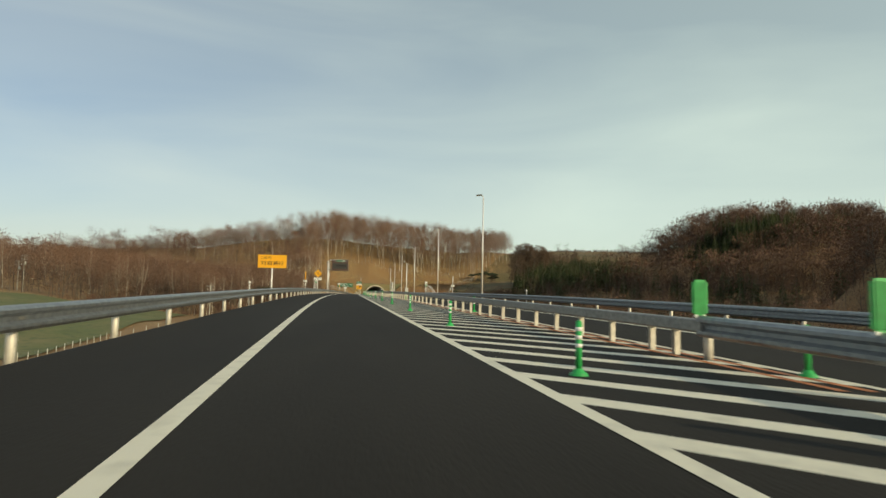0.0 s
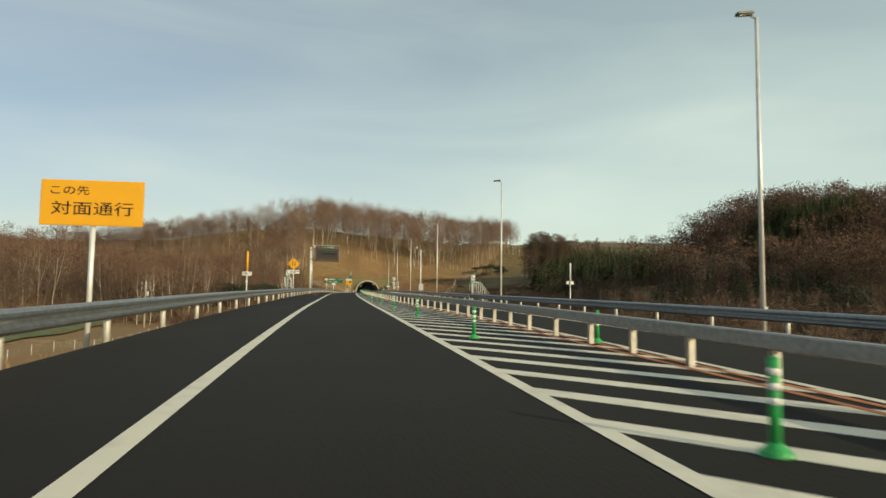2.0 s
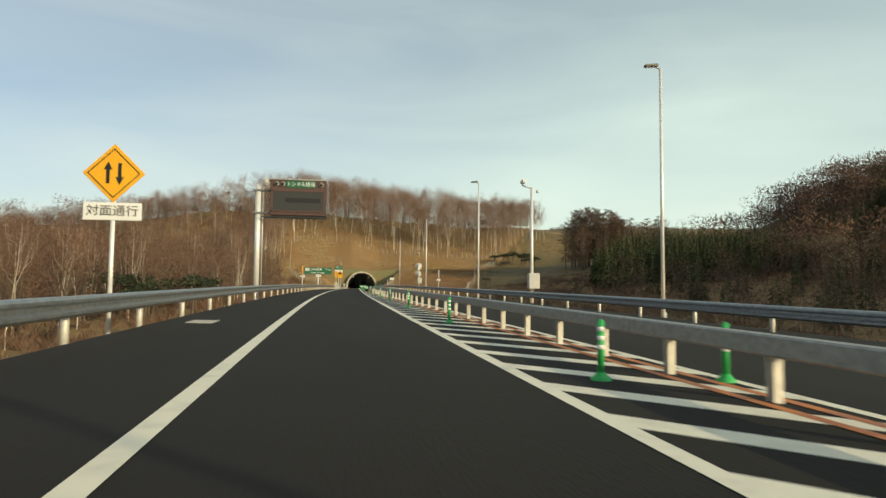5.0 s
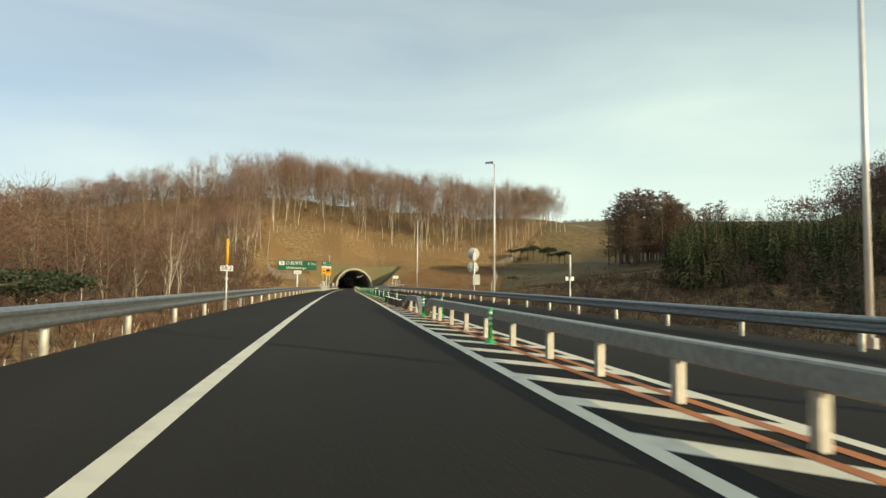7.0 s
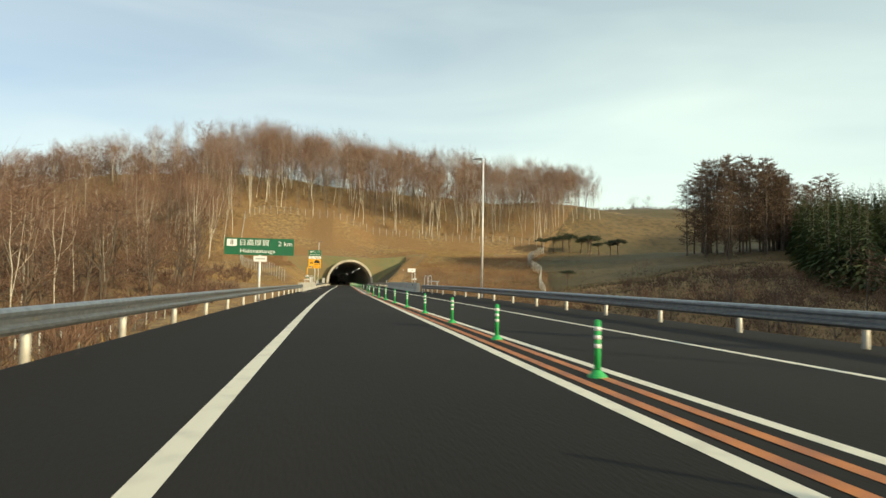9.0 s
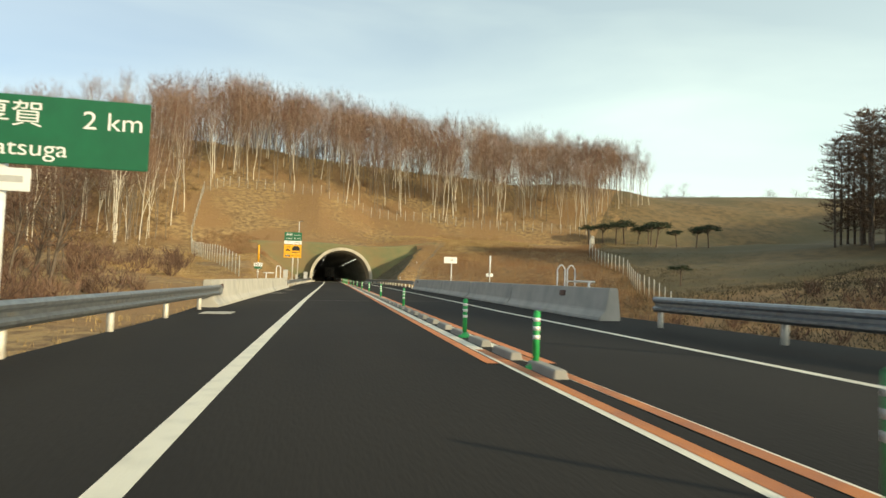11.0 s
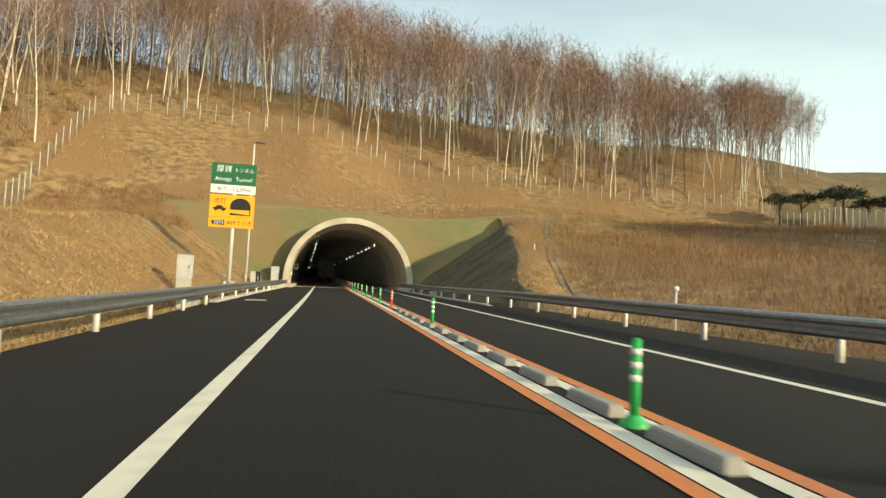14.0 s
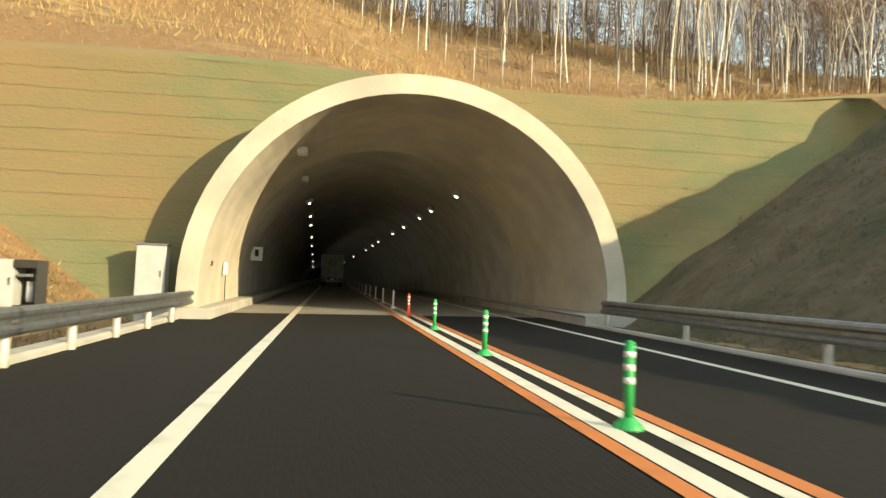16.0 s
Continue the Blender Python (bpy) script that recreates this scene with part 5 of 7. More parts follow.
# equipment box with an open dark bay
g = ground_at(-6.05, 467.3)
t = thing("equipment_box", spot(-6.05, 467.3, g), "grey steel equipment box with an open dark bay", "equipment box")
zb = 5.42 - g
part("plinth", box(bmesh.new(), 0, 0.05, zb / 2, 0.74, 0.5, max(0.1, zb) + 0.05), CONCRETE, t)
body = part("body", box(bmesh.new(), -0.2, 0.05, zb + 0.46, 0.42, 0.56, 0.92, bevel=0.015), GREY_BOX, t)
part("door_handle", box(bmesh.new(), -0.05, -0.245, zb + 0.5, 0.03, 0.03, 0.14), GALV, body)
bay = bmesh.new()
for sx, sy, sz, wx, wy, wz in ((0.215, 0.31, 0.46, 0.40, 0.03, 0.92), (0.40, 0.05, 0.46, 0.03, 0.5, 0.92), (0.215, 0.03, 0.84, 0.42, 0.56, 0.16), (0.215, 0.05, 0.02, 0.40, 0.5, 0.04)):
    box(bay, sx, sy, zb + sz, wx, wy, wz, bevel=0.006)
bay = part("bay", bay, LED_FACE, t, "dark open bay")
rod("cylinder", (0.22, 0.05, zb + 0.1), (0.22, 0.05, zb + 0.5), 0.07, WHITE_STEEL, bay, "white cylinder")
part("bracket", box(bmesh.new(), 0.2, -0.1, zb + 0.62, 0.28, 0.2, 0.06, bevel=0.01), GALV, bay)
cabinet(-4.62, 473.0, 0.75, 0.5, float(road_z(473)) + 0.3, float(road_z(473)) + 1.8, "tall pale steel cabinet beside the tunnel portal")


# railed steps at the bridge ends
def hoop_ladder(x, y, top, flip=1, deep=False):
    """Two hooped uprights, side by side or one behind the other, with a side rail."""
    z0 = top - 1.9
    t = thing("inspection_ladder", spot(x, y, z0), "pale tubular steel ladder rails behind the barrier", "ladder", "inspection ladders")
    s = 0.17
    hoops = ((-0.18, 0.18, 0.0), (-0.18, 0.18, 0.55)) if deep else ((-0.38, -0.05, s), (0.05, 0.38, s))
    for a, b, dy in hoops:
        for dx in (a, b):
            rod("upright", (dx * flip, dy, -1.2), (dx * flip, dy, 1.7), 0.028, MAST, t, seg=8)
        pts = [(a + (b - a) * k / 6, 1.7 + 0.17 * math.sin(math.pi * k / 6)) for k in range(7)]
        bm = bmesh.new()
        for (p, pz), (q, qz) in zip(pts, pts[1:]):
            tube(bm, (p * flip, dy, pz), (q * flip, dy, qz), 0.028, seg=8)
        part("hoop", bm, MAST, t)
    if not deep:
        rod("rung", (0.05 * flip, s, 1.22), (0.38 * flip, s, 1.22), 0.025, MAST, t, seg=8)
    rod("side_rail", (0.38 * flip, 0.17, 1.22), (1.25 * flip, 0.17, 1.22), 0.045, MAST, t)
    rod("side_post", (1.0 * flip, 0.17, -1.0), (1.0 * flip, 0.17, 1.22), 0.05, MAST, t)


hoop_ladder(6.45, 341.9, float(road_z(342)) + 1.86)
hoop_ladder(-6.46, 381.8, float(road_z(382)) + 1.89, -1, True)

# ---- tunnel fittings ----
TLAMP = material("tunnel_lamp_glass", (0.9, 0.9, 0.85), 0.3, emit=((1.0, 0.92, 0.75), 8.0))


def tunnel_lamp(x, y, z, tilt):
    t = thing("tunnel_lamp", spot(x, y, z), "small bright tunnel lamp fixed to the lining", "tunnel lamp", "tunnel lamps")
    R = Matrix.Rotation(tilt, 3, "Y")
    housing = part("housing", box(bmesh.new(), 0, 0, 0.08, 0.34, 0.6, 0.16, R, 0.02), GREY_BOX, t)
    part("glass", box(bmesh.new(), 0, 0, -0.02, 0.12, 0.13, 0.05, R), TLAMP, housing, "glowing lamp glass")


lamps_right = [484.7, 492.3, 497.2, 505.7, 513.6, 528, 535.8, 548, 578, 616, 668]
lamps_left = [492.6, 501.4, 509.8, 527, 545, 578, 624, 690]
for y in lamps_right:
    tunnel_lamp(5.42, y, 10.0, 0.55)
for y in lamps_left:
    tunnel_lamp(-0.80, y, 10.1, -0.5)
t = thing("tunnel_camera", spot(-0.95, 476.6, 10.25), "white camera box on a bracket under the portal roof", "camera")
part("housing", box(bmesh.new(), 0, -0.1, 0, 0.34, 0.55, 0.22, bevel=0.03), WHITE_STEEL, t)
rod("bracket", (-0.5, 0.1, -0.2), (0.6, 0.1, 0.75), 0.03, GALV, t)
t = thing("tunnel_camera", spot(-0.9, 481.8, 10.0), "grey camera box fixed to the lining", "camera")
part("housing", box(bmesh.new(), 0, 0, 0, 0.24, 0.5, 0.18, bevel=0.02), GREY_BOX, t)
rod("bracket", (0, 0.1, 0.6), (0, 0.1, 0), 0.03, GALV, t)
t = thing("cable_line", (0, 0, 0), "thin dark cable running along the tunnel roof", "cable")
rod("cable", spot(0.1, 480, 11.1), spot(0.1, 700, 11.4), 0.03, BLACK, t, seg=6)
for (y0, z0, w, h, nm) in ((474.6, 1.98, 0.34, 0.34, "dark vent plate on the portal wall"), (474.3, 1.3, 0.12, 0.14, "small dark box on the portal wall")):
    t = thing("wall_plate", spot(-3.28, y0, BASE_Z + z0), nm, "wall plate")
    frame_ob = part("frame", box(bmesh.new(), 0, 0, 0, 0.06, w, h, bevel=0.01), BROWN_BOX, t)
    for k in range(2):
        part("grille", box(bmesh.new(), 0.03, (k - 0.5) * w * 0.45, 0, 0.03, w * 0.36, h * 0.84), LED_FACE, frame_ob)
t = thing("wall_phone", spot(-3.26, 477.4, BASE_Z + 1.2), "small white wall box with a hanging cable", "wall box")
part("box", box(bmesh.new(), 0.06, 0, 0, 0.14, 0.3, 0.42, bevel=0.04), WHITE_STEEL, t)
rod("cable", (0.08, -0.1, -0.2), (0.1, -0.15, -1.0), 0.015, BLACK, t, seg=6)
t = thing("emergency_sign", spot(-3.1, 487.0, BASE_Z + 2.0), "small lit emergency telephone sign on the tunnel wall", "sign")
panel = part("panel", box(bmesh.new(), 0.2, 0, 0, 0.5, 0.06, 0.6, bevel=0.01), SIGN_WHITE, t)
part("handset_symbol", box(bmesh.new(), 0.2, -0.035, 0.03, 0.16, 0.01, 0.3), BLACK, panel)

# ---- lorry ahead, in the tunnel ----
ty = 546.0
base = at(0.2, ty)
t = thing("lorry", base, "white box lorry with closed rear doors seen from behind", "lorry")
TR = material("white_lorry_panel", (0.84, 0.81, 0.72), 0.45, second=(0.62, 0.60, 0.56), scale=1.5)
part("cargo_box", box(bmesh.new(), 0, 3.4, 2.35, 2.45, 6.8, 2.6, bevel=0.04), TR, t, "white cargo box")
for sx in (-0.6, 0.6):
    door = part("rear_door", box(bmesh.new(), sx, -0.03, 2.35, 1.12, 0.06, 2.4, bevel=0.02), TR, t)
    rod("lock_bar", (sx * 0.45, -0.09, 1.2), (sx * 0.45, -0.09, 3.5), 0.02, GALV, door)
    for hz in (1.5, 2.35, 3.2):
        part("hinge", box(bmesh.new(), sx * 1.93, -0.07, hz, 0.1, 0.05, 0.14), GALV, door)
    part("tail_lamp", box(bmesh.new(), sx * 1.7, -0.06, 0.82, 0.34, 0.08, 0.16, bevel=0.02), RED_PLASTIC, t, "red tail lamp")
    w = part("wheel", tube(bmesh.new(), (sx * 1.4, 1.6, 0.48), (sx * 1.9, 1.6, 0.48), 0.48, seg=24), RUBBER, t)
    f = part("wheel", tube(bmesh.new(), (sx * 1.6, 7.6, 0.48), (sx * 1.9, 7.6, 0.48), 0.48, seg=24), RUBBER, t)
    for wh, yy in ((w, 1.6), (f, 7.6)):
        part("rim", tube(bmesh.new(), (sx * 1.88, yy, 0.48), (sx * 1.92, yy, 0.48), 0.27, seg=20), GALV, wh, "pale steel rim")
    part("mudguard", box(bmesh.new(), sx * 1.6, 0.9, 0.5, 0.55, 0.03, 0.6), RUBBER, t)
part("chassis", box(bmesh.new(), 0, 4.2, 0.92, 1.0, 8.4, 0.24), LED_FACE, t)
part("bumper", box(bmesh.new(), 0, 0.1, 0.6, 2.3, 0.12, 0.14, bevel=0.02), GALV, t)
part("number_plate", box(bmesh.new(), 0, -0.0, 0.84, 0.44, 0.03, 0.22), SIGN_WHITE, t, "plain number plate with a dark bar")
part("cab", box(bmesh.new(), 0, 8.0, 1.9, 2.3, 1.8, 2.2, bevel=0.15), TR, t)

# ================= vegetation =================
class Soup:
    """Triangles and quads of two materials, gathered as plain arrays."""

    def __init__(self):
        self.v, self.f, self.m = [], [], []

    def tri(self, a, b, c, m):
        k = len(self.v)
        self.v += [a, b, c]
        self.f.append((k, k + 1, k + 2))
        self.m.append(m)

    def limb(self, pts, radii, sides, m):
        rings = []
        for i, (p, r) in enumerate(zip(pts, radii)):
            d = (pts[min(i + 1, len(pts) - 1)] - pts[max(i - 1, 0)]).normalized()
            a = d.orthogonal().normalized()
            b = d.cross(a)
            k = len(self.v)
            for s in range(sides):
                w = 2 * math.pi * s / sides
                self.v.append(tuple(p + a * (r * math.cos(w)) + b * (r * math.sin(w))))
            rings.append(k)
        for p, q in zip(rings, rings[1:]):
            for s in range(sides):
                t = (s + 1) % sides
                self.f += [(p + s, p + t, q + t), (p + s, q + t, q + s)]
                self.m += [m, m]


def sprig(s, rng, p, d, length, width, m):
    side = d.cross(Vector((rng.uniform(-1, 1), rng.uniform(-1, 1), rng.uniform(-1, 1)))).normalized() * width
    tip = p + d * length
    s.tri(tuple(p - side), tuple(p + side), tuple(tip), m)


def bare_tree(seed, H, r0, low, wide, twigs, width, limbs=10):
    """A leafless tree: bent tapering trunk, upswept limbs and branches, and a rounded crown of fine twigs. Material 0 is bark, 1 the twigs."""
    rng = random.Random(seed)
    s = Soup()
    n = 7
    pts, p = [], Vector((0, 0, -0.5))
    lean = Vector((rng.uniform(-0.09, 0.09), rng.uniform(-0.06, 0.06), 1))
    for k in range(n):
        pts.append(p.copy())
        p = p + (lean + Vector((rng.uniform(-0.09, 0.09), rng.uniform(-0.09, 0.09), 0))) * ((0.9 * H + 0.5) / (n - 1))
    s.limb(pts, [r0 * (1 - 0.85 * k / (n - 1)) for k in range(n)], 4, 0)
    top = pts[-1]
    mid = Vector((top.x * 0.7, top.y * 0.7, H * (1 + low) / 2))
    high = H * (1 - low) / 2

    def up_stem(t):
        x = t * (n - 1)
        i = min(int(x), n - 2)
        return pts[i].lerp(pts[i + 1], x - i)

    if seed % 2:      # a second stem forks off low down
        w = rng.uniform(0, 6.28)
        a, b = up_stem(0.3), Vector((math.cos(w), math.sin(w), 0)) * wide
        s.limb([a, a.lerp(top, 0.35) + b * 0.3, a.lerp(top, 0.9) + b * 0.62], [r0 * 0.6, r0 * 0.42, r0 * 0.1], 4, 0)
    tips = []
    for k in range(limbs):
        t = low + (0.92 - low) * (k + 0.8 * rng.random()) / limbs
        a = up_stem(t)
        w = k * 2.4 + rng.uniform(-0.6, 0.6)
        rise = min(0.98, 0.15 + 0.8 * (t - low) / (1 - low) + rng.uniform(-0.05, 0.3))
        r = wide * math.sqrt(max(0.05, 1 - rise * rise)) * rng.uniform(0.75, 1.0)
        end = mid + Vector((math.cos(w) * r, math.sin(w) * r, high * rise))
        b = a.lerp(end, 0.45) + Vector((math.cos(w), math.sin(w), -0.6)) * 0.06 * H * rng.uniform(0.2, 1.0)
        rr = r0 * (1 - 0.85 * t) * 0.55
        s.limb([a, b, end], [rr, rr * 0.55, rr * 0.12], 3, 0)
        d = (end - b).normalized()
        for j in range(5):
            q = a.lerp(b, 0.6 + 0.4 * rng.random()) if j < 2 else b.lerp(end, rng.random())
            e = (d + Vector((rng.gauss(0, 0.5), rng.gauss(0, 0.5), rng.uniform(0, 0.6)))).normalized()
            l = rng.uniform(0.10, 0.17) * H
            sprig(s, rng, q, e, l, width * 1.6, 1)
            tips.append((q, e, l))
    for j in range(9):
        q = up_stem(rng.uniform(low + 0.25, 1.0))
        e = Vector((rng.gauss(0, 0.45), rng.gauss(0, 0.45), 1)).normalized()
        l = rng.uniform(0.06, 0.12) * H
        sprig(s, rng, q, e, l, width * 1.6, 1)
        tips.append((q, e, l))
    done = 0
    while done < twigs:
        q, e, l = tips[rng.randrange(len(tips))]
        q = q + e * l * rng.uniform(0.1, 1.0) + Vector((rng.gauss(0, 0.35), rng.gauss(0, 0.35), rng.gauss(0, 0.3)))
        d = q - mid
        out = math.hypot(d.x, d.y) / wide
        if out * out + (d.z / (high * 1.06)) ** 2 > 1.1:
            if rng.random() < 0.85:
                continue
        f = (e * 0.2 + Vector((d.x / wide, d.y / wide, 0.1 + 0.35 * d.z / high)) * 0.9 + Vector((rng.gauss(0, 0.7), rng.gauss(0, 0.7), rng.gauss(0, 0.45)))).normalized()
        sprig(s, rng, q, f, rng.uniform(0.6, 1.3), width * rng.uniform(0.6, 1.2), 1)
        done += 1
    return s


def round_tree(seed, H, r0, twigs, width, wide=0.38, low=0.28, sides=4, limbs=7, long=0.1):
    """A broad leafless tree: forked trunk and a full, uneven rounded crown of twigs."""
    rng = random.Random(seed)
    s = Soup()
    mid = Vector((rng.uniform(-0.06, 0.06), rng.uniform(-0.06, 0.06), 0.45)) * H
    s.limb([Vector((0, 0, -0.5)), mid, mid + Vector((rng.uniform(-0.05, 0.05), 0, 0.4)) * H], [r0, r0 * 0.65, r0 * 0.12], sides, 0)
    lobes = []
    for k in range(limbs):
        w = 2 * math.pi * (k + rng.random()) / limbs
        t = rng.uniform(0.35, 0.95)
        c = mid + Vector((math.cos(w) * wide * rng.uniform(0.5, 1.0), math.sin(w) * wide * rng.uniform(0.5, 1.0), 0)) * H
        c.z = H * (low + (0.86 - low) * (k + rng.random()) / limbs) if limbs > 8 else H * (low + 0.08 + (0.78 - low) * rng.random())
        a = Vector((0, 0, 0)).lerp(mid, t)
        s.limb([a, a.lerp(c, 0.55) + Vector((0, 0, 0.03 * H)), c], [r0 * 0.45, r0 * 0.25, r0 * 0.06], 3, 0)
        lobes.append(c)
    lobes.append(mid + Vector((0, 0, 0.38)) * H)
    R = wide * 0.62 * H
    for k in range(twigs):
        c = lobes[rng.randrange(len(lobes))]
        d = Vector((rng.gauss(0, 1), rng.gauss(0, 1), rng.gauss(0.15, 0.85))).normalized()
        q = c + d * R * rng.random() ** 0.5 * 0.85
        q.z = max(q.z, low * H * 0.8)
        e = (d + Vector((rng.gauss(0, 0.6), rng.gauss(0, 0.6), rng.uniform(0, 0.8)))).normalized()
        sprig(s, rng, q, e, rng.uniform(0.6, 1.3) * long * H, width * rng.uniform(0.6, 1.3), 1)
    return s


def larch(seed, H, R):
    """A bare larch: straight trunk, many level boughs hung with fine twigs, an uneven blunt top."""
    rng = random.Random(seed)
    s = Soup()
    s.limb([Vector((0, 0, -0.5)), Vector((rng.uniform(-0.2, 0.2), rng.uniform(-0.2, 0.2), H * 0.55)), Vector((rng.uniform(-0.4, 0.4), 0, H))], [0.24, 0.15, 0.03], 5, 0)
    for k in range(95):
        t = (k + rng.random()) / 95
        z = H * (0.14 + 0.84 * t)
        r = R * min(1.0, 0.45 + 1.3 * t) * min(1.0, 2.6 * (1 - t) + 0.1) ** 0.7 * rng.uniform(0.6, 1.1)
        w = rng.uniform(0, 2 * math.pi)
        d = Vector((math.cos(w), math.sin(w), rng.uniform(0.0, 0.45))).normalized()
        a = Vector((0, 0, z))
        sprig(s, rng, a, d, r, 0.05, 0)
        for j in range(17):
            q = a + d * r * rng.uniform(0.2, 1.0)
            e = (d * 0.6 + Vector((rng.gauss(0, 0.6), rng.gauss(0, 0.6), rng.uniform(-0.1, 0.8)))).normalized()
            sprig(s, rng, q, e, rng.uniform(0.5, 1.2), 0.05, 1)
    return s


def conifer(seed, H, R, layers=21, per=19, slim=0.115):
    """A spruce: straight trunk and tiers of drooping needle sprays with gaps."""
    rng = random.Random(seed)
    s = Soup()
    s.limb([Vector((0, 0, -0.5)), Vector((0, 0, H * 0.6)), Vector((0, 0, H * 0.96))], [0.14, 0.06, 0.01], 4, 0)
    for k in range(layers):
        t = k / (layers - 1)
        z = H * (0.08 + 0.9 * t)
        r = R * (1 - t) ** 0.85 + 0.12
        for j in range(max(4, int(per * (1 - 0.65 * t)))):
            w = rng.uniform(0, 2 * math.pi)
            rr = r * rng.uniform(0.55, 1.12)
            d = Vector((math.cos(w), math.sin(w), 0))
            side = Vector((-d.y, d.x, 0)) * rr * slim * rng.uniform(0.75, 1.3)
            a = Vector((0, 0, z + 0.25 + rng.uniform(-0.3, 0.3))) + d * rr * 0.25
            tip = a + d * rr * 0.75 + Vector((0, 0, -0.26 * rr + rng.uniform(-0.15, 0.25)))
            mid = a.lerp(tip, 0.55) + Vector((0, 0, 0.10 * rr))
            s.tri(tuple(a), tuple(mid - side), tuple(tip), 1)
            s.tri(tuple(a), tuple(tip), tuple(mid + side), 1)
    return s


def flat_pine(seed, H):
    """A small pine with a leaning bare stem and a broad umbrella of flat needle pads."""
    rng = random.Random(seed)
    s = Soup()
    lean = Vector((rng.uniform(-0.15, 0.15), rng.uniform(-0.1, 0.1), 1))
    top = lean * H * 0.92
    s.limb([Vector((0, 0, -0.4)), lean * H * 0.55 + Vector((rng.uniform(-0.15, 0.15), 0, 0)), top], [0.15, 0.11, 0.05], 6, 0)
    for k in range(13):
        w = k * 2.4 + rng.uniform(-0.4, 0.4)
        a = lean * H * rng.uniform(0.5, 0.85)
        out = H * rng.uniform(0.08, 0.46)
        c = lean * H * 0.9 + Vector((math.cos(w) * out, math.sin(w) * out, -0.55 * out * out / H + rng.uniform(-0.04, 0.06) * H))
        s.limb([a, c], [0.055, 0.015], 3, 0)
        for j in range(75):
            q = c + Vector((rng.gauss(0, 0.085), rng.gauss(0, 0.085), rng.gauss(0, 0.035))) * H
            e = Vector((rng.gauss(0, 1), rng.gauss(0, 1), rng.uniform(-0.1, 0.9))).normalized()
            sprig(s, rng, q, e, rng.uniform(0.2, 0.42), 0.075, 1)
    return s


def bush(seed, H, n, width=0.03):
    rng = random.Random(seed)
    s = Soup()
    for k in range(n):
        w, r = rng.uniform(0, 2 * math.pi), rng.random() ** 0.6 * H * 0.4
        p = Vector((math.cos(w) * r * 0.5, math.sin(w) * r * 0.5, -0.05))
        d = Vector((math.cos(w) * 0.45, math.sin(w) * 0.45, 1)).normalized()
        q = p + d * rng.uniform(0, 0.7) * H
        e = (d + Vector((rng.gauss(0, 0.4), rng.gauss(0, 0.4), 0))).normalized()
        sprig(s, rng, q, e, H * rng.uniform(0.3, 0.55), width, 1)
    return s


def soup_mesh(name, v, f, m, mats):
    me = bpy.data.meshes.new(name)
    v, f = np.asarray(v, np.float32), np.asarray(f, np.int32)
    me.vertices.add(len(v))
    me.vertices.foreach_set("co", v.ravel())
    me.loops.add(f.size)
    me.loops.foreach_set("vertex_index", f.ravel())
    me.polygons.add(len(f))
    me.polygons.foreach_set("loop_start", np.arange(0, f.size, 3, dtype=np.int32))
    me.polygons.foreach_set("loop_total", np.full(len(f), 3, np.int32))
    me.polygons.foreach_set("material_index", np.asarray(m, np.int32))
    for mat in mats:
        me.materials.append(mat)
    me.update(calc_edges=True)
    return me


def split(s):
    """The two parts of a tree: (vertices, faces) of bark and of twigs or needles."""
    v, f, m = np.array(s.v, np.float32), np.array(s.f, np.int32), np.array(s.m)
    out = []
    for k in (0, 1):
        g = f[m == k]
        ids, inv = np.unique(g, return_inverse=True)
        out.append((v[ids], inv.reshape(-1, 3)))
    return out


def forest_stuff(name, kinds, spots, mats, label, category):
    """Many far trees as one mesh. spots: kind, x, y, z, turn, scale."""
    V, Fa, M, base = [], [], [], 0
    arr = [(np.array(s.v, np.float32), np.array(s.f, np.int32), np.array(s.m, np.int32)) for s in kinds]
    for k, x, y, z, a, sc in spots:
        v, f, m = arr[k]
        c, n = math.cos(a) * sc, math.sin(a) * sc
        w = np.empty_like(v)
        w[:, 0] = v[:, 0] * c - v[:, 1] * n + x
        w[:, 1] = v[:, 0] * n + v[:, 1] * c + float(along(x, y))
        w[:, 2] = v[:, 2] * sc + z
        V.append(w)
        Fa.append(f + base)
        M.append(m)
        base += len(v)
    me = soup_mesh(name, np.concatenate(V), np.concatenate(Fa), np.concatenate(M), mats)
    return tagged(new(name, me), label, category, kind="stuff")


BIRCH_BARK = material("pale_birch_bark", (0.66, 0.60, 0.49), 0.8, second=(0.38, 0.33, 0.26), scale=2.5, mix=(0.45, 0.7), vary=0.3, island=True, stretch=(1, 1, 2.5))
GREY_BARK = material("grey_tan_bark", (0.24, 0.19, 0.14), 0.9, second=(0.15, 0.12, 0.088), scale=2.5, vary=0.3, island=True, stretch=(1, 1, 2))
BROWN_BARK = material("grey_brown_bark", (0.15, 0.115, 0.085), 0.9, second=(0.09, 0.07, 0.052), scale=3, vary=0.25, island=True)
TWIGS = material("bare_brown_twigs", (0.175, 0.10, 0.066), 0.9, second=(0.24, 0.146, 0.098), scale=0.13, mix=(0.42, 0.6), vary=0.13, island=True)
LARCH_TWIGS = material("bare_larch_twigs", (0.13, 0.084, 0.054), 0.9, second=(0.18, 0.118, 0.075), scale=0.2, mix=(0.42, 0.6), vary=0.1, island=True)
UNDER = material("dry_undergrowth", (0.29, 0.19, 0.085), 0.9, second=(0.19, 0.12, 0.06), scale=0.2, vary=0.2, island=True)
RED_TWIGS = material("bare_reddish_twigs", (0.105, 0.06, 0.04), 0.9, second=(0.175, 0.10, 0.062), scale=0.11, mix=(0.42, 0.6), vary=0.13, island=True)
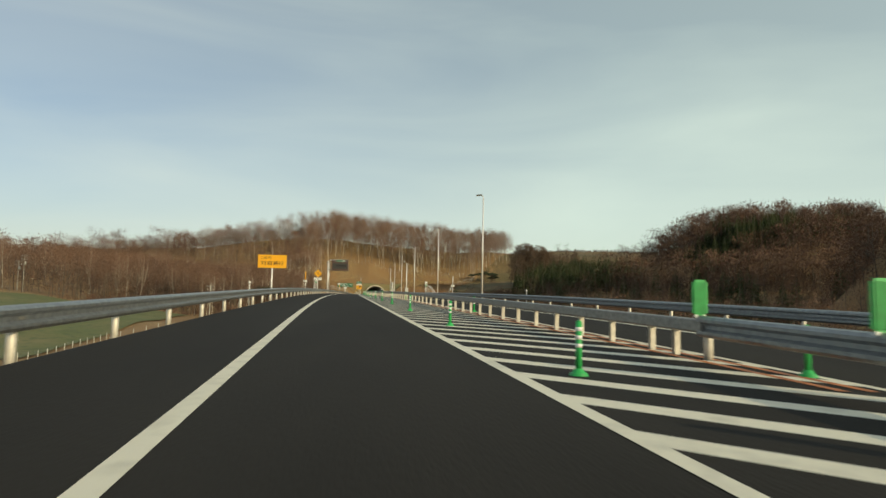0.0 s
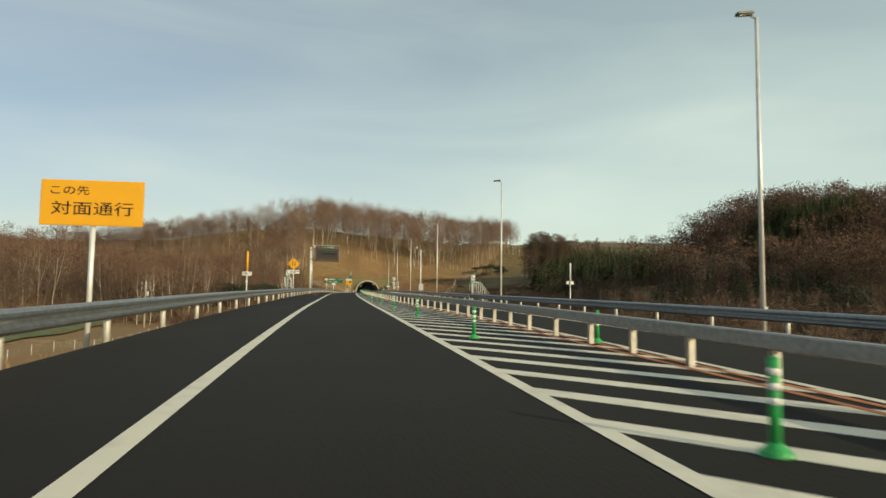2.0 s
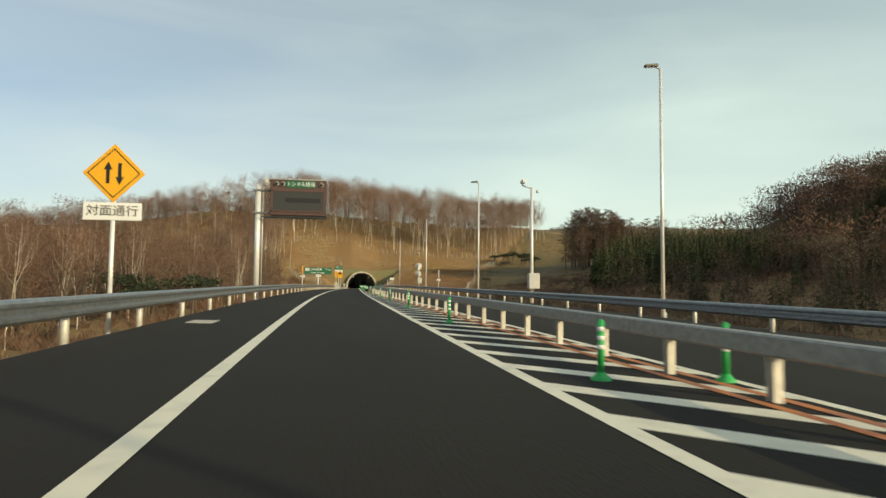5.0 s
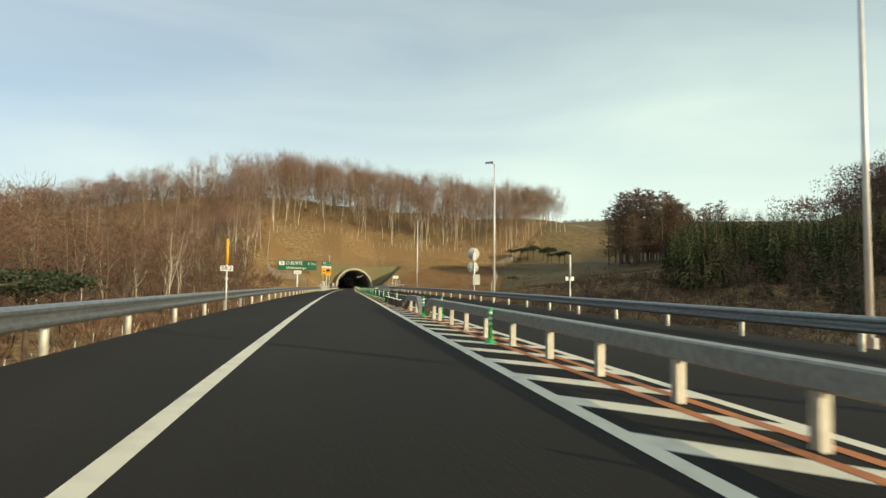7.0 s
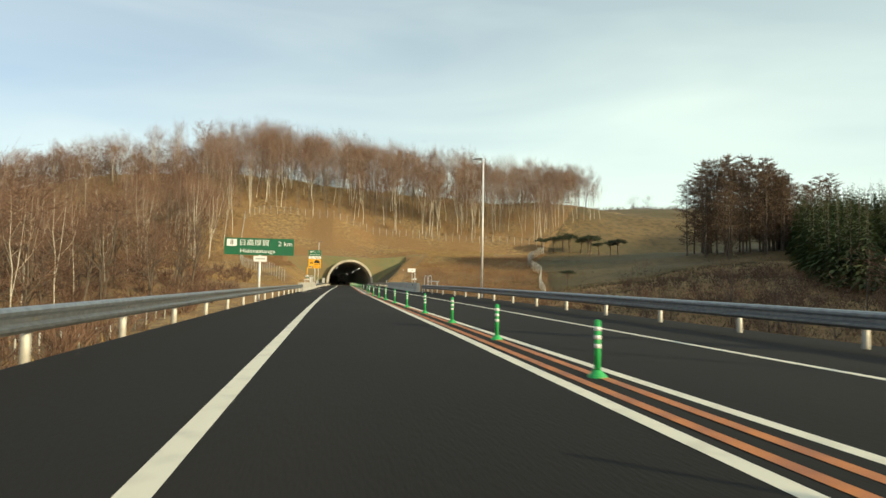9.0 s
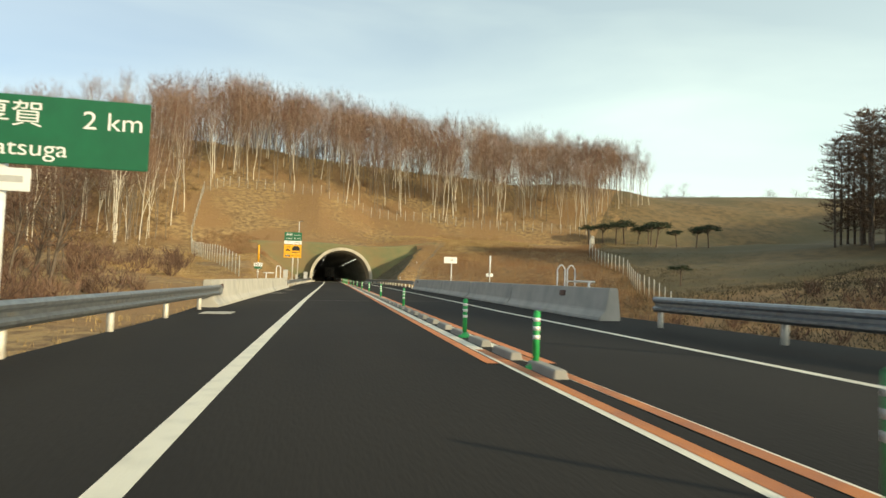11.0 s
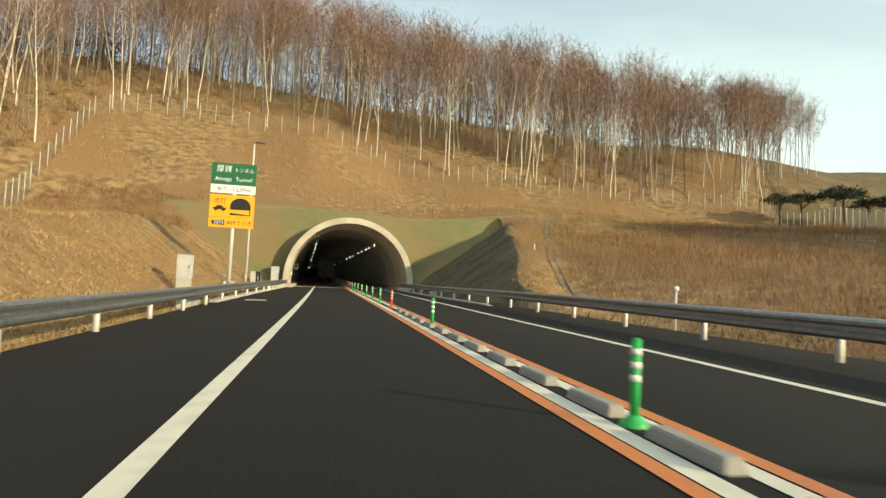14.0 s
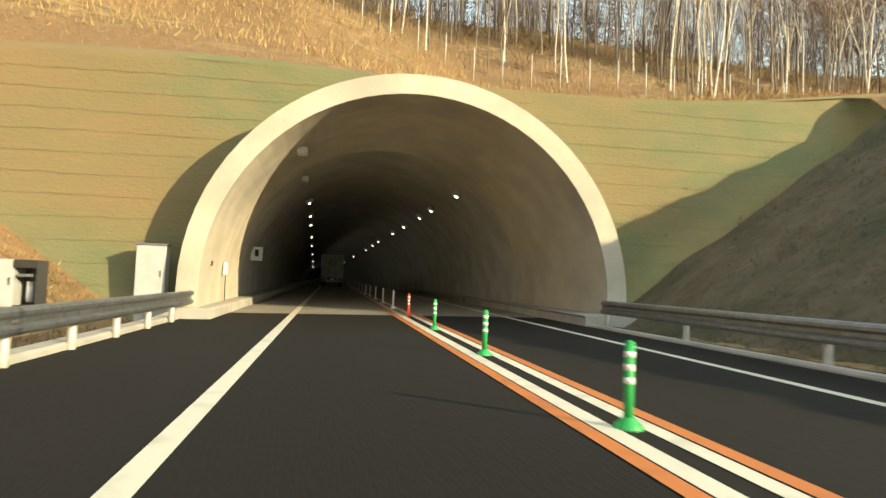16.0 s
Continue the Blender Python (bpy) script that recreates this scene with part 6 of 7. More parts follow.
NEEDLES = material("dark_spruce_needles", (0.062, 0.092, 0.035), 0.85, second=(0.112, 0.132, 0.05), scale=0.14, mix=(0.45, 0.65), vary=0.22, island=True)
PINE_NEEDLES = material("pine_needles", (0.032, 0.046, 0.02), 0.85, vary=0.4, island=True)
PINE_BARK = material("reddish_pine_bark", (0.13, 0.085, 0.06), 0.9, second=(0.09, 0.065, 0.048), scale=3)
STRAW = material("dry_golden_grass", (0.38, 0.26, 0.105), 0.9, vary=0.25, island=True)
RUSSET = material("russet_brush", (0.25, 0.135, 0.062), 0.9, second=(0.30, 0.185, 0.085), scale=0.25, mix=(0.45, 0.65), vary=0.2, island=True)
LOW_GREEN = material("short_green_grass", (0.105, 0.125, 0.04), 0.95, second=(0.17, 0.15, 0.06), scale=0.15, third=(0.08, 0.10, 0.035), third_scale=0.6, bump=0.8, bump_scale=3)

birches = [bare_tree(s, 17.5, 0.095, 0.42, 3.6, 480, 0.0155, 9) for s in (1, 2, 3, 4)]
greys = [bare_tree(s, 17.0, 0.09, 0.40, 4.0, 540, 0.016, 11) for s in (11, 12, 13, 14)]
lows = [round_tree(s, 12.0, 0.15, 620, 0.028, 0.34, 0.28, 4, 9, 0.09) for s in (21, 22, 23)]
mids = [round_tree(s, 12.0, 0.13, 260, 0.062, 0.36, 0.06, 3, 7, 0.075) for s in (27, 28, 29)]
fars = [round_tree(s, 12.0, 0.15, 300, 0.12, 0.40, 0.08, 3, 7, 0.07) for s in (24, 25, 26)]
larches = [larch(s, 20.0, 4.8) for s in (31, 32, 33)]
spruces = [conifer(s, 15.0, 3.3) for s in (41, 42, 43)]
near_spruces = [conifer(s, 15.0, 3.1, 40, 40, 0.05) for s in (44, 45, 46)]
pines = [flat_pine(s, 4.6) for s in (51, 52, 53)]
bushes = [bush(s, 1.7, 70, 0.03) for s in (61, 62)]

TREE_MESH = {}


def tree_thing(name, kind, key, x, y, z, a, sc, mats, label, category, group):
    """A tree of its own: an empty at its foot, with trunk and crown."""
    if key not in TREE_MESH:
        (bv, bf), (tv, tf) = split(kind)
        TREE_MESH[key] = (soup_mesh("trunk", bv, bf, np.zeros(len(bf)), [mats[0]]), soup_mesh("crown", tv, tf, np.zeros(len(tf)), [mats[1]]))
    e = new(name)
    e.matrix_world = Matrix.Translation(spot(x, y, z)) @ Matrix.Rotation(a, 4, "Z") @ Matrix.Diagonal((sc, sc, sc, 1))
    tagged(e, label, category, group)
    for nm, me in zip(("trunk", "crown"), TREE_MESH[key]):
        o = new(nm, me)
        o.parent = e
    return e


def scatter(rng, n, x0, x1, y0, y1, ok):
    out, tries = [], 0
    while len(out) < n and tries < n * 30:
        tries += 1
        x, y = rng.uniform(x0, x1), rng.uniform(y0, y1)
        if ok(x, y):
            out.append((x, y))
    xs, ys = np.array([p[0] for p in out]), np.array([p[1] for p in out])
    return list(zip(xs.tolist(), ys.tolist(), ground_z(xs, ys).tolist()))


FENCE = [(-11.6, 405), (-15.2, 419), (-19.5, 437), (-23.7, 456), (-26.2, 472), (-26.6, 482), (-27.3, 495.8), (-22.6, 503.7), (-15, 508), (-4, 506.5), (8, 507), (18, 505), (30, 503.6), (46.9, 504.5), (62, 500), (57, 482), (49, 462), (43.5, 446), (39.5, 418.5), (35.1, 403.5), (32, 388)]


def behind_fence(x, y, gap=1.5):
    """Up the hill from the fence's upper run, or left of its left run."""
    if x < -27:
        return y > 395 + min(60, (-27 - x) * 0.2)
    fy = np.interp(x, [p[0] for p in FENCE[6:15]], [p[1] for p in FENCE[6:15]])
    return y > fy + gap


rng = random.Random(7)
# birch wood on the tunnel hill, thickest along its lower edge
def hill_spots(n):
    out = []
    while len(out) < n:
        x = rng.uniform(-140, 92)
        lo = 430 if x < -27 else float(np.interp(x, [q[0] for q in FENCE[6:15]] + [92], [q[1] for q in FENCE[6:15]] + [532])) + 2.0
        y = lo + (592 - lo) * rng.random() ** 1.2
        if x < -27 and (y < 455 - (x + 27) * 0.1 or rng.random() < 0.25):
            continue
        out.append((x, y))
    xs, ys = np.array(out).T
    return list(zip(xs.tolist(), ys.tolist(), ground_z(xs, ys).tolist()))


spots = hill_spots(980) + scatter(rng, 70, -52, -28.5, 432, 502, lambda x, y: y > 440 or x < -32) + scatter(random.Random(71), 30, -40, -22, 503, 550, lambda x, y: True)
spots.sort(key=lambda p: p[1] + abs(p[0]) * 0.2)
far = []
for i, (x, y, z) in enumerate(spots):
    k = rng.randrange(4)
    birch = rng.random() < 0.38
    a, sc = rng.uniform(0, 6.28), rng.uniform(0.72, 1.0) * float(np.interp(x, [-140, -70, -45, -25, 0, 40, 85], [0.78, 0.90, 1.17, 1.26, 1.24, 1.16, 0.98]))
    if i < 200:
        tree_thing("birch_tree" if birch else "bare_tree", (birches if birch else greys)[k], ("b" if birch else "g") + str(k), x, y, z, a, sc,
                   (BIRCH_BARK, TWIGS) if birch else (GREY_BARK, TWIGS),
                   "slender leafless birch with pale bark on the hillside" if birch else "leafless grey-brown tree on the grassy hillside", "tree", "hillside trees")
    else:
        far.append((birch, k, x, y, z, a, sc))
forest_stuff("birch_wood", birches, [(k, x, y, z, a, sc) for b, k, x, y, z, a, sc in far if b], [BIRCH_BARK, TWIGS], "dense wood of leafless pale birches on the hill", "woodland")
forest_stuff("bare_wood", greys, [(k, x, y, z, a, sc) for b, k, x, y, z, a, sc in far if not b], [GREY_BARK, TWIGS], "dense wood of leafless brown trees on the hill", "woodland")

# left-hand wood, below the road
def wood_edge(y):
    return -float(np.interp(y, [200, 212, 240, 265, 330, 395, 430], [40, 32, 28, 23, 24, 23, 26]))


spots = scatter(rng, 900, -215, -22, 204, 520, lambda x, y: x < wood_edge(y) - rng.random() * 2 and y > 206 + max(0, -x - 75) * 0.35 and not behind_fence(x, y) and rng.random() < (1 if x > -80 else 0.6))
spots.sort(key=lambda p: -p[0] + max(0, p[1] - 225) * 0.25)
far = []
for i, (x, y, z) in enumerate(spots):
    k, pick = rng.randrange(3), rng.random()
    a, sc = rng.uniform(0, 6.28), rng.uniform(0.75, 1.12)
    if i < 90:
        if pick < 0.28:
            tree_thing("birch_tree", birches[k], "b%d" % k, x, y, z, a, sc * 0.72, (BIRCH_BARK, TWIGS), "leafless white birch at the wood's edge below the road", "tree", "roadside trees")
        else:
            tree_thing("bare_tree", lows[k], "l%d" % k, x, y, z, a, sc, (BROWN_BARK, RED_TWIGS), "leafless spreading brown tree at the wood's edge", "tree", "roadside trees")
    else:
        far.append((pick < 0.15, k, x, y, z, a, sc))
forest_stuff("valley_birch_wood", birches, [(k, x, y, z, a, sc * 0.75) for b, k, x, y, z, a, sc in far if b], [BIRCH_BARK, TWIGS], "leafless birches scattered through the valley wood", "woodland")
forest_stuff("valley_edge_wood", lows, [(k, x, y, z, a, sc) for b, k, x, y, z, a, sc in far if not b and x > -62], [BROWN_BARK, RED_TWIGS], "reddish-brown leafless trees along the wood's edge", "woodland")
forest_stuff("valley_wood", mids, [(k, x, y, z, a, sc) for b, k, x, y, z, a, sc in far if not b and x <= -62], [BROWN_BARK, RED_TWIGS], "reddish-brown leafless wood filling the valley side", "woodland")
# wood on the hill's left flank
spots = scatter(rng, 430, -185, -42, 428, 575, lambda x, y: behind_fence(x, y) and (x < -60 or rng.random() < 0.5)) + scatter(rng, 420, -215, -34, 530, 600, lambda x, y: True)
forest_stuff("flank_wood", mids, [(rng.randrange(3), x, y, z, rng.uniform(0, 6.28), rng.uniform(0.6, 0.92)) for x, y, z in spots], [BROWN_BARK, RED_TWIGS], "dense reddish-brown leafless wood on the hill's flank", "woodland")
# low brown trees filling the back of the hill wood
spots = scatter(rng, 200, -40, 92, 548, 600, lambda x, y: True)
forest_stuff("back_wood", mids, [(rng.randrange(3), x, y, z, rng.uniform(0, 6.28), rng.uniform(0.7, 1.05)) for x, y, z in spots], [GREY_BARK, TWIGS], "low leafless brown trees behind the birches", "woodland")
# far woods behind on the left
spots = scatter(rng, 330, -520, -130, 320, 720, lambda x, y: x < -200 or y > 380)
forest_stuff("far_wood", fars, [(rng.randrange(3), x, y, z, rng.uniform(0, 6.28), rng.uniform(1.0, 1.5)) for x, y, z in spots], [BROWN_BARK, RED_TWIGS], "distant brown wood on the far hills", "woodland")

# right-hand hill: two plantations of spruce below, bare trees above
def plantation(x, y):
    return (350 - (x - 58) * 0.3 < y < 350 + (x - 58) / 0.53 and 58 < x < 112) or (140 < x < 185 and 338 < y < 420 and natural(x, y) < 33 and not (abs(x - 150) < 9 and y > 365))


spots = scatter(rng, 500, 56, 182, 334, 434, plantation)
spots.sort(key=lambda p: p[1] - 0.5 * p[0])
for i, (x, y, z) in enumerate(spots[:60]):
    tree_thing("spruce_tree", near_spruces[i % 3], "s%d" % (i % 3), x, y, z, rng.uniform(0, 6.28), rng.uniform(0.72, 1.04), (BROWN_BARK, NEEDLES),
               "dark green spruce at the edge of a plantation", "tree", "plantation spruces")
forest_stuff("spruce_plantation", spruces, [(rng.randrange(3), x, y, z, rng.uniform(0, 6.28), rng.uniform(0.6, 0.92)) for x, y, z in spots[60:]],
             [BROWN_BARK, NEEDLES], "dense dark green spruce plantation on the lower slope", "woodland")
spots = scatter(rng, 1000, 85, 320, 150, 520, lambda x, y: natural(x, y) > 6 and x < 0.655 * y - 4 and y < 400 + (x - 95) * 0.7 and not plantation(x, y) and (y < 325 or x > 165 or natural(x, y) > 20 + 6 * math.sin(x * 0.3 + y * 0.1)))
forest_stuff("hill_wood", fars, [(rng.randrange(3), x, y, z, rng.uniform(0, 6.28), rng.uniform(0.65, 1.3)) for x, y, z in spots],
             [BROWN_BARK, RED_TWIGS], "brown leafless wood covering the hill", "woodland")
spots = scatter(rng, 80, 160, 215, 330, 400, lambda x, y: natural(x, y) > 20 and abs(y - 370 + (x - 160) * 0.6) < 22)
forest_stuff("hill_spruces", spruces, [(rng.randrange(3), x, y, z, rng.uniform(0, 6.28), rng.uniform(0.7, 1.0)) for x, y, z in spots], [BROWN_BARK, NEEDLES], "dark spruces dotted through the hill wood", "woodland")
spots = scatter(random.Random(72), 75, 62, 135, 190, 335, lambda x, y: natural(x, y) < 22 and x > 62 + (335 - y) * 0.12)
forest_stuff("valley_spruces", spruces, [(i % 3, x, y, z, i * 1.3, 0.55 + 0.35 * ((i * 7) % 10) / 10) for i, (x, y, z) in enumerate(spots)], [BROWN_BARK, NEEDLES], "dark spruces standing among the valley scrub", "woodland")
# low bare trees in the right-hand valley
spots = scatter(rng, 420, 26, 150, 120, 352, lambda x, y: x > 26 + rng.random() * 30 and natural(x, y) < 20 and y < 346 - max(0, x - 60) * 0.3)
for i, (x, y, z) in enumerate(sorted(spots, key=lambda p: p[0])):
    if i < 30:
        tree_thing("bare_tree", lows[i % 3], "l%d" % (i % 3), x, y, z, rng.uniform(0, 6.28), rng.uniform(0.45, 0.8), (BROWN_BARK, RED_TWIGS), "low leafless brown tree in the valley bottom", "tree", "valley trees")
forest_stuff("valley_scrub", mids, [(rng.randrange(3), x, y, z, rng.uniform(0, 6.28), rng.uniform(0.45, 0.85)) for x, y, z in sorted(spots, key=lambda p: p[0])[30:]], [BROWN_BARK, RED_TWIGS], "brown leafless scrub along the valley bottom", "woodland")
# brush on the shaded valley side, also there to darken the bright ground
spots = scatter(rng, 1000, 14, 66, 225, 396, lambda x, y: x - float(road_x(y)) > float(RIGHT_EDGE(y)) + 3 and y < 384 and rng.random() < 0.3 + 0.7 * min(1, (x - 14) / 20))
forest_stuff("valley_brush", bushes, [(rng.randrange(2), x, y, z, rng.uniform(0, 6.28), rng.uniform(0.5, 1.1)) for x, y, z in spots], [BROWN_BARK, RED_TWIGS], "low brown brush on the valley side", "brush")
# brown scrub at the foot of the left-hand bank
spots = scatter(rng, 1100, -75, -13, 206, 430, lambda x, y: x < wood_edge(y) + 6 and rng.random() < (1 if x > -45 else 0.5))
forest_stuff("bank_scrub", bushes, [(rng.randrange(2), x, y, z, rng.uniform(0, 6.28), rng.uniform(0.5, 1.5)) for x, y, z in spots], [BROWN_BARK, RED_TWIGS], "low reddish-brown scrub along the foot of the bank", "brush")
# brown undergrowth among the hillside trees, scrub along the pasture's skyline
spots = scatter(rng, 800, -75, -28.5, 428, 540, lambda x, y: True) + scatter(rng, 200, -27, 60, 505, 560, lambda x, y: behind_fence(x, y, 3.0))
forest_stuff("hill_undergrowth", bushes, [(rng.randrange(2), x, y, z, rng.uniform(0, 6.28), rng.uniform(0.4, 1.2)) for x, y, z in spots], [BROWN_BARK, UNDER], "brown bare undergrowth among the hillside trees", "brush")
spots = scatter(rng, 420, 120, 330, 636, 664, lambda x, y: True)
forest_stuff("skyline_scrub", bushes, [(rng.randrange(2), x, y, z, rng.uniform(0, 6.28), rng.uniform(0.7, 1.5)) for x, y, z in spots], [BROWN_BARK, RED_TWIGS], "dark bare scrub along the skyline of the pasture", "brush")
# clump of tall larches
for i, (x, y, z) in enumerate(scatter(rng, 36, 64, 92, 396, 428, lambda x, y: ((x - 78) / 10.5) ** 2 + ((y - 413) / 13) ** 2 < 1)):
    tree_thing("larch_tree", larches[i % 3], "r%d" % (i % 3), x, y, z, rng.uniform(0, 6.28), rng.uniform(0.93, 1.08) * (1 - 0.25 * (((x - 78) / 10.5) ** 2 + ((y - 413) / 13) ** 2)), (BROWN_BARK, LARCH_TWIGS), "tall leafless larch in a dark clump", "tree", "larch clump")
for i, (x, y, z) in enumerate(scatter(rng, 24, 84, 106, 404, 432, lambda x, y: abs(y - 417 - (x - 95) * 0.5) < 9)):
    tree_thing("larch_tree", larches[i % 3], "r%d" % (i % 3), x, y, z, rng.uniform(0, 6.28), rng.uniform(0.66, 0.8), (BROWN_BARK, LARCH_TWIGS), "leafless larch between the clump and the spruces", "tree", "larch clump")
# row of small flat-topped pines on the slope
for i, (x, y) in enumerate(((60, 494), (63.5, 494.5), (65, 490), (67.5, 491), (71, 492), (73, 490), (70.5, 483), (69, 477), (66, 460), (66, 452), (67.5, 450), (41, 405))):
    tree_thing("pine_tree", pines[i % 3], "p%d" % (i % 3), x, y, ground_at(x, y), i * 1.7, (1.0 if i < 8 else 0.8 if i < 11 else 0.35) + 0.09 * (i % 4), (PINE_BARK, PINE_NEEDLES), "small flat-topped pine on the open slope", "tree", "slope pines")
for i, (x, y) in enumerate(((-27, 240), (-29, 249), (-24.5, 254), (-31, 257), (-25.5, 262), (-33, 246), (-29, 266))):
    tree_thing("pine_tree", pines[i % 3], "p%d" % (i % 3), x, y, ground_at(x, y), i * 2.1, 1.1 + 0.12 * (i % 3), (PINE_BARK, PINE_NEEDLES), "bushy green pine at the foot of the bank", "tree", "bank pines")
# lone trees on the skyline pasture
for i, (x, y) in enumerate(((146, 642), (196, 648), (201, 652), (209, 646), (217, 650), (152, 640))):
    tree_thing("bare_tree", lows[i % 3], "l%d" % (i % 3), x, y, ground_at(x, y), i * 1.1, 0.62, (BROWN_BARK, RED_TWIGS), "lone leafless tree on the skyline pasture", "tree", "pasture trees")


# ---- grass and brush ----
def tufts(name, spots, blades, h0, h1, width, spread, mat, label, seed, bend=0.35):
    g = np.random.default_rng(seed)
    n = len(spots)
    p = np.repeat(np.array(spots), blades, axis=0)
    p[:, 1] = along(p[:, 0], p[:, 1])
    p[:, :2] += g.normal(0, spread, (n * blades, 2))
    h = g.uniform(h0, h1, (n * blades, 1))
    lean = g.normal(0, bend, (n * blades, 2)) * h
    w = g.uniform(0, 2 * np.pi, n * blades)
    side = np.stack([np.cos(w), np.sin(w), 0 * w], 1) * width * g.uniform(0.6, 1.4, (n * blades, 1))
    tip = p + np.concatenate([lean, h], 1)
    v = np.stack([p - side, p + side, tip], 1).reshape(-1, 3)
    v[:, 2] -= 0.03
    f = np.arange(len(v)).reshape(-1, 3)
    return tagged(new(name, soup_mesh(name, v, f, np.zeros(len(f)), [mat])), label, "grass", kind="stuff")


def fence_x(y):
    """Where the hill fence runs down the right-hand slope."""
    low = FENCE[:13:-1]
    return np.interp(y, [p[1] for p in low] + [560, 640, 720], [p[0] for p in low] + [92, 112, 120])


def strew(seed, n, x0, x1, y0, y1, keep, on_face=False):
    """Random feet of grass on the ground where keep(x, y) allows, clear of road and portal."""
    g = np.random.default_rng(seed)
    x, y = g.uniform(x0, x1, n), g.uniform(y0, y1, n)
    u = x - road_x(y)
    m = ((u < LEFT_EDGE(y) - 0.25) | (u > RIGHT_EDGE(y) + 0.2) | (y > PORTAL_Y + 1)) & ~((np.abs(x - 2) < 17) & (y > PORTAL_Y - 1.2) & (y < PORTAL_Y + 2.5)) & keep(x, y, g)
    x, y = x[m], y[m]
    face = (x > 5) & (y > 426) & (y < 473.6) & (natural(x, y) - ground_z(x, y) > 0.04)
    x, y = x[face == on_face], y[face == on_face]
    return np.stack([x, y, ground_z(x, y) + (0.08 if on_face else 0.0)], 1)


def patch(x, y, s, ph):
    return np.sin(x * s + ph) * np.cos(y * s * 0.8 + 2 * ph) + 0.6 * np.sin(x * s * 2.3 + y * s * 1.7 + ph)


TAN = material("dry_tan_grass", (0.34, 0.21, 0.088), 0.9, vary=0.25, island=True)
# brown grass, its colour lowered to carry the valley side's shade
DULL = material("darkened_brown_grass", (0.095, 0.075, 0.042), 0.95, vary=0.4, island=True)
WEED_GREEN = material("low_green_weeds", (0.12, 0.125, 0.042), 0.9, vary=0.35, island=True)
OLIVE = material("green_brown_weeds", (0.115, 0.088, 0.04), 0.9, vary=0.4, island=True)
gutter_x = lambda y: np.interp(y, [p[1] for p in GUTTER[::-1]], [p[0] for p in GUTTER[::-1]])
off_face = lambda x, y: ground_z(x, y) > natural(x, y) - 0.12
sp = strew(1, 42000, -27, 40, 394, 505, lambda x, y, g: np.where((x < 0) | (y > 474), True, (ground_z(x, y) > natural(x, y) - 0.15) & (g.random(len(x)) < 0.7)))
tufts("tan_grass", sp, 5, 0.05, 0.2, 0.009, 0.2, TAN, "short dry tan grass over the cutting", 1)
sp = strew(2, 22000, -46, 46, 394, 512, lambda x, y, g: ((patch(x, y, 0.13, 0.4) > 0.0) & (x < -24) & (y > 410)) | ((patch(x, y, 0.13, 0.4) > 0.3) & (y > 495)) | ((x > 12) & (x < 38) & (y > 452 + (x - 12) * 0.55) & (y < 488)))
tufts("golden_grass", sp, 6, 0.10, 0.36, 0.011, 0.22, STRAW, "tall golden dwarf bamboo and dry grass in patches", 2, 0.7)
SASA = material("golden_dwarf_bamboo_leaf", (0.42, 0.29, 0.125), 0.8, second=(0.28, 0.18, 0.075), scale=0.5, mix=(0.45, 0.65), vary=0.3, island=True)
sp = strew(10, 30000, -27, -5.5, 398, 474, lambda x, y, g: (patch(x, y, 0.2, 0.9) > -0.75) & ~((y > 462) & (x < -12)) & (g.random(len(x)) < np.interp(y, [440, 462], [1.0, 0.25])))
tufts("dwarf_bamboo", sp, 7, 0.05, 0.2, 0.0125, 0.2, SASA, "dense golden dwarf bamboo on the bank", 10, 0.9)
sp = strew(11, 2600, -25, -12, 462, 482, lambda x, y, g: np.abs(y - 470 - 0.5 * (x + 20)) < 6 + 2 * patch(x, y, 0.4, 0.5))
tufts("red_brush", sp, 6, 0.2, 0.7, 0.018, 0.25, RUSSET, "patch of red-brown brush at the foot of the hill", 11)
sp = strew(12, 24000, 11, 72, 215, 400, lambda x, y, g: x - road_x(y) > RIGHT_EDGE(y) + 2)
tufts("valley_grass", sp, 4, 0.15, 0.5, 0.05, 0.5, DULL, "brown grass and brush on the valley side, darkened for its shade", 12, 0.6)
sp = strew(13, 11000, 12.5, 42, 450, 500, lambda x, y, g: (y > 450 + (x - 12) * 0.62 + 4 * patch(x, y, 0.3, 0.4)) & (y < 497) & (x > gutter_x(y) + 0.7) & off_face(x, y))
tufts("ridge_bamboo", sp, 6, 0.15, 0.42, 0.02, 0.25, SASA, "golden dwarf bamboo on top of the ridge", 13, 0.8)
sp = strew(3, 24000, -80, 80, 480, 560, lambda x, y, g: g.random(len(x)) < 0.8)
tufts("woodland_grass", sp, 4, 0.2, 0.5, 0.03, 0.3, STRAW, "dry grass under the hillside birches", 3)
sp = strew(4, 40000, 9, 78, 384, 488, lambda x, y, g: (x < fence_x(y) + 1.5) & (x > gutter_x(y) + 0.9 + 0.5 * patch(x, y, 0.5, 0.7)) & (y < 462 + (x - 20) * 0.45 + 5 * patch(x, y, 0.1, 1.1)) & (g.random(len(x)) < np.clip((x - 9 + 3 * patch(x, y, 0.2, 0.2)) / 12, 0.15, 1)))
tufts("russet_brush", sp, 5, 0.35, 1.0, 0.012, 0.35, RUSSET, "russet reedy brush on the slope beside the cutting", 4)
sp = strew(15, 16000, 7, 30, 428, 482, lambda x, y, g: off_face(x, y) & (x < gutter_x(y) + 3) & (np.abs(x - gutter_x(y)) > 0.35) & (patch(x, y, 0.4, 2.1) > -0.7))
tufts("slope_grass", sp, 5, 0.06, 0.26, 0.015, 0.15, TAN, "dry tan grass between the brush and the guard rail", 15)
sp = strew(5, 10000, 7, 60, 384, 428, lambda x, y, g: (patch(x, y, 0.16, 2.1) > -0.3))
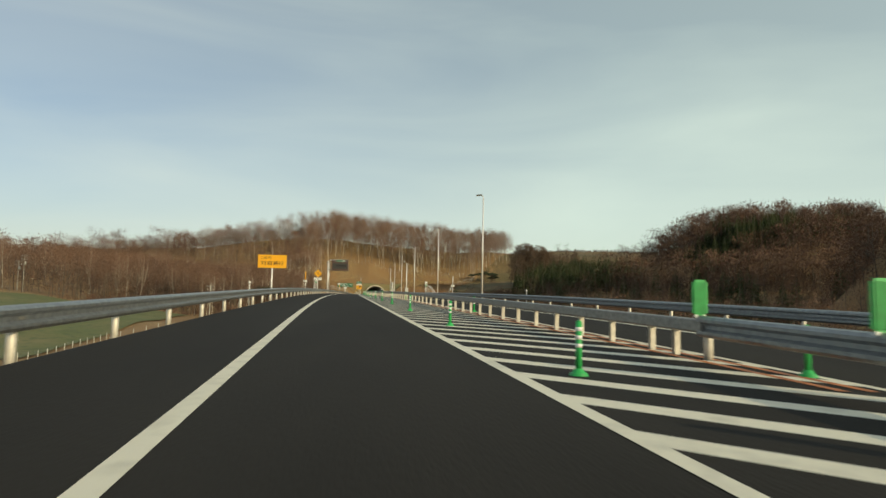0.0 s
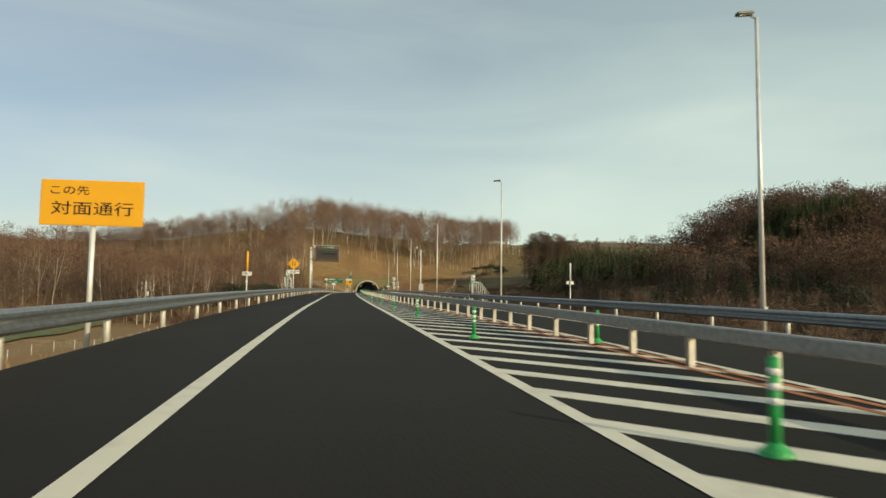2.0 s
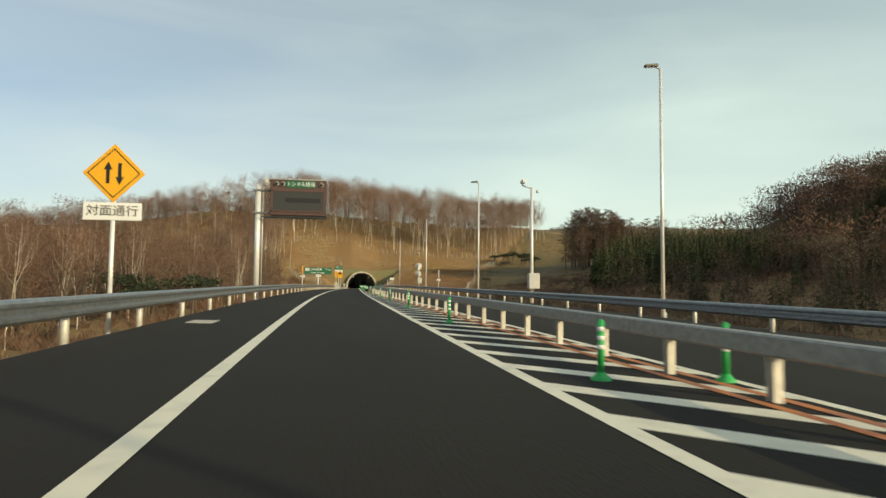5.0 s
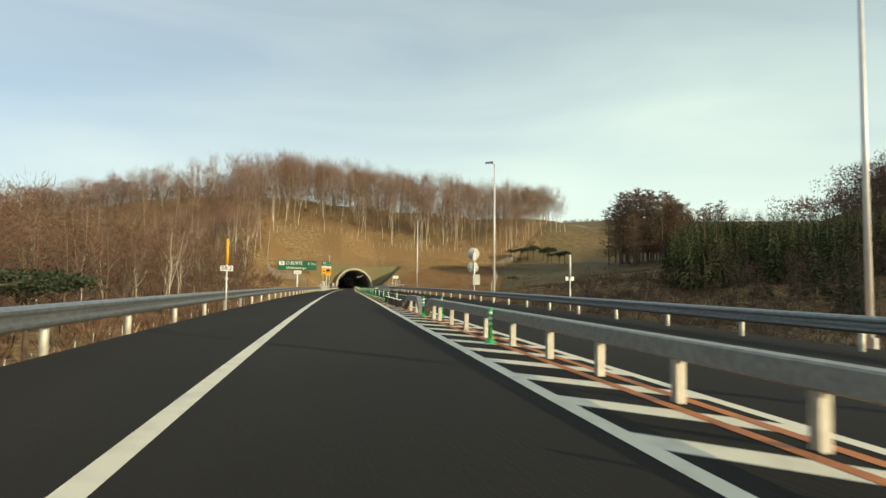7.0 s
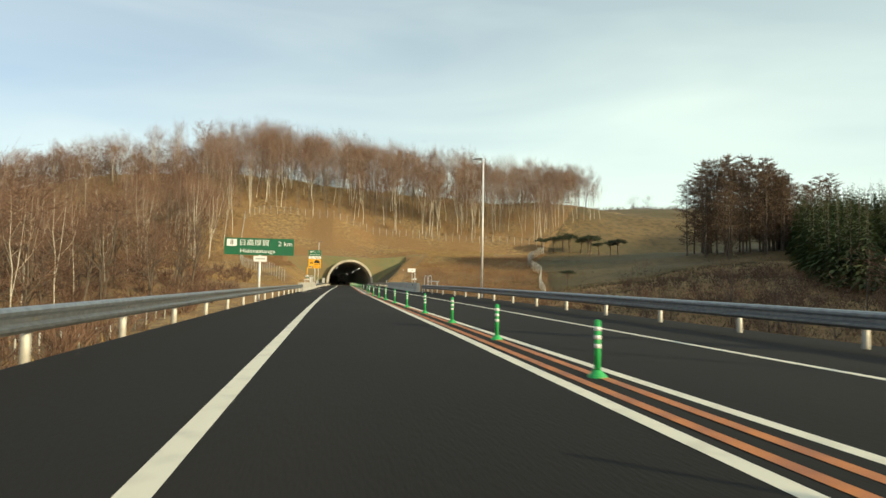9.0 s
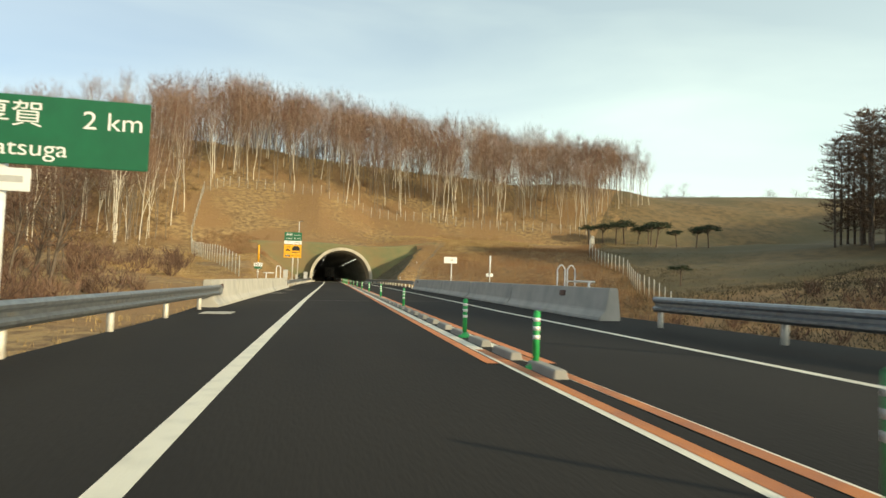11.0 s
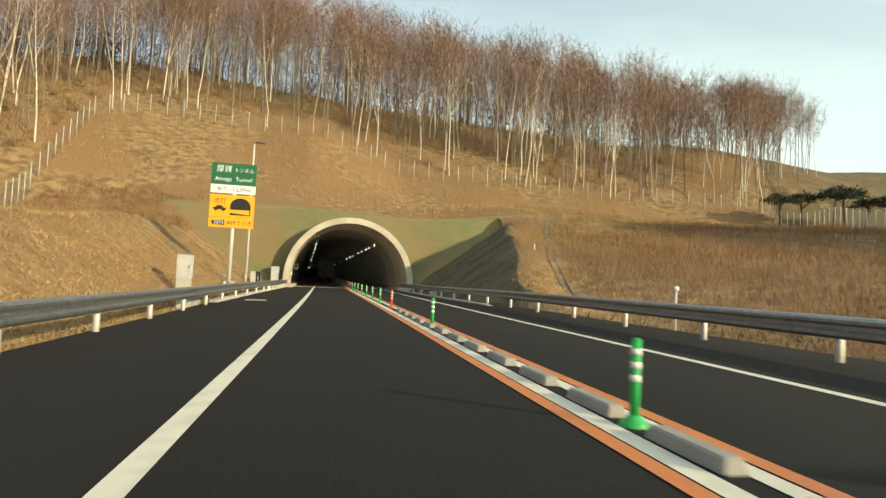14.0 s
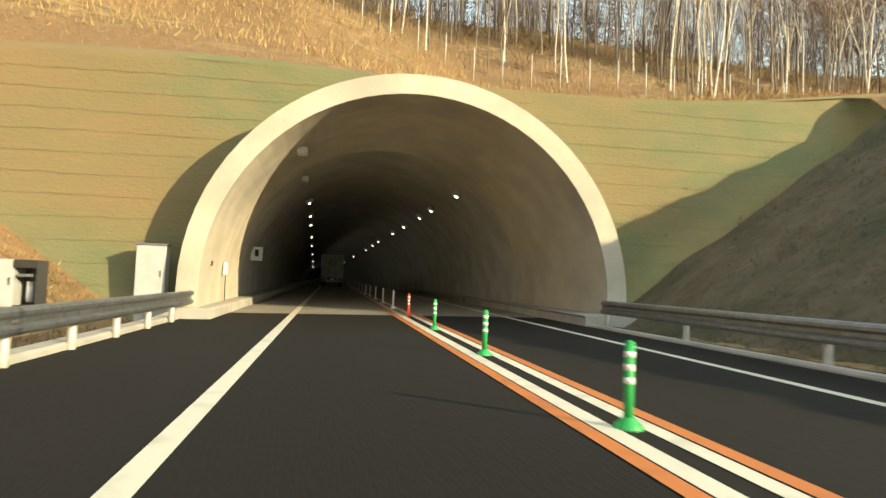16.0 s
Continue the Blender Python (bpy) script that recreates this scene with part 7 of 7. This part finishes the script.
tufts("dull_grass", sp, 4, 0.12, 0.4, 0.02, 0.25, DULL, "dull dry grass between the brush and the guard rail", 5)
sp = strew(6, 6500, -9, 16, 400, 473, lambda x, y, g: (np.abs(x - road_x(y) - 1.5) < 8.2))
tufts("verge_weeds", sp, 5, 0.06, 0.22, 0.016, 0.12, OLIVE, "low green-brown weeds at the foot of the banks", 6)
sp = strew(16, 9000, -17, -5.5, 448, 473, lambda x, y, g: patch(x, y, 0.55, 1.9) > 0.55)
tufts("bank_weeds", sp, 5, 0.04, 0.14, 0.012, 0.14, WEED_GREEN, "patches of low green weeds on the earth bank", 16, 0.6)
# dark weeds, which also deepen the painted shade of the cutting face
sp = strew(9, 16000, 7, 20, 425, 474, lambda x, y, g: ~off_face(x, y) & (patch(x, y, 0.5, 0.3) > -0.2), True)
tufts("cutting_weeds", sp, 3, 0.05, 0.16, 0.012, 0.5, OLIVE, "short dull weeds on the shaded face of the cutting", 9)
sp = strew(7, 14000, -46, -4, -10, 394, lambda x, y, g: x > -9 - 34 * g.random(len(x)) ** 2)
tufts("bank_grass", sp, 4, 0.15, 0.45, 0.022, 0.25, STRAW, "dry grass along the road bank", 7)
sp = strew(8, 6000, 5, 40, 40, 384, lambda x, y, g: g.random(len(x)) < 0.8)
tufts("far_verge_grass", sp, 4, 0.15, 0.4, 0.025, 0.25, TAN, "dry grass behind the opposite guard rail", 8)

# dull pasture beyond the fence, up to the skyline
PASTURE = material("dull_pasture_grass", (0.175, 0.115, 0.047), 0.95, second=(0.105, 0.076, 0.032), scale=0.5, mix=(0.4, 0.64),
                   third=(0.105, 0.083, 0.035), third_scale=0.035, third_mix=(0.45, 0.6), bump=1.0, bump_scale=3)
pw = np.concatenate([[0.0, 1.5], np.linspace(4, 250, 64)])
py = np.linspace(392, 700, 88)
pq, px = np.meshgrid(pw, py)
pf = pq + fence_x(px)
pz = ground_z(pf, px) + np.where((pq < 1) | (px < 394), -0.6, 0.05 + 0.3 * np.clip(pq / 30, 0, 1))
nq = len(pw)
pasture = sheet("pasture", list(zip(pf.ravel().tolist(), along(pf, px).ravel().tolist(), pz.ravel().tolist())),
                [(j * nq + i, j * nq + i + 1, (j + 1) * nq + i + 1, (j + 1) * nq + i) for j in range(len(py) - 1) for i in range(nq - 1)], PASTURE, True)
tagged(pasture, "dull green-brown pasture rising to the skyline", "pasture", kind="structure")
sp = strew(14, 22000, 30, 110, 390, 500, lambda x, y, g: (x > fence_x(y) - 1) & (g.random(len(x)) < np.clip(1.4 - (x - fence_x(y)) / 45 + 0.3 * patch(x, y, 0.15, 0.6), 0, 1)))
tufts("pasture_grass", sp, 4, 0.15, 0.4, 0.03, 0.3, OLIVE, "rough green-brown grass beyond the fence", 14, 0.5)

# green field in the valley
fx, fy = np.meshgrid(np.linspace(-190, -44, 43), np.linspace(-80, 206, 63))
fz = ground_z(fx, fy) + 0.25
fa = [(j * 43 + i, j * 43 + i + 1, (j + 1) * 43 + i + 1, (j + 1) * 43 + i) for j in range(62) for i in range(42)]
field = sheet("field", list(zip(fx.ravel().tolist(), along(fx, fy).ravel().tolist(), fz.ravel().tolist())), fa, LOW_GREEN, True)
tagged(field, "short green grass field in the valley below the road", "field", kind="structure")


# ---- fences ----
def wire_fence(name, pts, step, height, label):
    root = thing(name, (0, 0, 0), label, "fence")
    tops = []
    for (xa, ya), (xb, yb) in zip(pts, pts[1:]):
        n = max(1, int(round(math.hypot(xb - xa, STATION * (yb - ya)) / step)))
        tops += [(xa + (xb - xa) * k / n, ya + (yb - ya) * k / n) for k in range(n)]
    tops.append(pts[-1])
    P = [spot(x, y, ground_at(x, y)) for x, y in tops]
    for p in P:
        rod("post", p - Vector((0, 0, 0.2)), p + Vector((0, 0, height)), 0.046, FENCE_STEEL, root, seg=6)
    for p, q in zip(P, P[1:]):
        bm = bmesh.new()
        for k in range(5):
            z = height * (0.06 + 0.22 * k)
            tube(bm, p + Vector((0, 0, z)), q + Vector((0, 0, z)), 0.005, seg=3, caps=False)
        n = 6
        for k in range(n):
            a = p.lerp(q, k / n)
            b = p.lerp(q, (k + 1) / n)
            tube(bm, a + Vector((0, 0, 0.05)), b + Vector((0, 0, height * 0.94)), 0.004, seg=3, caps=False)
            tube(bm, b + Vector((0, 0, 0.05)), a + Vector((0, 0, height * 0.94)), 0.004, seg=3, caps=False)
        part("wire_mesh", bm, WIRE, root)


WIRE = material("thin_grey_wire", (0.20, 0.20, 0.18), 0.5, 0.6)
FENCE_STEEL = material("pale_fence_steel", (0.6, 0.58, 0.5), 0.5, 0.2, second=(0.48, 0.47, 0.42), scale=3)
wire_fence("hill_fence", FENCE, 2.1, 2.4, "pale steel mesh fence across the grassy hillside")
wire_fence("field_fence", [(-44, 40), (-42, 103), (-42.5, 138), (-31, 165), (-27, 205), (-21.5, 263), (-18.5, 330)], 2.6, 1.15, "low wire fence at the foot of the road bank")


# ---- utility poles in the valley ----
def utility_pole(x, y, H):
    t = thing("utility_pole", spot(x, y, ground_at(x, y)), "grey concrete utility pole with cross arms in the valley", "utility pole", "utility poles")
    rod("pole", (0, 0, -0.3), (0, 0, H), 0.17, CONCRETE, t, r2=0.11)
    for hz in (H - 0.4, H - 1.3):
        arm = part("cross_arm", box(bmesh.new(), 0, 0, hz, 1.7, 0.1, 0.1), GALV, t)
        for sx in (-0.7, 0.0, 0.7):
            rod("insulator", (sx, 0, hz + 0.05), (sx, 0, hz + 0.25), 0.05, WHITE_STEEL, arm, seg=8)
    rod("transformer", (0.3, 0, H - 2.6), (0.3, 0, H - 1.8), 0.22, GREY_BOX, t)


for x, y, H in ((-89, 218, 9.5), (-38.5, 201.8, 8.0), (-92, 222, 8.0)):
    utility_pole(x, y, H)
